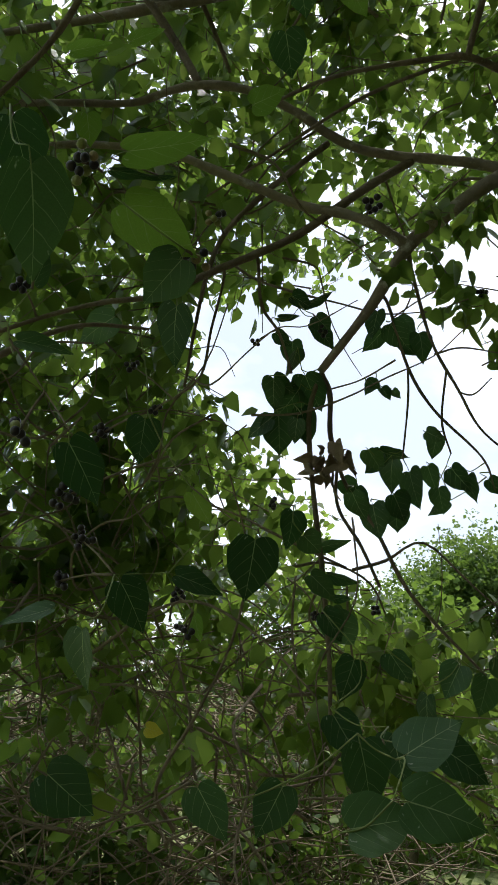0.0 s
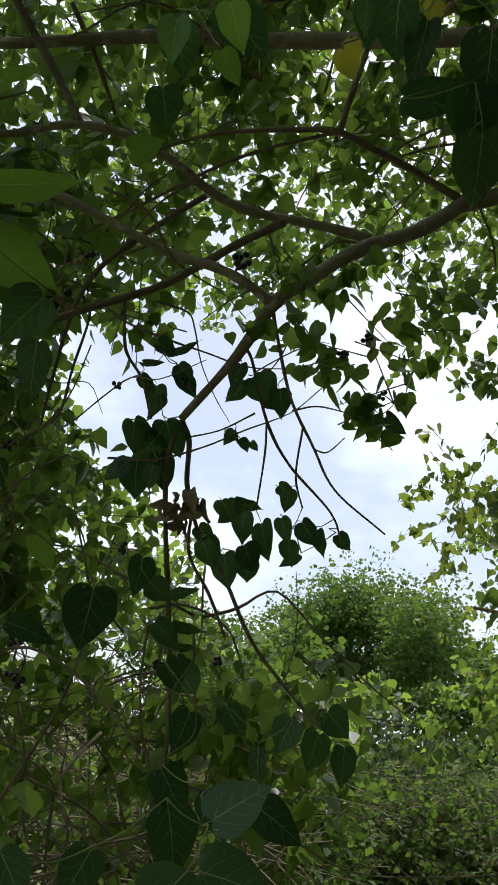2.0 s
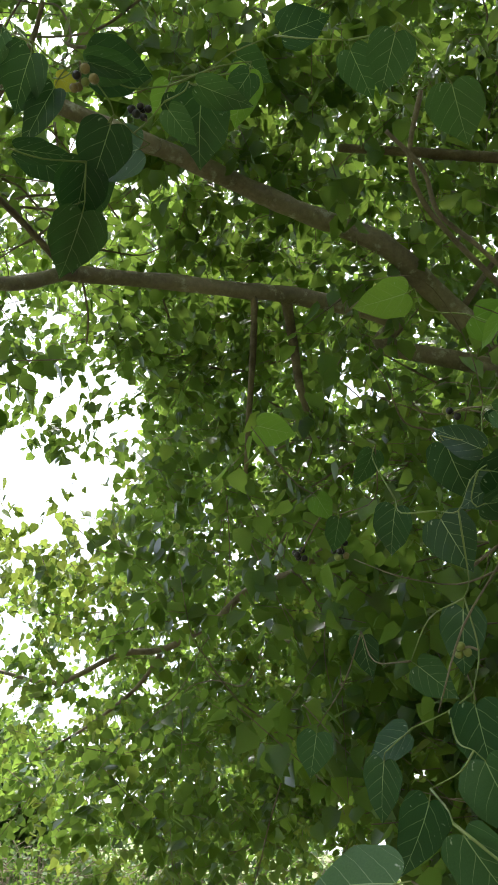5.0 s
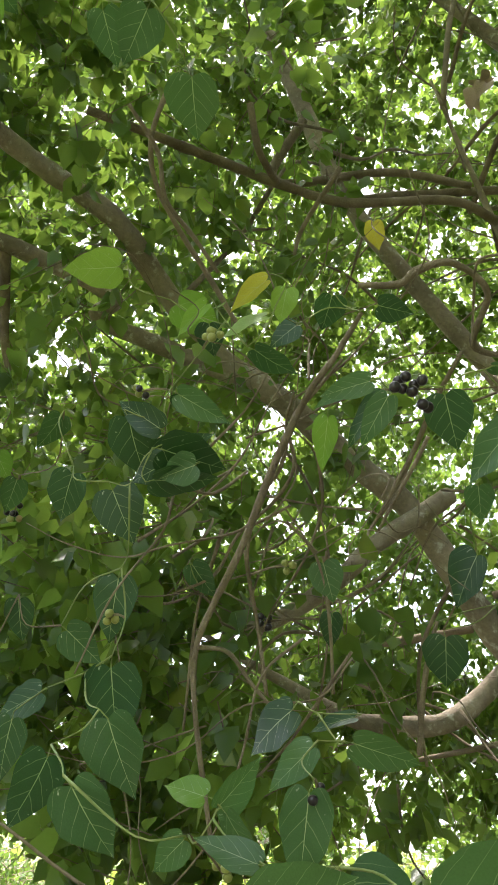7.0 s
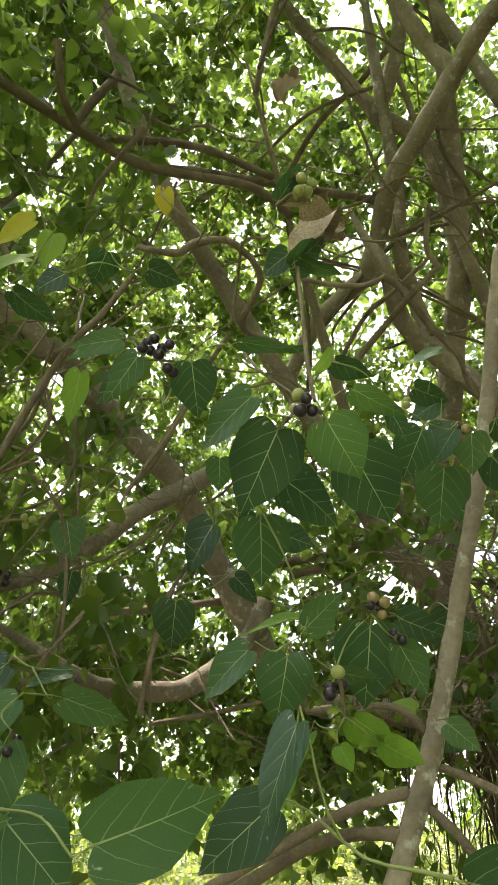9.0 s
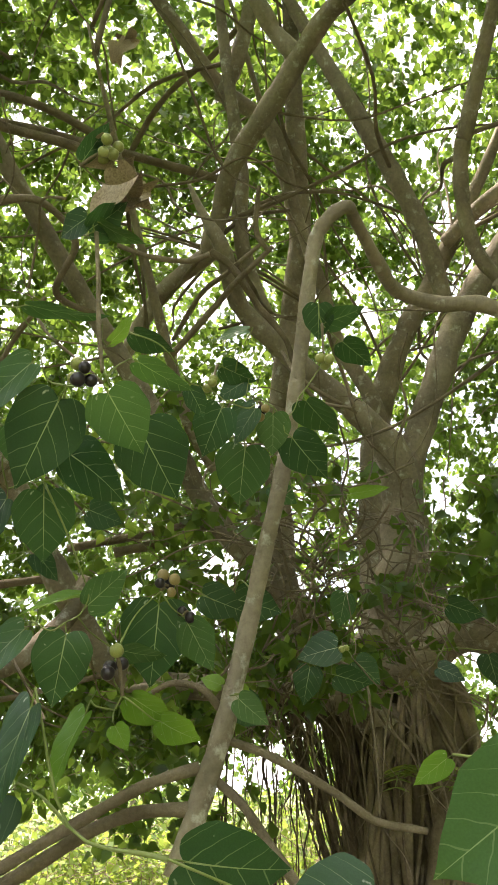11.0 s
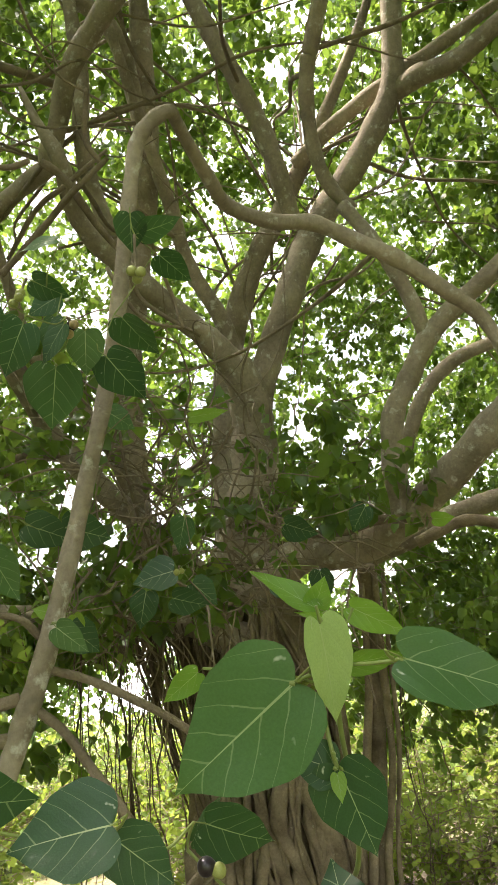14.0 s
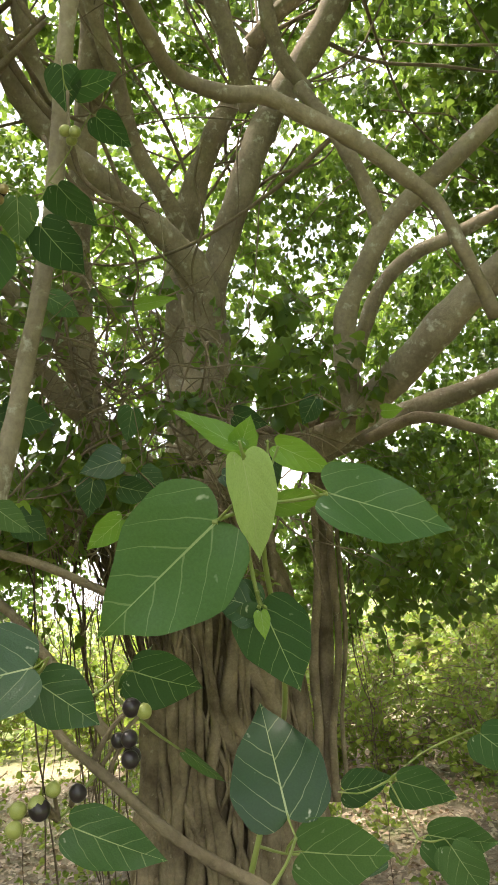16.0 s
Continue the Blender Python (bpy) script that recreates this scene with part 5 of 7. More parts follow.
# ---- near leaves: place of the base, way of the tip, upper side, length, kind, width, form ----
leaf((0.626, -0.420, 1.529), (0.597, 0.599, -0.533), (-0.730, 0.682, -0.051), 0.1040, 'fresh', 0.86, 4)
leaf((0.605, -0.431, 1.559), (0.229, -0.184, -0.956), (-0.969, -0.135, -0.206), 0.0585, 'pale', 0.55, 3)
leaf((0.612, -0.454, 1.566), (-0.180, -0.841, -0.510), (-0.853, 0.391, -0.345), 0.0357, 'young', 0.57, 4)
leaf((0.629, -0.454, 1.536), (-0.333, -0.941, 0.064), (-0.772, 0.233, -0.591), 0.0367, 'young', 0.51, 4)
leaf((0.591, -0.471, 1.535), (-0.038, -0.941, -0.337), (-0.992, -0.006, 0.128), 0.0763, 'fresh', 0.65, 4)
leaf((0.643, -0.445, 1.482), (0.241, -0.381, -0.893), (-0.844, 0.372, -0.387), 0.0583, 'near', 0.87, 4)
leaf((0.649, -0.445, 1.480), (0.052, 0.923, 0.382), (-0.969, -0.046, 0.243), 0.0296, 'near', 1.13, 4)
leaf((0.627, -0.438, 1.569), (0.152, 0.802, 0.578), (-0.925, -0.091, 0.369), 0.0433, 'young', 0.44, 4)
leaf((0.630, -0.438, 1.568), (-0.392, -0.319, 0.863), (-0.913, 0.018, -0.408), 0.0209, 'young', 0.98, 4)
leaf((0.617, -0.442, 1.561), (0.254, 0.924, 0.287), (-0.933, 0.312, -0.177), 0.0208, 'young', 0.28, 4)
leaf((0.696, -0.379, 1.542), (0.369, 0.746, -0.554), (-0.929, 0.296, -0.221), 0.0290, 'young', 0.70, 4)
leaf((0.640, -0.443, 1.478), (-0.143, 0.001, -0.990), (-0.940, 0.314, 0.136), 0.0154, 'young', 0.71, 4)
leaf((0.843, -0.070, 1.528), (0.037, 0.755, -0.655), (-0.997, 0.071, 0.026), 0.0787, 'near', 0.79, 0)
leaf((0.892, 0.330, 1.535), (0.117, 0.768, -0.630), (-0.988, 0.028, -0.149), 0.0489, 'fresh', 0.82)
leaf((0.996, 0.473, 2.041), (0.145, -0.962, 0.230), (-0.705, -0.263, -0.659), 0.0914, 'near', 0.63)
leaf((0.969, 0.427, 2.118), (0.452, -0.759, -0.468), (-0.826, -0.158, -0.542), 0.0877, 'fresh', 0.60)
leaf((0.979, 0.397, 2.002), (-0.118, 0.954, -0.277), (-0.908, -0.217, -0.360), 0.0563, 'near', 0.97)
leaf((0.992, 0.441, 2.022), (-0.096, 0.945, -0.314), (-0.958, -0.173, -0.227), 0.0755, 'near', 0.91)
leaf((0.982, 0.462, 2.074), (-0.464, 0.725, 0.509), (-0.880, -0.309, -0.362), 0.0810, 'near', 0.70)
leaf((0.956, 0.138, 2.073), (-0.147, 0.963, -0.226), (-0.895, -0.227, -0.384), 0.0679, 'fresh', 0.58)
leaf((0.971, 0.118, 2.054), (0.236, 0.596, -0.768), (-0.920, -0.117, -0.373), 0.0746, 'near', 0.70)
leaf((0.092, 0.710, 2.420), (0.379, 0.280, -0.882), (-0.387, -0.818, -0.426), 0.0715, 'young', 0.75)
leaf((0.027, 0.735, 2.400), (0.006, 0.390, -0.921), (-0.308, -0.875, -0.373), 0.0600, 'fresh', 0.84)
leaf((0.251, 0.627, 2.391), (0.049, 0.381, -0.923), (-0.386, -0.846, -0.369), 0.0495, 'near', 0.83)
leaf((0.326, 0.622, 2.358), (-0.113, 0.413, -0.904), (-0.378, -0.859, -0.345), 0.0808, 'near', 0.61)
leaf((0.315, 0.660, 2.275), (0.901, -0.340, 0.268), (-0.003, -0.624, -0.781), 0.0714, 'near', 0.52)
leaf((0.439, 0.537, 2.350), (0.755, -0.130, -0.642), (-0.637, -0.378, -0.672), 0.0547, 'fresh', 0.91)
leaf((0.456, 0.505, 2.383), (0.855, -0.480, -0.196), (-0.276, -0.101, -0.956), 0.0731, 'fresh', 0.68)
leaf((0.345, 0.580, 2.387), (0.847, -0.515, -0.132), (-0.348, -0.349, -0.870), 0.0645, 'near', 0.36)
leaf((0.499, 0.460, 2.405), (-0.118, 0.586, -0.802), (-0.366, -0.776, -0.513), 0.0564, 'near', 0.87)
leaf((0.730, -0.475, 1.345), (0.38, 0.02, 0.93), (-0.88, 0.31, 0.35), 0.078, 'near', 1.02)
leaf((0.732, -0.482, 1.323), (-0.28, -0.94, -0.21), (-0.89, 0.34, -0.31), 0.062, 'near')
leaf((0.711, -0.339, 1.370), (-0.17, -0.86, -0.48), (-0.98, 0.19, 0.01), 0.059, 'near', 0.78)
leaf((0.724, -0.326, 1.450), (0.02, -0.76, -0.65), (-0.99, 0.07, -0.12), 0.045, 'near')
leaf((0.705, -0.322, 1.461), (0.17, 0.98, -0.09), (-0.88, 0.19, 0.44), 0.063, 'near')
leaf((0.779, -0.382, 1.435), (0.25, -0.78, 0.58), (-0.91, -0.40, -0.14), 0.042, 'near', 0.5)
leaf((0.768, -0.390, 1.446), (0.03, -0.90, -0.43), (-0.91, 0.16, -0.39), 0.054, 'near')
leaf((0.804, -0.428, 1.382), (-0.07, -0.69, -0.72), (-0.62, 0.60, -0.51), 0.038, 'near', 0.42)
leaf((1.078, -0.661, 1.262), (-0.08, -1.00, 0.01), (-0.96, 0.08, -0.27), 0.062, 'near')
leaf((1.054, -0.716, 1.266), (-0.21, -0.90, -0.38), (-0.78, 0.39, -0.49), 0.070, 'near')
leaf((0.988, -0.710, 1.227), (-0.24, -0.92, -0.30), (-0.83, 0.36, -0.44), 0.076, 'near')
leaf((0.961, -0.644, 1.226), (0.62, 0.76, -0.18), (-0.21, 0.39, 0.90), 0.059, 'near')
leaf((0.975, -0.726, 1.216), (-0.19, -0.39, -0.90), (-0.77, 0.63, -0.11), 0.062, 'near')
leaf((1.056, -0.832, 1.298), (-0.23, -0.67, -0.71), (-0.80, 0.55, -0.26), 0.069, 'near')
leaf((0.725, -0.208, 1.486), (0.23, -0.96, -0.19), (-0.89, -0.12, -0.44), 0.079, 'near')
leaf((1.269, -0.356, 2.080), (0.47, -0.02, -0.88), (-0.88, 0.06, -0.47), 0.069, 'near')
leaf((1.295, -0.312, 2.031), (0.51, 0.09, -0.85), (-0.85, 0.20, -0.49), 0.100, 'near')
leaf((1.284, -0.388, 2.045), (0.38, -0.63, -0.68), (-0.74, 0.22, -0.63), 0.096, 'near')
leaf((1.282, -0.317, 2.101), (0.61, 0.38, -0.69), (-0.70, 0.67, -0.25), 0.066, 'near')
leaf((1.170, -0.422, 2.226), (0.59, -0.06, -0.81), (-0.77, 0.29, -0.58), 0.058, 'near')
leaf((1.184, -0.438, 2.204), (-0.20, -0.95, 0.24), (-0.39, -0.15, -0.91), 0.066, 'near')
leaf((1.240, -0.475, 2.202), (0.39, -0.80, -0.45), (-0.33, 0.34, -0.88), 0.066, 'near')
leaf((1.298, -0.418, 2.120), (0.54, -0.66, -0.52), (-0.25, 0.46, -0.85), 0.089, 'near')
leaf((1.243, -0.315, 2.223), (0.28, 0.96, -0.02), (-0.93, 0.28, 0.25), 0.064, 'fresh', 0.5)
leaf((1.320, -0.280, 2.196), (0.05, -0.86, -0.50), (-0.54, 0.40, -0.74), 0.064, 'near')
leaf((1.332, -0.318, 2.174), (0.31, 0.85, -0.43), (-0.94, 0.34, -0.01), 0.057, 'near')
leaf((1.689, -0.260, 1.883), (0.16, -0.93, -0.34), (-0.96, -0.08, -0.26), 0.098, 'near')
leaf((1.717, -0.329, 1.882), (0.20, -0.95, -0.24), (-0.90, -0.08, -0.43), 0.101, 'near')
leaf((1.959, -0.581, 1.823), (0.15, 0.97, -0.18), (-0.93, 0.20, 0.32), 0.098, 'near')
leaf((1.976, -0.518, 1.782), (0.17, 0.24, -0.96), (-0.95, 0.29, -0.10), 0.088, 'near')
leaf((1.969, -0.578, 1.763), (-0.03, -0.94, -0.33), (-0.86, 0.20, -0.47), 0.085, 'near')
leaf((2.005, -0.634, 1.799), (0.09, -0.73, -0.68), (-0.97, 0.10, -0.23), 0.080, 'near')
leaf((2.010, -0.835, 1.782), (-0.39, -0.80, -0.46), (-0.92, 0.30, 0.26), 0.069, 'near')
leaf((1.876, -0.909, 1.789), (0.26, -0.25, -0.93), (-0.62, 0.70, -0.36), 0.074, 'near')
leaf((1.999, -0.347, 1.715), (0.25, -0.76, -0.60), (-0.96, -0.25, -0.08), 0.090, 'near')
leaf((1.995, -0.313, 1.748), (0.04, 0.91, 0.42), (-0.97, -0.07, 0.23), 0.053, 'young')
leaf((1.995, -0.356, 1.745), (0.17, -0.43, -0.89), (-0.88, 0.35, -0.33), 0.045, 'young')
leaf((2.037, -0.669, 2.236), (-0.22, -0.97, 0.09), (-0.84, 0.14, -0.53), 0.103, 'young', 0.4)
leaf((2.059, -0.456, 2.262), (0.20, -0.86, -0.46), (-0.97, -0.14, -0.18), 0.089, 'near')
leaf((2.120, -0.648, 1.986), (0.46, 0.17, -0.87), (-0.68, 0.70, -0.23), 0.090, 'near')
leaf((2.064, -0.903, 1.946), (-0.38, -0.79, -0.47), (-0.55, 0.61, -0.57), 0.090, 'near')
leaf((2.161, -1.177, 2.007), (0.61, 0.38, -0.70), (-0.71, 0.65, -0.26), 0.092, 'near')
leaf((2.091, -1.343, 1.948), (-0.64, -0.74, -0.19), (-0.53, 0.61, -0.59), 0.060, 'young')
leaf((0.911, -0.126, 1.921), (0.53, -0.48, -0.69), (-0.81, -0.05, -0.59), 0.079, 'fresh')
leaf((0.904, -0.158, 1.957), (0.47, -0.81, -0.34), (-0.33, 0.20, -0.92), 0.072, 'fresh', 0.75)
leaf((0.954, -0.067, 1.934), (0.42, 0.43, -0.80), (-0.88, -0.04, -0.48), 0.114, 'near', 0.9)
leaf((0.993, -0.157, 1.918), (0.48, -0.49, -0.73), (-0.87, -0.23, -0.42), 0.099, 'near')
leaf((1.027, -0.072, 1.900), (0.41, -0.81, -0.42), (-0.89, -0.45, 0.01), 0.095, 'near')
leaf((0.930, -0.037, 1.967), (0.38, 0.77, -0.51), (-0.92, 0.35, -0.16), 0.095, 'near', 0.65)
leaf((1.088, -0.036, 1.871), (0.45, -0.01, -0.89), (-0.84, -0.32, -0.43), 0.090, 'near')
leaf((0.976, -0.018, 2.076), (0.44, -0.90, -0.00), (-0.00, 0.00, -1.00), 0.104, 'near', 0.5)
leaf((0.980, 0.047, 2.047), (0.64, -0.05, -0.77), (-0.77, 0.02, -0.64), 0.074, 'near')
leaf((1.089, -0.140, 2.113), (0.45, -0.86, -0.26), (-0.29, 0.13, -0.95), 0.065, 'near', 0.8)
leaf((1.052, -0.112, 2.074), (-0.14, -0.71, 0.69), (-0.40, -0.60, -0.70), 0.054, 'young', 0.6)
leaf((1.184, -0.267, 2.045), (0.53, 0.39, -0.75), (-0.84, 0.34, -0.42), 0.083, 'near')
leaf((1.224, -0.323, 2.067), (0.68, 0.49, -0.55), (-0.59, 0.81, -0.01), 0.074, 'near', 0.85)
leaf((1.129, -0.218, 2.047), (0.47, -0.53, -0.71), (-0.86, -0.45, -0.24), 0.049, 'near')
leaf((1.136, -0.094, 1.742), (0.11, -0.70, 0.71), (-0.78, -0.50, -0.38), 0.068, 'fresh', 0.85)
leaf((1.132, -0.083, 1.751), (0.04, 0.98, -0.18), (-0.64, 0.16, 0.75), 0.076, 'young', 0.32)
leaf((1.140, -0.069, 1.706), (0.27, 0.17, -0.95), (-0.95, -0.10, -0.29), 0.093, 'near')
leaf((1.132, -0.019, 1.711), (0.20, 0.75, -0.64), (-0.92, 0.36, 0.13), 0.090, 'fresh', 0.7)
leaf((1.238, -0.180, 1.765), (0.32, 0.08, -0.94), (-0.93, -0.17, -0.33), 0.116, 'near')
leaf((1.199, -0.136, 1.696), (0.29, -0.94, -0.20), (-0.49, 0.04, -0.87), 0.060, 'near')
leaf((1.243, -0.220, 1.740), (0.26, -0.48, -0.84), (-0.77, 0.42, -0.48), 0.075, 'near')
leaf((1.159, -0.151, 1.634), (0.29, -0.80, -0.53), (-0.62, 0.26, -0.74), 0.066, 'young')
leaf((1.162, -0.187, 1.605), (0.15, -0.84, -0.52), (-0.82, 0.19, -0.54), 0.058, 'young')
leaf((1.157, -0.096, 1.615), (0.14, 0.50, -0.85), (-0.71, 0.65, 0.27), 0.105, 'young', 0.5)
leaf((0.775, -0.096, 1.586), (0.20, 0.39, -0.90), (-0.59, 0.78, 0.21), 0.0881, 'near', 0.75)
leaf((1.453, -0.307, 1.660), (-0.16, -0.72, -0.68), (-0.94, 0.32, -0.12), 0.062, 'near')
leaf((1.161, -0.132, 1.601), (0.14, -0.50, -0.86), (-0.95, 0.18, -0.26), 0.033, 'young')
leaf((1.004, -0.080, 2.220), (-0.12, -0.80, 0.58), (-0.24, -0.55, -0.80), 0.066, 'near')
leaf((1.000, -0.095, 2.227), (0.55, -0.81, -0.23), (-0.11, 0.20, -0.97), 0.079, 'fresh', 0.5)
leaf((0.995, -0.076, 2.231), (0.50, 0.83, -0.25), (-0.85, 0.40, -0.36), 0.051, 'near')
leaf((1.016, -0.062, 2.354), (-0.36, -0.57, 0.74), (-0.58, -0.48, -0.66), 0.068, 'near', 0.6)
leaf((1.052, 0.145, 2.106), (0.39, 0.74, -0.54), (-0.92, 0.33, -0.22), 0.095, 'near', 0.6)
leaf((1.033, 0.175, 2.123), (0.16, 0.94, -0.29), (-0.98, 0.19, 0.09), 0.073, 'fresh', 0.5)
leaf((1.179, 0.254, 2.409), (0.64, 0.47, -0.60), (-0.43, -0.43, -0.79), 0.068, 'near')
leaf((1.033, 0.335, 2.217), (0.78, -0.53, -0.33), (-0.42, -0.05, -0.90), 0.087, 'near', 0.7)
leaf((1.015, 0.455, 2.152), (0.80, -0.52, -0.29), (-0.31, 0.05, -0.95), 0.092, 'near', 0.7)
leaf((0.968, 0.444, 2.029), (0.69, -0.71, -0.16), (-0.47, -0.26, -0.84), 0.099, 'near')
leaf((0.980, 0.460, 1.989), (0.68, -0.72, 0.09), (-0.14, -0.26, -0.96), 0.098, 'near')
leaf((1.086, 0.235, 2.105), (0.51, 0.30, -0.81), (-0.86, 0.24, -0.45), 0.083, 'young', 0.6)
leaf((0.978, 0.297, 2.302), (0.19, 0.92, -0.35), (-0.98, 0.13, -0.18), 0.078, 'yellow', 0.55)
leaf((1.009, 0.311, 2.260), (-0.07, 0.99, -0.13), (-0.97, -0.03, 0.24), 0.094, 'pale', 0.4)
leaf((0.961, 0.389, 2.269), (0.19, 0.87, -0.45), (-0.96, 0.06, -0.29), 0.074, 'young', 0.5)
leaf((0.998, 0.271, 2.293), (0.30, 0.34, -0.89), (-0.95, 0.08, -0.30), 0.055, 'young')
leaf((1.112, 0.297, 2.309), (-0.14, 0.78, -0.61), (-0.95, -0.28, -0.13), 0.059, 'near')
leaf((1.137, 0.160, 2.333), (0.26, -0.90, -0.35), (-0.59, 0.14, -0.80), 0.059, 'near')
leaf((1.052, 0.430, 2.304), (0.70, 0.16, -0.69), (-0.71, 0.07, -0.70), 0.058, 'near')
leaf((1.405, 0.222, 2.777), (0.70, 0.13, -0.70), (-0.71, 0.28, -0.65), 0.066, 'yellow')
leaf((1.279, 0.260, 1.705), (-0.06, 0.98, -0.18), (-0.88, 0.03, 0.48), 0.078, 'near', 0.45)
leaf((1.188, 0.234, 1.658), (0.50, -0.82, -0.27), (-0.78, -0.29, -0.56), 0.098, 'near', 0.62)
leaf((1.079, 0.262, 1.590), (0.11, 0.15, -0.98), (-0.93, -0.34, -0.16), 0.110, 'near', 0.78)
leaf((1.123, 0.273, 1.646), (0.01, 0.75, -0.66), (-0.98, 0.14, 0.14), 0.079, 'fresh', 0.7)
leaf((1.483, 0.150, 1.863), (0.32, 0.12, -0.94), (-0.94, -0.07, -0.33), 0.087, 'near')
leaf((1.248, 0.347, 1.712), (-0.02, 0.82, -0.57), (-0.94, 0.19, 0.29), 0.097, 'near')
leaf((0.729, 0.042, 1.501), (0.32, -0.89, 0.33), (-0.91, -0.39, -0.16), 0.103, 'fresh', 0.8)
leaf((0.760, 0.120, 1.513), (0.31, -0.66, -0.69), (-0.86, -0.49, 0.08), 0.077, 'near')
leaf((0.685, 0.168, 1.490), (0.52, -0.81, 0.26), (-0.75, -0.58, -0.32), 0.084, 'near')
leaf((0.826, 0.223, 1.519), (-0.20, 0.93, 0.31), (-0.77, -0.34, 0.54), 0.062, 'fresh', 0.6)
leaf((0.855, 0.277, 1.564), (0.46, -0.53, 0.71), (-0.53, -0.81, -0.26), 0.066, 'fresh', 0.6)
leaf((0.859, 0.269, 1.558), (0.44, -0.37, -0.82), (-0.89, -0.08, -0.44), 0.054, 'fresh', 0.6)
leaf((0.848, 0.289, 1.573), (-0.28, 0.91, 0.30), (-0.78, -0.40, 0.48), 0.042, 'young')
leaf((1.485, 0.372, 2.020), (0.24, -0.17, -0.96), (-0.97, -0.08, -0.23), 0.078, 'near')
leaf((1.386, 0.605, 2.007), (0.44, -0.44, -0.78), (-0.87, -0.02, -0.49), 0.078, 'near')
leaf((1.229, 0.043, 2.027), (0.53, 0.07, -0.85), (-0.83, -0.14, -0.53), 0.054, 'near')
leaf((1.360, 0.070, 1.963), (0.40, 0.55, -0.74), (-0.81, 0.58, -0.01), 0.098, 'near')
leaf((1.581, 0.057, 1.937), (0.26, -0.74, -0.62), (-0.88, -0.45, 0.17), 0.066, 'near')
leaf((1.361, -0.005, 1.980), (0.43, 0.14, -0.89), (-0.71, 0.66, -0.24), 0.106, 'near')
leaf((1.657, -0.030, 2.050), (-0.07, -0.91, -0.41), (-0.92, 0.22, -0.34), 0.073, 'near')
leaf((1.610, 0.394, 1.955), (0.21, 0.19, -0.96), (-0.97, 0.13, -0.19), 0.071, 'near')
leaf((0.399, 0.602, 2.342), (0.25, 0.77, -0.58), (-0.41, -0.46, -0.79), 0.084, 'near')
leaf((0.401, 0.650, 2.299), (0.34, 0.70, -0.63), (0.08, -0.69, -0.72), 0.072, 'near')
leaf((0.415, 0.687, 2.258), (0.51, 0.56, -0.65), (-0.10, -0.71, -0.69), 0.079, 'near')
leaf((0.285, 0.608, 2.370), (0.18, 0.87, -0.47), (-0.61, -0.27, -0.75), 0.081, 'near')
leaf((0.350, 0.607, 2.419), (0.93, -0.30, 0.21), (0.23, 0.03, -0.97), 0.079, 'near')
leaf((0.550, 0.526, 2.523), (0.37, 0.84, -0.41), (-0.70, -0.04, -0.71), 0.086, 'young')
leaf((0.489, 0.611, 2.495), (0.95, 0.18, -0.26), (-0.29, 0.15, -0.95), 0.081, 'near')
leaf((0.987, 0.939, 2.285), (0.84, -0.52, -0.12), (-0.42, -0.50, -0.76), 0.080, 'young')
leaf((0.968, 0.509, 2.091), (0.60, 0.04, -0.80), (-0.79, -0.14, -0.60), 0.102, 'near')
leaf((0.584, 0.329, 1.541), (-0.43, 0.90, -0.04), (-0.74, -0.33, 0.59), 0.068, 'near')
leaf((0.988, 0.608, 1.702), (-0.27, 0.83, -0.49), (-0.93, -0.09, 0.36), 0.066, 'near')
leaf((0.973, 0.635, 1.666), (0.16, 0.28, -0.95), (-0.98, -0.10, -0.19), 0.079, 'near')
leaf((1.226, 0.934, 2.165), (0.22, 0.39, -0.89), (-0.33, -0.83, -0.45), 0.071, 'near')
leaf((1.182, 0.957, 2.207), (0.56, -0.20, -0.80), (-0.81, -0.33, -0.49), 0.059, 'young')
leaf((1.085, 0.733, 2.200), (0.13, 0.55, -0.83), (-0.18, -0.81, -0.56), 0.072, 'near')
leaf((1.068, 0.675, 2.069), (0.32, 0.46, -0.82), (-0.89, -0.14, -0.43), 0.087, 'near')
leaf((1.038, 0.570, 2.012), (0.37, -0.31, -0.88), (-0.89, -0.40, -0.23), 0.090, 'near')
leaf((1.088, 0.573, 1.886), (0.13, 0.19, -0.97), (-0.97, -0.20, -0.17), 0.097, 'near')
leaf((1.032, 0.531, 1.739), (0.16, -0.13, -0.98), (-0.66, -0.75, -0.01), 0.098, 'near')
leaf((0.959, 0.478, 1.661), (0.27, -0.28, -0.92), (-0.96, 0.01, -0.28), 0.096, 'near')
leaf((0.926, 0.535, 1.616), (-0.28, 0.15, -0.95), (-0.44, -0.90, -0.01), 0.083, 'near')
leaf((0.863, 0.452, 1.581), (0.36, -0.42, -0.83), (-0.93, -0.18, -0.32), 0.086, 'near')
leaf((1.281, 1.033, 1.759), (0.02, 0.18, -0.98), (-0.68, -0.72, -0.14), 0.083, 'near')
leaf((1.237, 0.884, 1.917), (0.44, 0.10, -0.89), (-0.84, -0.31, -0.45), 0.079, 'near')
leaf((1.146, 0.697, 1.828), (0.37, -0.67, -0.64), (-0.91, -0.11, -0.41), 0.078, 'near')
leaf((0.508, 0.663, 2.579), (0.07, 0.71, -0.70), (-0.09, -0.70, -0.71), 0.053, 'young')
leaf((0.353, 0.700, 2.476), (0.96, -0.24, 0.15), (-0.07, -0.72, -0.69), 0.036, 'yellow')
leaf((0.598, 0.620, 2.694), (0.97, -0.24, -0.10), (-0.25, -0.79, -0.56), 0.073, 'near')
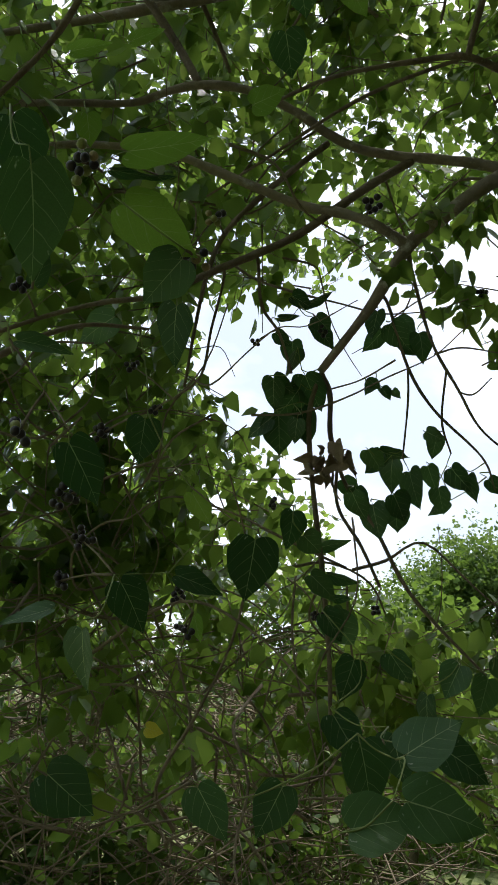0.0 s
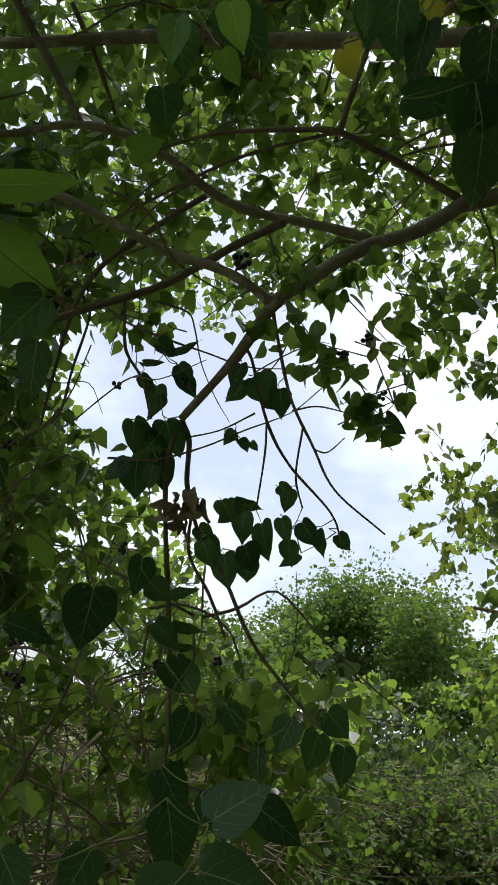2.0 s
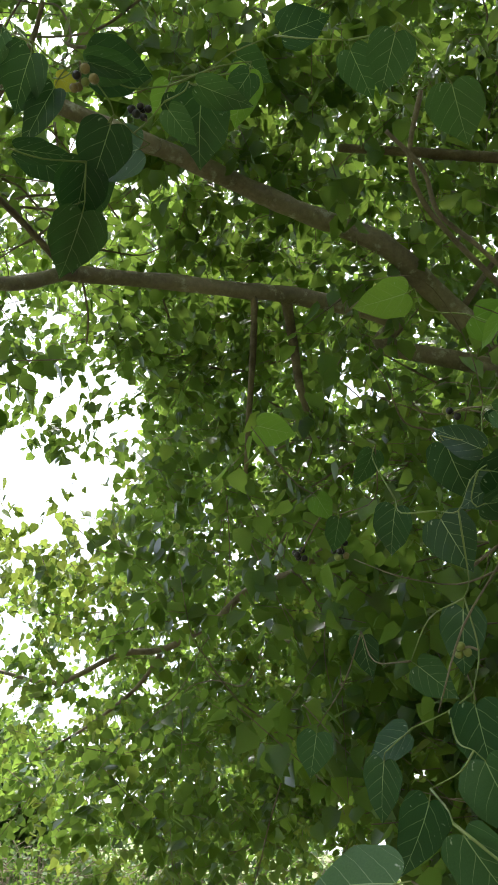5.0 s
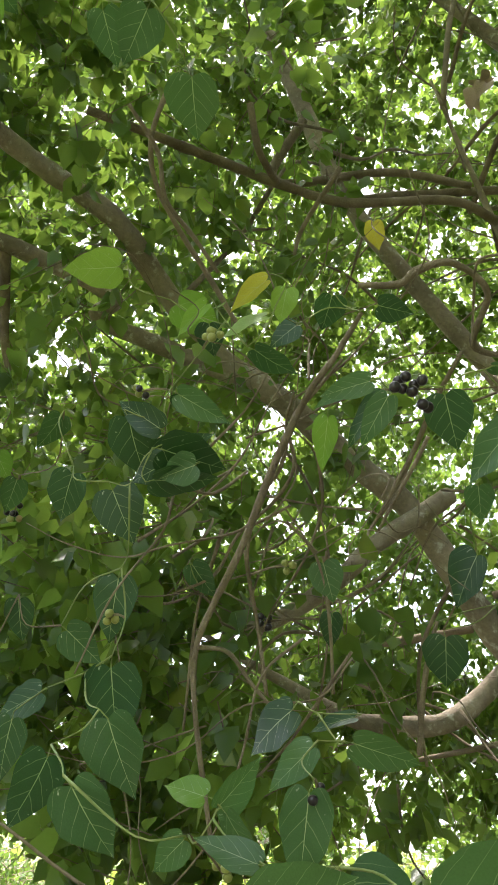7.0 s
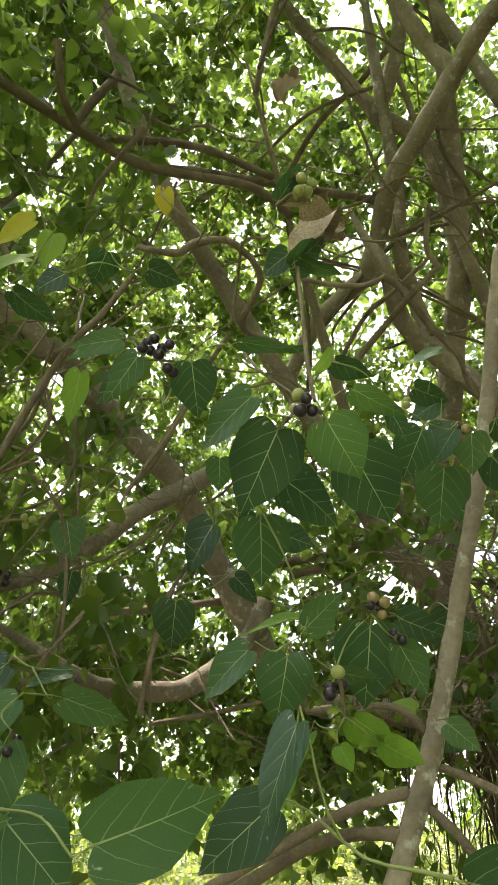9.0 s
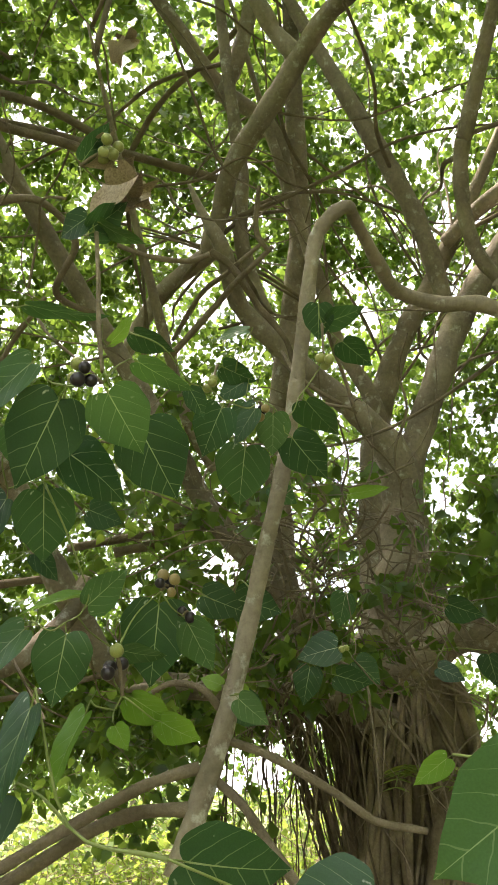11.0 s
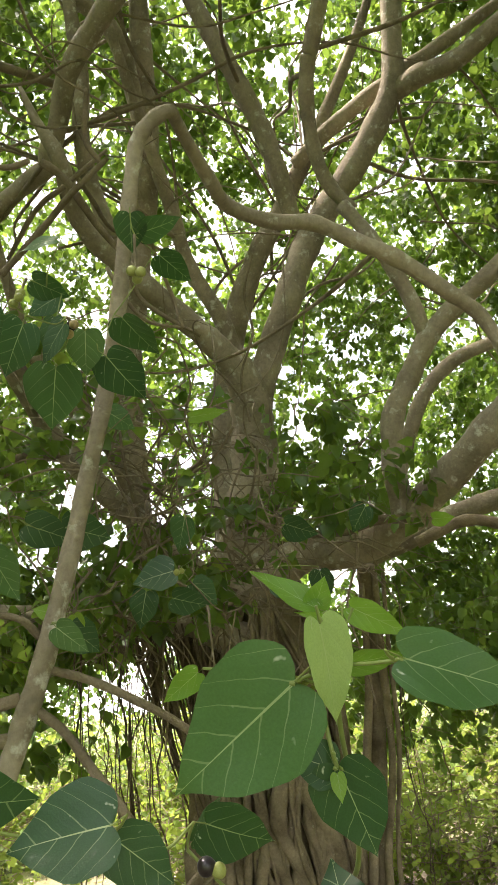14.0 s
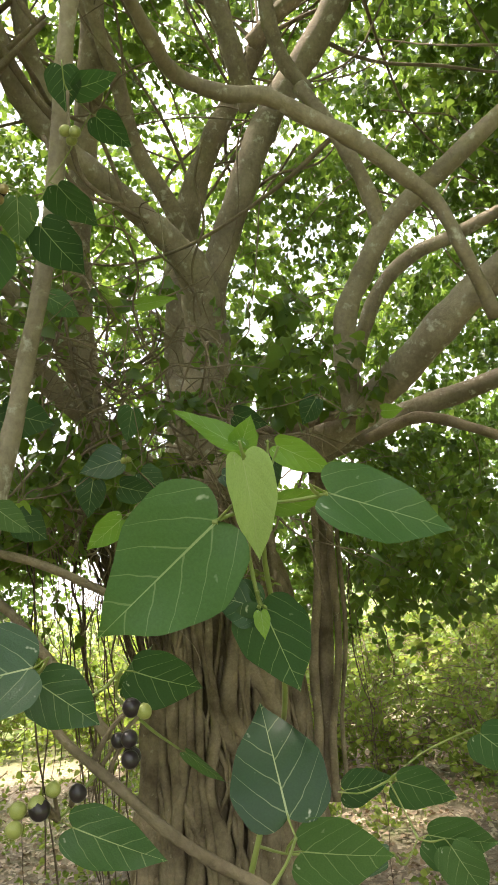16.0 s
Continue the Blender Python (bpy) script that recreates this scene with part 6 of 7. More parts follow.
leaf((0.631, 0.550, 2.717), (0.52, -0.77, 0.37), (-0.57, -0.64, -0.51), 0.084, 'near')
leaf((0.678, 0.448, 2.621), (0.76, 0.06, -0.65), (-0.58, -0.39, -0.71), 0.078, 'near')
leaf((0.661, 0.355, 2.548), (0.43, 0.67, -0.60), (-0.54, -0.34, -0.77), 0.080, 'near')
leaf((0.750, 0.327, 2.503), (0.85, 0.31, -0.44), (-0.46, -0.00, -0.89), 0.090, 'near')
leaf((0.938, 0.546, 2.371), (-0.56, 0.75, -0.35), (-0.36, -0.60, -0.71), 0.089, 'young')
leaf((1.018, 0.473, 2.333), (0.69, -0.63, -0.36), (-0.69, -0.41, -0.59), 0.086, 'young')
leaf((-0.252, 1.133, 2.378), (0.95, 0.11, 0.31), (0.32, -0.21, -0.92), 0.159, 'young', 0.55)
leaf((-0.276, 1.148, 2.348), (0.95, 0.32, 0.03), (0.01, 0.08, -1.00), 0.112, 'near', 0.45)
leaf((-0.252, 1.183, 2.304), (0.81, 0.49, -0.31), (0.06, -0.60, -0.79), 0.161, 'young', 0.8)
leaf((-0.148, 1.241, 2.236), (-0.63, 0.41, -0.66), (-0.10, -0.88, -0.46), 0.112, 'fresh', 0.95)
leaf((-0.263, 1.279, 2.128), (-0.82, 0.29, -0.50), (-0.18, -0.95, -0.26), 0.092, 'fresh', 0.9)
leaf((-0.283, 0.776, 2.070), (0.04, 0.65, -0.75), (0.60, -0.62, -0.51), 0.144, 'near', 0.8)
leaf((-0.333, 0.815, 2.168), (0.23, 0.72, -0.65), (0.74, -0.56, -0.37), 0.098, 'near')
leaf((-0.246, 1.021, 1.803), (0.52, 0.43, -0.74), (0.64, -0.77, 0.01), 0.102, 'near')
leaf((-0.266, 1.153, 1.587), (-0.94, 0.01, -0.35), (-0.24, -0.73, 0.64), 0.081, 'near', 0.5)
leaf((-0.218, 1.164, 1.560), (0.11, 0.15, -0.98), (-0.75, -0.64, -0.18), 0.089, 'near')
leaf((-0.187, 1.265, 1.648), (0.56, 0.26, -0.79), (0.46, -0.89, 0.04), 0.096, 'near')
leaf((-0.097, 1.273, 1.667), (0.95, 0.20, -0.23), (0.24, -0.95, 0.21), 0.087, 'near', 0.6)
leaf((0.027, 1.268, 1.735), (-0.07, 0.26, -0.96), (0.31, -0.91, -0.27), 0.106, 'near')
leaf((-0.092, 1.349, 1.827), (0.57, 0.31, -0.76), (0.14, -0.95, -0.28), 0.073, 'young', 0.8)
leaf((-0.187, 1.308, 1.944), (-0.04, 0.08, -1.00), (0.44, -0.89, -0.09), 0.084, 'near')
leaf((0.139, 0.859, 1.372), (0.96, -0.00, 0.26), (-0.14, -0.85, 0.51), 0.073, 'near')
leaf((0.195, 0.854, 1.403), (0.98, -0.14, -0.15), (-0.06, -0.89, 0.45), 0.087, 'near')
leaf((0.164, 0.967, 1.447), (0.28, -0.02, -0.96), (0.36, -0.93, 0.13), 0.081, 'near')
leaf((0.216, 0.957, 1.441), (0.81, -0.03, 0.58), (-0.40, -0.75, 0.53), 0.081, 'near')
leaf((0.083, 1.071, 1.383), (-0.40, 0.08, -0.91), (0.01, -1.00, -0.10), 0.074, 'near')
leaf((-0.025, 1.073, 1.373), (0.57, 0.03, -0.82), (-0.38, -0.88, -0.29), 0.074, 'near')
leaf((-0.216, 1.052, 1.378), (0.79, 0.14, -0.59), (0.12, -0.99, -0.07), 0.081, 'near')
leaf((-0.258, 1.057, 2.545), (0.88, -0.14, 0.46), (0.12, -0.86, -0.50), 0.066, 'young', 0.5)
leaf((-0.357, 1.058, 2.514), (0.87, 0.13, 0.48), (0.41, -0.73, -0.54), 0.079, 'young', 0.45)
leaf((0.007, 1.049, 2.585), (0.26, 0.81, -0.53), (0.28, -0.59, -0.76), 0.079, 'near')
leaf((0.097, 0.922, 2.564), (0.58, 0.69, -0.43), (-0.24, -0.36, -0.90), 0.063, 'young')
leaf((0.302, 0.939, 2.646), (0.58, 0.58, -0.58), (-0.11, -0.64, -0.76), 0.055, 'yellow')
leaf((-0.129, 1.374, 1.423), (0.96, -0.11, -0.24), (-0.16, -0.97, -0.20), 0.031, 'yellow')
leaf((-0.067, 1.380, 1.613), (0.27, 0.00, -0.96), (-0.16, -0.99, -0.05), 0.047, 'young', 0.7)
leaf((-0.380, 1.134, 2.001), (0.99, 0.13, -0.02), (0.13, -0.98, 0.13), 0.088, 'near', 0.5)
leaf((-0.361, 1.101, 2.088), (0.43, -0.46, 0.78), (0.51, -0.58, -0.63), 0.058, 'near', 0.7)
leaf((-0.162, 1.369, 2.206), (-0.08, 0.52, -0.85), (-0.56, -0.73, -0.39), 0.126, 'near')
leaf((-0.290, 1.390, 2.615), (0.83, 0.32, -0.46), (-0.24, -0.54, -0.81), 0.081, 'near')
leaf((-0.376, 1.276, 2.569), (0.11, 0.59, -0.80), (0.12, -0.81, -0.58), 0.063, 'young')
leaf((-0.047, 1.280, 2.629), (0.90, -0.32, 0.30), (0.02, -0.65, -0.76), 0.075, 'young')
leaf((0.095, 1.461, 2.282), (0.92, -0.09, 0.37), (0.33, -0.27, -0.90), 0.076, 'near', 0.5)
leaf((0.044, 1.475, 2.255), (0.99, 0.06, 0.14), (0.15, -0.25, -0.96), 0.049, 'near', 0.6)
leaf((0.119, 1.477, 2.249), (0.74, 0.17, -0.65), (0.39, -0.90, 0.21), 0.076, 'near')
leaf((0.251, 1.453, 2.277), (-0.17, 0.15, -0.97), (-0.77, -0.64, 0.04), 0.064, 'near')
leaf((0.281, 1.460, 2.254), (0.58, 0.11, -0.80), (-0.45, -0.78, -0.43), 0.068, 'near')
leaf((0.341, 1.458, 2.237), (0.20, -0.09, -0.98), (0.08, -0.99, 0.11), 0.066, 'near')
leaf((0.088, 1.503, 2.193), (-0.10, 0.75, -0.65), (0.75, -0.37, -0.55), 0.068, 'near')
leaf((0.111, 1.521, 2.147), (0.45, 0.57, -0.69), (-0.44, -0.53, -0.73), 0.095, 'near')
leaf((0.045, 1.527, 2.134), (0.03, 0.73, -0.68), (-0.53, -0.57, -0.63), 0.082, 'near')
leaf((0.109, 1.546, 2.079), (0.29, 0.38, -0.88), (0.58, -0.80, -0.15), 0.088, 'near')
leaf((0.062, 1.553, 2.061), (0.11, 0.38, -0.92), (0.02, -0.93, -0.38), 0.088, 'near')
leaf((0.283, 1.556, 2.002), (0.94, 0.22, -0.27), (-0.17, -0.39, -0.90), 0.071, 'near')
leaf((0.286, 1.556, 1.999), (-0.75, 0.28, -0.60), (-0.35, -0.94, 0.00), 0.044, 'near')
leaf((0.347, 1.557, 1.961), (0.18, -0.17, -0.97), (-0.90, -0.42, -0.09), 0.087, 'near')
leaf((0.397, 1.525, 2.037), (-0.12, 0.49, -0.87), (-0.49, -0.79, -0.38), 0.055, 'near')
leaf((0.408, 1.553, 1.930), (0.27, 0.29, -0.92), (-0.59, -0.71, -0.40), 0.057, 'near')
leaf((0.431, 1.537, 1.971), (0.58, -0.12, -0.81), (-0.71, -0.56, -0.43), 0.065, 'near')
leaf((0.465, 1.532, 1.958), (0.15, 0.12, -0.98), (-0.87, -0.45, -0.19), 0.061, 'near')
leaf((0.325, 1.577, 1.894), (0.13, 0.56, -0.82), (-0.30, -0.77, -0.57), 0.072, 'near')
leaf((0.276, 1.585, 1.890), (0.22, -0.01, -0.98), (-0.52, -0.85, -0.11), 0.077, 'near')
leaf((0.238, 1.582, 1.922), (0.31, 0.01, -0.95), (0.32, -0.94, 0.10), 0.070, 'near')
leaf((0.174, 1.612, 1.796), (0.96, -0.01, 0.28), (0.21, -0.68, -0.71), 0.066, 'near', 0.55)
leaf((0.192, 1.618, 1.741), (0.97, 0.06, -0.24), (-0.16, -0.61, -0.78), 0.076, 'near', 0.5)
leaf((0.200, 1.623, 1.693), (0.99, 0.03, -0.13), (-0.07, -0.70, -0.71), 0.052, 'near', 0.6)
leaf((0.208, 1.625, 1.656), (0.57, 0.48, -0.67), (0.01, -0.82, -0.57), 0.097, 'near')
leaf((0.478, 1.416, 1.588), (0.74, 0.13, -0.66), (0.08, -0.99, -0.11), 0.064, 'near')
leaf((0.510, 1.408, 1.530), (-0.02, -0.09, -1.00), (0.12, -0.99, 0.09), 0.069, 'near')
leaf((0.464, 1.421, 1.549), (-0.30, -0.16, -0.94), (0.17, -0.98, 0.12), 0.071, 'near')
leaf((0.417, 1.433, 1.568), (-0.40, 0.13, -0.91), (-0.44, -0.89, 0.06), 0.066, 'near')
leaf((0.361, 1.445, 1.512), (-0.06, 0.12, -0.99), (-0.88, -0.48, -0.00), 0.069, 'near')
leaf((0.106, 1.545, 1.851), (-0.02, 0.02, -1.00), (0.48, -0.87, -0.03), 0.079, 'near')
leaf((0.296, 1.457, 1.580), (0.60, 0.16, -0.78), (-0.46, -0.73, -0.50), 0.068, 'near')
leaf((0.230, 1.466, 1.564), (-0.27, -0.36, -0.89), (0.34, -0.90, 0.26), 0.084, 'near')
leaf((0.184, 1.368, 1.467), (0.55, -0.21, -0.81), (0.13, -0.93, 0.33), 0.083, 'near')
leaf((0.262, 1.257, 1.450), (0.26, 0.10, -0.96), (-0.53, -0.82, -0.23), 0.078, 'near')
leaf((0.309, 1.145, 1.441), (0.90, -0.08, -0.44), (0.11, -0.91, 0.40), 0.080, 'near')
leaf((0.585, 1.546, 2.254), (-0.01, 0.22, -0.98), (0.20, -0.96, -0.21), 0.065, 'near')
leaf((0.611, 1.538, 2.250), (0.64, -0.28, -0.72), (-0.77, -0.16, -0.62), 0.065, 'near')
leaf((0.630, 1.520, 2.277), (0.96, -0.25, 0.13), (-0.12, -0.80, -0.58), 0.048, 'near')
leaf((0.259, 1.510, 2.145), (-0.46, 0.39, -0.80), (-0.58, -0.81, -0.07), 0.039, 'near')
leaf((0.275, 1.514, 2.130), (0.56, -0.19, -0.80), (0.15, -0.93, 0.33), 0.035, 'near')
leaf((0.405, 0.665, 2.331), (0.48, 0.62, -0.62), (0.04, -0.72, -0.70), 0.106, 'near')
leaf((0.417, 0.667, 2.251), (0.25, 0.71, -0.66), (0.02, -0.69, -0.72), 0.093, 'near')
leaf((0.451, 0.614, 2.352), (-0.53, 0.84, -0.14), (-0.81, -0.55, -0.20), 0.099, 'near')
leaf((0.381, 0.835, 2.466), (0.89, -0.29, -0.36), (-0.44, -0.76, -0.48), 0.079, 'near')
leaf((0.294, 0.755, 2.559), (0.12, 0.64, -0.76), (0.32, -0.75, -0.58), 0.078, 'near')
leaf((0.377, 0.653, 2.484), (0.88, -0.38, 0.29), (-0.16, -0.82, -0.55), 0.091, 'near')
leaf((0.475, 0.524, 2.405), (0.53, 0.71, -0.46), (-0.46, -0.21, -0.86), 0.107, 'near')
leaf((0.019, 0.977, 2.659), (0.23, 0.80, -0.55), (-0.13, -0.54, -0.83), 0.089, 'near')
leaf((0.097, 0.944, 2.689), (0.74, 0.63, -0.26), (-0.16, -0.20, -0.97), 0.113, 'near')
leaf((0.330, 1.000, 2.744), (0.50, 0.74, -0.45), (-0.37, -0.29, -0.88), 0.048, 'yellow')
leaf((0.010, 1.124, 2.656), (0.12, 0.89, -0.43), (0.67, -0.39, -0.63), 0.075, 'near')
leaf((0.068, 1.437, 2.288), (0.91, 0.18, -0.37), (0.20, -0.98, 0.02), 0.050, 'near')
leaf((0.042, 1.551, 2.256), (0.72, 0.14, -0.68), (-0.40, -0.72, -0.57), 0.047, 'near')
leaf((0.117, 1.399, 2.226), (0.70, 0.57, -0.43), (-0.01, -0.59, -0.81), 0.050, 'near')
leaf((0.303, 1.517, 2.291), (0.62, -0.24, -0.75), (-0.37, -0.93, -0.01), 0.066, 'near')
leaf((0.274, 1.522, 2.267), (-0.50, 0.58, -0.64), (0.28, -0.59, -0.75), 0.067, 'near')
leaf((0.313, 1.506, 2.240), (0.79, 0.35, -0.50), (0.28, -0.94, -0.21), 0.050, 'near')
leaf((0.082, 1.585, 2.254), (0.12, 0.24, -0.96), (-0.44, -0.86, -0.27), 0.062, 'near')
leaf((0.101, 1.551, 2.124), (-0.49, 0.46, -0.74), (0.18, -0.78, -0.60), 0.089, 'near')
leaf((0.045, 1.544, 2.143), (0.77, -0.08, -0.64), (-0.46, -0.76, -0.46), 0.060, 'near')
leaf((0.096, 1.450, 2.020), (-0.06, 0.46, -0.89), (-0.59, -0.73, -0.34), 0.052, 'near')
leaf((0.044, 1.545, 2.050), (-0.75, 0.29, -0.60), (-0.38, -0.92, 0.03), 0.065, 'near')
leaf((0.248, 1.493, 1.981), (0.61, 0.46, -0.65), (-0.42, -0.51, -0.75), 0.060, 'near')
leaf((0.272, 1.525, 1.968), (-0.61, 0.32, -0.72), (0.22, -0.81, -0.55), 0.036, 'near')
leaf((0.297, 1.491, 1.962), (-0.05, 0.33, -0.94), (-0.61, -0.76, -0.23), 0.070, 'near')
leaf((0.357, 1.454, 2.018), (0.88, -0.13, -0.46), (-0.34, -0.85, -0.40), 0.040, 'near')
leaf((0.455, 1.658, 1.929), (-0.66, 0.43, -0.61), (0.34, -0.56, -0.76), 0.054, 'near')
leaf((0.408, 1.649, 2.005), (0.33, 0.06, -0.94), (-0.60, -0.76, -0.26), 0.062, 'near')
leaf((0.528, 1.597, 1.971), (0.73, 0.06, -0.69), (-0.05, -0.99, -0.14), 0.046, 'near')
leaf((0.312, 1.545, 1.906), (0.51, 0.43, -0.74), (0.28, -0.90, -0.33), 0.067, 'near')
leaf((0.221, 1.508, 1.892), (0.44, 0.34, -0.83), (-0.43, -0.73, -0.53), 0.068, 'near')
leaf((0.225, 1.696, 1.971), (0.71, 0.29, -0.64), (-0.09, -0.87, -0.49), 0.057, 'near')
leaf((0.129, 1.532, 1.802), (0.70, 0.53, -0.48), (0.29, -0.83, -0.48), 0.062, 'near')
leaf((0.151, 1.562, 1.727), (0.79, -0.05, -0.61), (0.20, -0.92, 0.32), 0.073, 'near')
leaf((0.204, 1.604, 1.673), (0.18, 0.16, -0.97), (-0.15, -0.97, -0.19), 0.051, 'near')
leaf((0.178, 1.517, 1.648), (0.58, -0.11, -0.80), (0.15, -0.96, 0.24), 0.062, 'near')
leaf((0.299, 1.512, 2.127), (0.61, -0.02, -0.80), (-0.51, -0.78, -0.37), 0.025, 'near')
leaf((0.241, 1.457, 2.120), (0.82, 0.31, -0.48), (-0.08, -0.77, -0.63), 0.030, 'near')

# twigs that carry the leaves: each stalk is joined to the nearest wood
wood = []
for ob in tree.children:
    if ob.name.split(".")[0] in ("limb", "branch", "twig"):
        co = np.empty(len(ob.data.vertices) * 3)
        ob.data.vertices.foreach_get("co", co)
        wood.append(co.reshape(-1, 3)[::3])
wood = np.concatenate(wood)
joined = np.zeros((0, 3))
rng = np.random.RandomState(8)
todo = list(stalk_ends)
while todo:
    pool = np.concatenate([wood, joined]) if len(joined) else wood
    near = [np.linalg.norm(pool - e, axis=1) for ob, e in todo]
    k = int(np.argmin([d.min() for d in near]))
    blade, e = todo.pop(k)
    q = pool[int(np.argmin(near[k]))]
    gap = np.linalg.norm(e - q)
    if gap > 0.9:
        q = e + np.array((rng.normal() * 0.12, rng.normal() * 0.12, 0.3))
        gap = 0.35
    mid = (e + q) / 2 + rng.normal(size=3) * 0.10 * gap + np.array((0, 0, -0.06 * gap))
    thick = 0.0010 + 0.0018 * min(gap, 0.5)
    carrier = limb(tree, "twig", [(*q, thick * 1.3), (*mid, thick), (*e, thick * 0.8)], STEM_GREEN if gap < 0.17 else BARK_TWIG, sides=5, steps=4, rough=0.1)
    blade.parent = carrier
    joined = np.concatenate([joined, [e], [mid]])

# ---- figs ----


def fig_mesh(name, material):
    bm = bmesh.new()
    bmesh.ops.create_uvsphere(bm, u_segments=14, v_segments=9, radius=0.5)
    for v in bm.verts:
        s = v.co.z + 0.5
        v.co.x *= 1.0 + 0.05 * math.sin(3 * math.atan2(v.co.y, v.co.x))
        v.co.z *= 0.94
        if s > 0.97:
            v.co.z -= 0.05
    for f in bm.faces:
        f.smooth = True
    me = bpy.data.meshes.new(name)
    bm.to_mesh(me)
    bm.free()
    me.materials.append(material)
    return me


FIG_BLACK = plain_material("fig_black", (0.012, 0.010, 0.014), (0.035, 0.022, 0.028), 60.0, 0.28)
FIG_GREEN = plain_material("fig_green", (0.20, 0.24, 0.06), (0.36, 0.36, 0.12), 45.0, 0.42)
FIG_BROWN = plain_material("fig_brown", (0.22, 0.16, 0.07), (0.40, 0.30, 0.13), 45.0, 0.45)
RIPE, UNRIPE, TURNING = fig_mesh("fig", FIG_BLACK), fig_mesh("fig", FIG_GREEN), fig_mesh("fig", FIG_BROWN)
fig_rng = np.random.RandomState(3)


def figs(place, count, width, ripeness):
    q = np.array(place)
    pool = np.concatenate([wood, joined])
    way = pool[int(np.argmin(np.linalg.norm(pool - q, axis=1)))] - q
    if np.linalg.norm(way) > 0.4:
        way = np.array((0.03, 0.02, 0.25))
    carrier = limb(tree, "twig", [(*(q + way), 0.16 * width), (*(q + way * 0.5 + np.array((0, 0, 0.3 * width))), 0.14 * width), (*q, 0.12 * width)], BARK_TWIG, sides=5, steps=3, rough=0.1)
    put = []
    for i in range(count):
        for attempt in range(25):
            p = q + fig_rng.normal(size=3) * width * (0.10 + 0.15 * count ** 0.5) * (1 if count > 1 else 0)
            if all(np.linalg.norm(p - o) > 0.85 * width for o in put):
                break
        put.append(p)
        kind = ripeness if ripeness < 2 else fig_rng.choice([0, 1, 1, 3])
        me = {0: UNRIPE, 1: RIPE, 3: TURNING}[int(kind)]
        ob = tagged(new("fig", me), {0: "unripe green fig", 1: "ripe black fig", 3: "brownish fig"}[int(kind)])
        ob.parent = carrier
        turn = Euler(fig_rng.uniform(0, 6, 3)).to_matrix().to_4x4()
        ob.matrix_basis = Matrix.Translation(p) @ turn @ Matrix.Scale(width * fig_rng.uniform(0.88, 1.08), 4)


# ---- clusters of figs: place, number, fig width, ripeness ----
figs((-0.316, 1.096, 2.319), 9, 0.0186, 2)
figs((-0.126, 1.288, 2.260), 6, 0.0199, 2)
figs((0.213, 1.344, 2.458), 7, 0.0171, 1)
figs((-0.341, 1.093, 1.834), 6, 0.0177, 2)
figs((-0.279, 1.342, 1.725), 9, 0.0144, 1)
figs((-0.084, 1.381, 1.588), 6, 0.0124, 1)
figs((0.166, 1.571, 1.649), 6, 0.0106, 1)
figs((0.282, 1.553, 1.665), 5, 0.0106, 1)
figs((-0.003, 1.447, 2.178), 4, 0.0094, 1)
figs((0.060, 1.548, 1.864), 6, 0.0106, 1)
figs((0.419, 1.556, 2.410), 6, 0.0123, 1)
figs((0.538, 1.479, 2.413), 6, 0.0119, 1)
figs((0.491, 1.515, 2.373), 6, 0.0119, 1)
figs((0.593, 1.522, 2.298), 5, 0.0106, 1)
figs((0.135, 1.430, 2.206), 5, 0.0118, 1)
figs((0.345, 0.595, 2.365), 6, 0.0124, 2)
figs((0.418, 0.572, 2.357), 7, 0.0108, 1)
figs((1.029, 0.534, 2.179), 5, 0.0129, 2)
figs((1.319, 1.005, 2.140), 6, 0.0150, 2)
figs((1.330, 1.142, 2.159), 5, 0.0159, 1)
figs((1.096, 0.587, 1.831), 3, 0.0141, 0)
figs((0.989, 0.392, 2.224), 3, 0.0141, 0)
figs((0.931, 0.079, 2.037), 9, 0.0154, 1)
figs((0.894, -0.099, 1.931), 5, 0.0157, 2)
figs((1.006, -0.101, 2.366), 6, 0.0177, 0)
figs((0.992, 0.392, 2.231), 3, 0.0141, 0)
figs((1.375, 0.403, 1.983), 4, 0.0144, 0)
figs((1.745, 0.598, 1.986), 6, 0.0186, 1)
figs((0.950, 0.312, 1.506), 3, 0.0119, 0)
figs((1.082, 0.253, 1.596), 2, 0.0133, 1)
figs((1.131, -0.132, 1.685), 1, 0.0184, 0)
figs((1.153, -0.126, 1.666), 3, 0.0177, 1)
figs((1.232, -0.193, 1.790), 5, 0.0162, 2)
figs((1.298, -0.261, 2.152), 3, 0.0153, 0)
figs((1.224, -0.336, 2.063), 3, 0.0159, 2)
figs((1.172, -0.425, 2.127), 3, 0.0159, 0)
figs((1.898, -0.583, 1.813), 2, 0.0159, 0)
figs((1.240, -0.222, 1.753), 2, 0.0162, 1)
figs((0.718, -0.379, 1.429), 1, 0.0125, 1)
figs((0.715, -0.374, 1.410), 4, 0.0111, 1)
figs((0.716, -0.386, 1.426), 1, 0.0096, 0)
figs((0.695, -0.321, 1.386), 1, 0.0124, 1)
figs((0.695, -0.342, 1.391), 1, 0.0106, 1)
figs((0.695, -0.312, 1.385), 3, 0.0099, 0)
figs((0.696, -0.329, 1.395), 1, 0.0099, 0)
figs((-0.436, 1.268, 2.170), 5, 0.0155, 1)
figs((-0.277, 1.400, 1.942), 6, 0.0155, 1)
figs((-0.330, 1.419, 1.818), 8, 0.0177, 1)
figs((-0.345, 1.540, 1.672), 6, 0.0165, 1)
figs((-0.116, 1.574, 1.665), 6, 0.0130, 1)
figs((-0.103, 1.329, 2.390), 6, 0.0153, 2)
figs((-0.211, 1.586, 2.059), 5, 0.0138, 1)
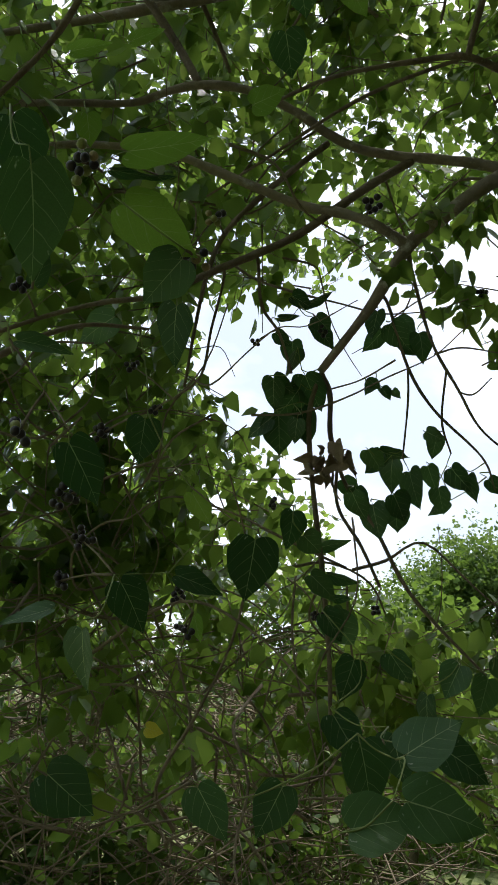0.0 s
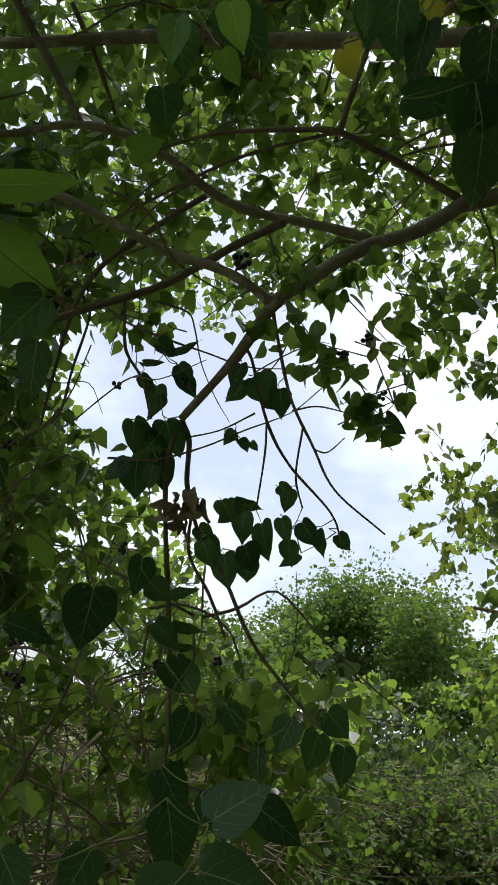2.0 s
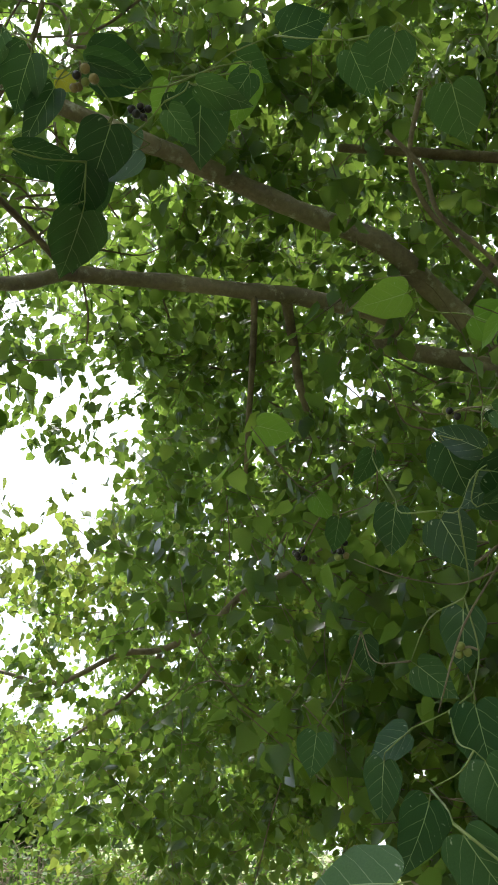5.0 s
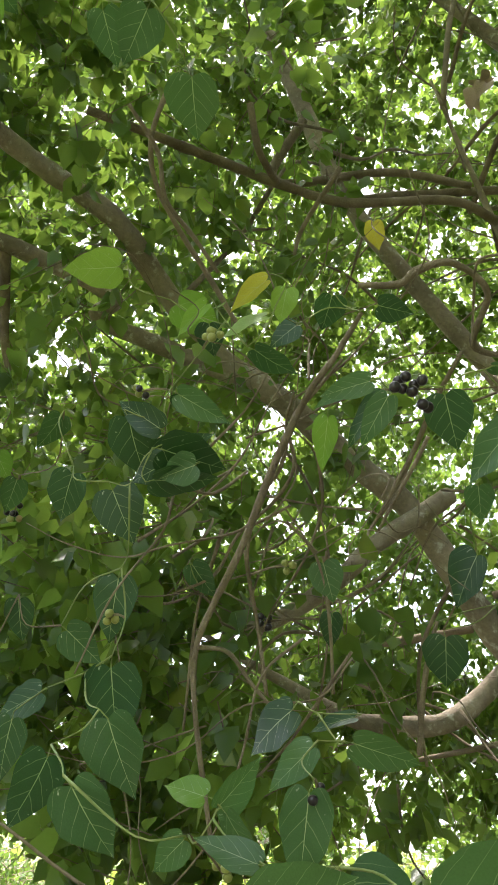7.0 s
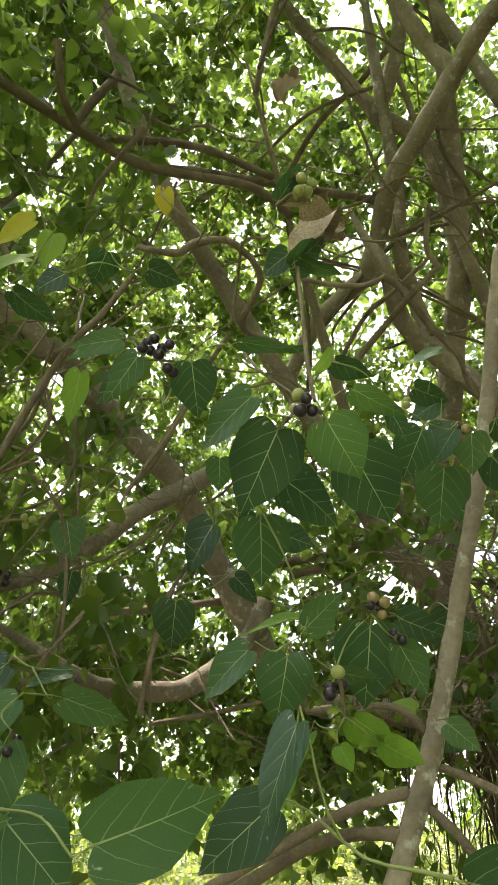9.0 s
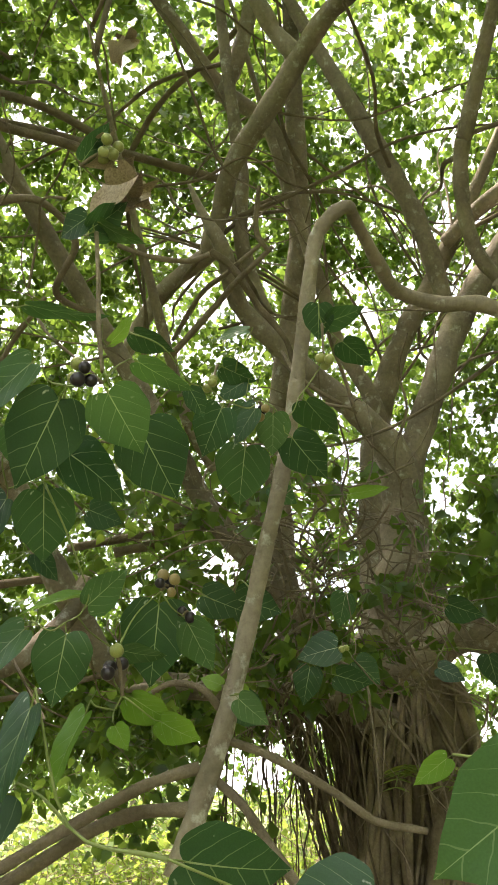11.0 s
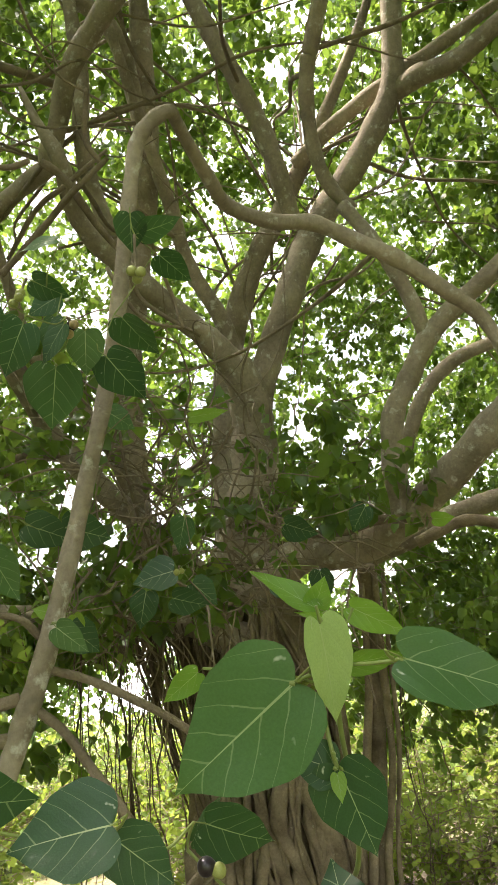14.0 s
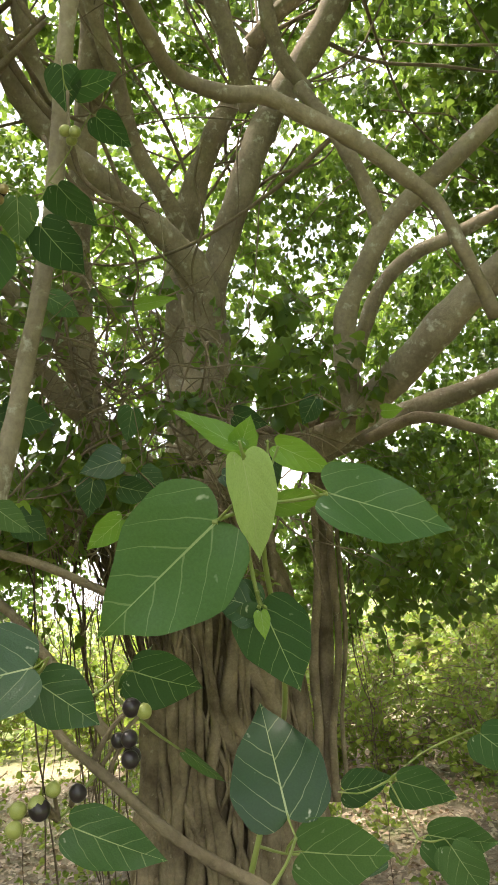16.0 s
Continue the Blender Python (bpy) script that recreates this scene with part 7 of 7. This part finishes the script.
figs((-0.263, 1.547, 2.145), 5, 0.0138, 1)

# ---- withered leaves caught in the twigs ----


def withered(place, width, count, seed, material):
    """A bundle of curled dry leaves."""
    rng = np.random.RandomState(seed)
    top = tagged(new("withered_leaf_bundle"), "bundle of curled dry brown leaves caught in the twigs", "dead leaves")
    top.matrix_basis = Matrix.Translation(place)
    for i in range(count):
        me = blade_mesh("withered_leaf", material, fold=rng.uniform(0.5, 1.1), curl=rng.uniform(0.3, 0.7), wide=rng.uniform(0.7, 1.0), wave=0.05, seed=40 + i)
        ob = new("withered_leaf", me)
        ob.parent = top
        ob.matrix_basis = Matrix.Translation(rng.normal(size=3) * width * 0.2 + np.array((0, 0, 0.2 * width))) @ Euler((rng.uniform(-2.6, -0.4), rng.uniform(-1.2, 1.2), rng.uniform(0, 6.3))).to_matrix().to_4x4() @ Matrix.Scale(width * (rng.uniform(0.5, 0.85) if count < 8 else rng.uniform(0.32, 0.55)), 4)
    return top


def tangle(x, y, z, rx, ry, rz, count, length, radius, seed):
    """Thin bare twigs that wander through one part of the crown."""
    rng = np.random.RandomState(seed)
    for i in range(count):
        p = np.array((x, y, z)) + rng.uniform(-1, 1, 3) * (rx, ry, rz)
        way = rng.normal(size=3) * (1, 1, 0.8)
        way /= np.linalg.norm(way)
        pts = []
        r = radius * rng.uniform(0.5, 1.4)
        for k in range(6):
            pts.append((*p, r * (1 - 0.13 * k)))
            way = way + rng.normal(size=3) * 0.35
            way[2] -= 0.08
            way /= np.linalg.norm(way)
            p = p + way * length / 5
        limb(tree, "twig", pts, BARK_TWIG, sides=5, steps=4, rough=0.1)


def fern(place, seed):
    """A small plant with feathery leaves growing out of the trunk."""
    rng = np.random.RandomState(seed)
    top = tagged(new("fern"), "small pale green plant with feathery leaves on the trunk", "fern")
    top.matrix_basis = Matrix.Translation(place)
    for i in range(4):
        a = radians(150 + 35 * i + 10 * rng.normal())
        out = np.array((math.cos(a), math.sin(a), 0))
        line = [np.array((0, 0, 0)) + out * 0.24 * s + np.array((0, 0, 0.16 * s - 0.20 * s * s)) for s in np.linspace(0, 1, 9)]
        v, f = tube_arrays([(*q, 0.002) for q in line], 5, 2, 0.0, i)
        stem = new("frond", mesh_of("frond", v, f, STEM_GREEN))
        stem.parent = top
        side = np.cross(out, (0, 0, 1))
        base = np.array([q for q in line[1:] for k in (0, 1)])
        axis = np.array([side * k + out * 0.3 + np.array((0, 0, -0.15)) for q in line[1:] for k in (1, -1)])
        up = np.tile((0.0, 0.0, 1.0), (len(base), 1))
        leaflets = new("leaflet", leaf_cloud("leaflet", base, axis, up, np.repeat(np.linspace(0.10, 0.06, 8), 2), LEAF_BUSH, wide=0.55))
        leaflets.parent = top
        tagged(leaflets, kind="stuff")


def offshoots(count, seed):
    """Side branches that leave the limbs and run out into the crown."""
    rng = np.random.RandomState(seed)
    bases = []
    for ob in tree.children:
        if ob.name.split(".")[0] == "limb":
            co = np.empty(len(ob.data.vertices) * 3)
            ob.data.vertices.foreach_get("co", co)
            bases.append(co.reshape(-1, 14, 3).mean(1) if len(co) % 42 == 0 else co.reshape(-1, 3)[::20])
    bases = np.concatenate(bases)
    eye = np.array((0.1, -0.1, 1.53))
    bases = bases[(np.linalg.norm(bases - eye, axis=1) > 2.6) & (bases[:, 2] > 3.1)]
    for i in range(count):
        p = bases[rng.randint(len(bases))]
        away = (p - eye) / np.linalg.norm(p - eye)
        way = away * 0.7 + rng.normal(size=3) * 0.55 + np.array((0, 0, 0.25))
        way /= np.linalg.norm(way)
        r = rng.uniform(0.005, 0.013)
        pts = []
        for k in range(7):
            pts.append((*p, r * (1 - 0.14 * k)))
            way = way + rng.normal(size=3) * 0.22
            way /= np.linalg.norm(way)
            p = p + way * rng.uniform(0.28, 0.5)
        limb(tree, "branch", pts, BARK_TWIG, sides=7, steps=4, rough=0.08)


offshoots(80, 6)
withered((0.170, 1.550, 1.951), 0.096, 18, 0, DRY_PALE)
withered((1.043, -0.124, 2.325), 0.111, 5, 1, DRY_PALE)
withered((1.795, -0.024, 3.538), 0.100, 5, 2, DRY_PALE)
withered((1.019, -0.089, 2.381), 0.049, 5, 3, DRY_PALE)
tangle(1.75, 0.68, 2.20, 0.25, 0.25, 0.49, 26, 0.55, 0.0028, 0)
tangle(2.78, 0.38, 2.36, 0.50, 0.50, 0.52, 30, 0.80, 0.0050, 1)
tangle(2.74, -0.65, 2.39, 0.35, 0.35, 0.40, 34, 0.60, 0.0035, 2)
tangle(3.16, -0.63, 1.96, 0.35, 0.35, 0.27, 16, 0.60, 0.0040, 3)
tangle(2.26, 0.31, 3.90, 0.79, 0.79, 0.61, 26, 1.00, 0.0060, 4)
tangle(-0.29, 1.61, 2.46, 0.34, 0.34, 0.49, 36, 0.50, 0.0030, 5)
tangle(-0.13, 2.08, 1.51, 0.43, 0.43, 0.39, 95, 0.80, 0.0035, 6)
tangle(-0.38, 1.83, 1.74, 0.22, 0.22, 0.28, 24, 0.50, 0.0030, 7)
tangle(2.68, -0.78, 2.16, 0.35, 0.35, 0.38, 90, 0.60, 0.0040, 8)
tangle(2.80, -1.05, 2.05, 0.30, 0.40, 0.30, 50, 0.50, 0.0035, 13)
tangle(1.38, 0.49, 2.16, 0.18, 0.18, 0.33, 20, 0.60, 0.0030, 9)
tangle(2.20, 1.77, 2.74, 0.50, 0.50, 1.11, 34, 0.80, 0.0040, 10)
tangle(3.53, -2.01, 3.43, 0.64, 0.64, 1.24, 22, 1.00, 0.0060, 11)
tangle(0.51, 1.61, 3.25, 0.54, 0.54, 0.35, 22, 0.70, 0.0040, 12)
fern((3.181, -1.102, 1.562), 2)

# ---- ground ----


def ground_material():
    m, nt, bsdf, out = nodes_of("ground_litter")
    big = noise_node(nt, 0.5, 4)
    fine = noise_node(nt, 26.0, 6, rough=0.7)
    c = ramp_node(nt, fine.outputs[0], [(0.25, (0.10, 0.072, 0.048)), (0.5, (0.22, 0.17, 0.12)), (0.75, (0.36, 0.295, 0.22))]).outputs[0]
    green = ramp_node(nt, noise_node(nt, 9.0, 5).outputs[0], [(0.3, (0.06, 0.10, 0.02)), (0.7, (0.16, 0.20, 0.05))]).outputs[0]
    fac = math_node(nt, "MULTIPLY", math_node(nt, "SUBTRACT", big.outputs[0], 0.52, True), 5.0, True)
    # grass takes over beyond the ground that the crown has strewn with leaves
    place = nt.nodes.new("ShaderNodeTexCoord")
    away = nt.nodes.new("ShaderNodeVectorMath")
    away.operation = "DISTANCE"
    away.inputs[1].default_value = (4.0, -1.6, 0)
    nt.links.new(place.outputs["Object"], away.inputs[0])
    open_land = math_node(nt, "MULTIPLY", math_node(nt, "SUBTRACT", away.outputs["Value"], 4.0), 0.35, True)
    fac = math_node(nt, "MAXIMUM", fac, math_node(nt, "MULTIPLY", open_land, 0.92))
    nt.links.new(mix_node(nt, fac, c, green), bsdf.inputs["Base Color"])
    bsdf.inputs["Roughness"].default_value = 0.95
    bump_node(nt, bsdf, fine.outputs[0], 0.7, 0.03)
    return m


def ground_mesh():
    edges = np.concatenate([[-600, -200, -80, -40, -24], np.linspace(-16, 16, 90), [24, 40, 80, 200, 600]])
    n = len(edges)
    verts = [(x, y, 0.05 * noise.noise((0.7 * x, 0.7 * y, 0)) + 0.012 * noise.noise((5 * x, 5 * y, 3))) if abs(x) < 30 and abs(y) < 30 else (x, y, 0.0) for x in edges for y in edges]
    faces = [(i * n + j, (i + 1) * n + j, (i + 1) * n + j + 1, i * n + j + 1) for i in range(n - 1) for j in range(n - 1)]
    return mesh_of("ground", verts, faces, ground_material())


tagged(new("ground", ground_mesh()), "earth under dry fallen leaves with sparse green weeds", "ground", kind="structure")

# ---- trees and bushes farther off ----


def far_tree(x, y, height, width, leaves, size, seed, label, lean=0.0):
    rng = np.random.RandomState(seed)
    top = tagged(new("tree"), label, "tree", "trees of the wood")
    top.matrix_basis = pose(x, y, 0)
    fork = height * 0.35
    limb(top, "trunk", [(x, y, -0.1, height * 0.022), (x + lean, y, fork, height * 0.018), (x + lean * 1.5, y, height * 0.8, height * 0.006)], BARK, sides=9, steps=5)
    lumps = []
    for i in range(58):
        a, q = rng.uniform(0, 2 * math.pi), math.sqrt(rng.rand())
        h = rng.uniform(0.10, 0.97)
        wide = width * math.sin(math.pi * min(1, max(0.08, (h - 0.06) / 1.0)) ** 0.62) * rng.uniform(0.75, 1.12)
        e = np.array((x + lean + wide * q * math.cos(a), y + wide * q * math.sin(a), height * h * rng.uniform(0.9, 1.03)))
        lumps.append((e, width * rng.uniform(0.12, 0.25)))
        if i < 14:
            limb(top, "branch", [(x + lean, y, fork * rng.uniform(0.9, 1.5), height * 0.008), tuple((e + (x + lean, y, fork)) / 2) + (height * 0.005,), tuple(e) + (height * 0.002,)], BARK, sides=6, steps=4)
    per = leaves // len(lumps) // 7
    cs = []
    for e, r in lumps:
        v = rng.normal(size=(per, 3))
        v /= np.linalg.norm(v, axis=1)[:, None]
        cs.append(e + v * r * rng.uniform(0.35, 1.08, (per, 1)) * (1, 1, 0.8))
    cs = np.concatenate(cs)
    cs = cs[cs[:, 2] > 0.15]
    base, axis, up, length, s, e = sprigs(rng, cs, 7, size * 2.2, size, 0.3)
    part("crown", leaf_cloud("crown", base, axis, up, length, LEAF_FAR, plain=True), top, "", "stuff")
    return top


def bush(x, y, height, width, leaves, size, seed, material, label, twiggy=0):
    rng = np.random.RandomState(seed)
    top = tagged(new("bush"), label, "bush", "undergrowth bushes")
    top.matrix_basis = pose(x, y, 0)
    st, en, cs = [], [], []
    for i in range(max(12, leaves // 60)):
        a, q = rng.uniform(0, 2 * math.pi), math.sqrt(rng.rand())
        h = height * rng.uniform(0.35, 1.0) * (1 - 0.5 * q * q)
        foot = np.array((x + 0.25 * width * q * math.cos(a), y + 0.25 * width * q * math.sin(a), -0.03))
        tip = np.array((x + width * q * math.cos(a), y + width * q * math.sin(a), h))
        st.append(foot), en.append(tip)
        k = 9
        along = rng.uniform(0.3, 1.0, (k, 1))
        cs.append(foot + (tip - foot) * along + rng.normal(size=(k, 3)) * 0.10 * width)
    for i in range(twiggy):
        p = np.array((x, y, height * 0.45)) + rng.uniform(-1, 1, 3) * (width, width, height * 0.42)
        st.append(p), en.append(p + rng.normal(size=3) * (0.35, 0.35, 0.2))
    cs = np.concatenate(cs)
    cs = cs[cs[:, 2] > 0.06]
    base, axis, up, length, s, e = sprigs(rng, cs, max(3, leaves // len(cs)), size * 1.8, size, 0.25)
    part("stem_mass", twig_cloud("stem_mass", np.concatenate([np.array(st), s]), np.concatenate([np.array(en), e]), 0.006, BARK_TWIG), top, "tangled thin stems", "stuff")
    part("foliage", leaf_cloud("foliage", base, axis, up, length, material, plain=math.hypot(x, y) > 8), top, "", "stuff")
    return top


far_tree(4.6, 13.6, 4.3, 4.2, 80000, 0.075, 1, "round-crowned leafy tree standing in the open beyond the fig")
far_tree(1.5, 16.0, 3.9, 2.6, 26000, 0.09, 2, "broad leafy tree behind a thicket of bushes")
far_tree(7.6, 14.0, 3.3, 2.6, 26000, 0.09, 3, "low leafy tree at the edge of the wood")
far_tree(1.72, 7.3, 2.6, 0.9, 2500, 0.10, 4, "slim young tree with a dark peeling trunk")
for i, (x, y, h, w, n) in enumerate([(-3.0, 16.0, 4.6, 3.0, 6000), (-7.0, 13.0, 5.0, 3.2, 6000), (11.0, 11.0, 4.2, 3.0, 7000), (15.0, 6.0, 4.5, 3.2, 7000), (17.0, 0.5, 4.2, 3.2, 7000), (16.5, -5.0, 4.6, 3.2, 7000), (13.0, -10.5, 4.6, 3.4, 7000), (7.0, -14.5, 4.8, 3.2, 6000), (0.0, -14.0, 5.0, 3.4, 3000), (-8.0, -8.0, 5.0, 3.4, 3000), (-11.0, 1.0, 5.0, 3.4, 3000)]):
    far_tree(x, y, h, w, n, 0.15, 20 + i, "leafy tree in the wood round the clearing")

# thicket beside the fig: tangled stems with dull leaves
for i, (x, y, h, w) in enumerate([(-1.7, 5.0, 2.1, 0.95), (-0.7, 4.6, 1.9, 0.9), (0.3, 5.2, 2.0, 0.9), (-1.2, 6.6, 2.6, 1.2), (0.9, 6.4, 1.9, 0.9), (-2.6, 4.2, 2.2, 1.0)]):
    bush(x, y, h, w, 2200, 0.075, 50 + i, LEAF_FAR, "tangled thicket of brown stems and small green leaves", 420)
for i, (x, y, h, w) in enumerate([(2.3, 9.0, 1.8, 1.2), (3.9, 9.4, 2.0, 1.3), (5.4, 8.8, 1.9, 1.3), (6.9, 8.0, 1.9, 1.3), (8.2, 6.8, 1.8, 1.3)]):
    bush(x, y, h, w, 7000, 0.07, 60 + i, LEAF_FAR, "dense green bush in the undergrowth")
# yellow-green bushes beyond the trunk, part of their sunlight put into the leaf colour
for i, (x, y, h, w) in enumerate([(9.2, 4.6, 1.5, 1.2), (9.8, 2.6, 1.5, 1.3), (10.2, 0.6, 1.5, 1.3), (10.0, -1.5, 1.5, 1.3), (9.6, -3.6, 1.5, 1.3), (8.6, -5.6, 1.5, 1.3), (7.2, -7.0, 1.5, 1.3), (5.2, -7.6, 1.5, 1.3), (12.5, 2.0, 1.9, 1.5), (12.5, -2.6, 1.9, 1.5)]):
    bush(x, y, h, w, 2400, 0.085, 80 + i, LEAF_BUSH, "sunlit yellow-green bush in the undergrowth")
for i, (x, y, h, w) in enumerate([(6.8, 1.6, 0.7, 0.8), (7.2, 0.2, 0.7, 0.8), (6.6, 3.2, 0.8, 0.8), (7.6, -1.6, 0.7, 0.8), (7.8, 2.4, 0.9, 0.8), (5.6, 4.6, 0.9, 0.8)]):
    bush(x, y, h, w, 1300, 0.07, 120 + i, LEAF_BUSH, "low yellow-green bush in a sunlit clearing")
# low bushes to one side of the trunk, given the lightened leaf for sunlight
for i, (x, y, h, w) in enumerate([(7.4, -3.6, 1.1, 0.6), (6.9, -5.2, 1.2, 0.7), (4.7, -4.4, 0.6, 0.4), (5.9, -3.1, 1.0, 0.5), (6.5, -2.7, 0.9, 0.5), (5.2, -3.6, 0.8, 0.45), (6.3, -4.2, 1.1, 0.6)]):
    bush(x, y, h, w, 1100, 0.055, 100 + i, LEAF_BUSH, "low leafy shrub growing from the leaf litter")

# a belt of bushes, two deep, across the directions the camera turns through
rng = np.random.RandomState(31)
for i in range(44):
    az = radians(30 - 172 * i / 43)
    far = (11.2, 14.5)[i % 2] + rng.uniform(-0.6, 0.6)
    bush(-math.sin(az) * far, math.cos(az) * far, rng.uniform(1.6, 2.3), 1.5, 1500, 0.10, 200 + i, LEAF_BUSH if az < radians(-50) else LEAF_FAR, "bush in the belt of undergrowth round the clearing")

# ---- fallen leaves and weeds ----
rng = np.random.RandomState(77)
n = 30000
at = np.stack([rng.normal(4.9, 2.2, n), rng.normal(-1.2, 2.7, n), np.zeros(n)], 1)
at[:, 2] = [0.012 + 0.05 * noise.noise((0.7 * p[0], 0.7 * p[1], 0)) + 0.012 * noise.noise((5 * p[0], 5 * p[1], 3)) for p in at]
axis = rng.normal(size=(n, 3)) * (1, 1, 0.25)
up = rng.normal(size=(n, 3)) * 0.5 + (0, 0, 1)
LITTER = leaf_material("leaf_litter", [(0.0, (0.20, 0.135, 0.085)), (0.5, (0.38, 0.29, 0.205)), (1.0, (0.55, 0.47, 0.36))], (0.3, 0.2, 0.1), False, 0.7, 0.1, veins=False)
tagged(new("leaf_litter", leaf_cloud("leaf_litter", at, axis, up, rng.uniform(0.02, 0.05, n), LITTER, plain=True)), "dry brown fallen leaves strewn on the earth", "leaf litter", kind="stuff")
n = 6000
c = np.stack([rng.normal(5.6, 2.4, n), rng.normal(-1.0, 3.2, n), rng.uniform(0.05, 0.28, n)], 1)
c = c[lumpy(c * (1, 1, 0), 0.9, -0.05)]
base, axis, up, length, s, e = sprigs(rng, c, 6, 0.06, 0.04, 0.1)
tagged(new("weeds", leaf_cloud("weeds", base, axis, up, length, LEAF_BUSH, plain=True)), "low green weeds growing through the leaf litter", "weeds", kind="stuff")
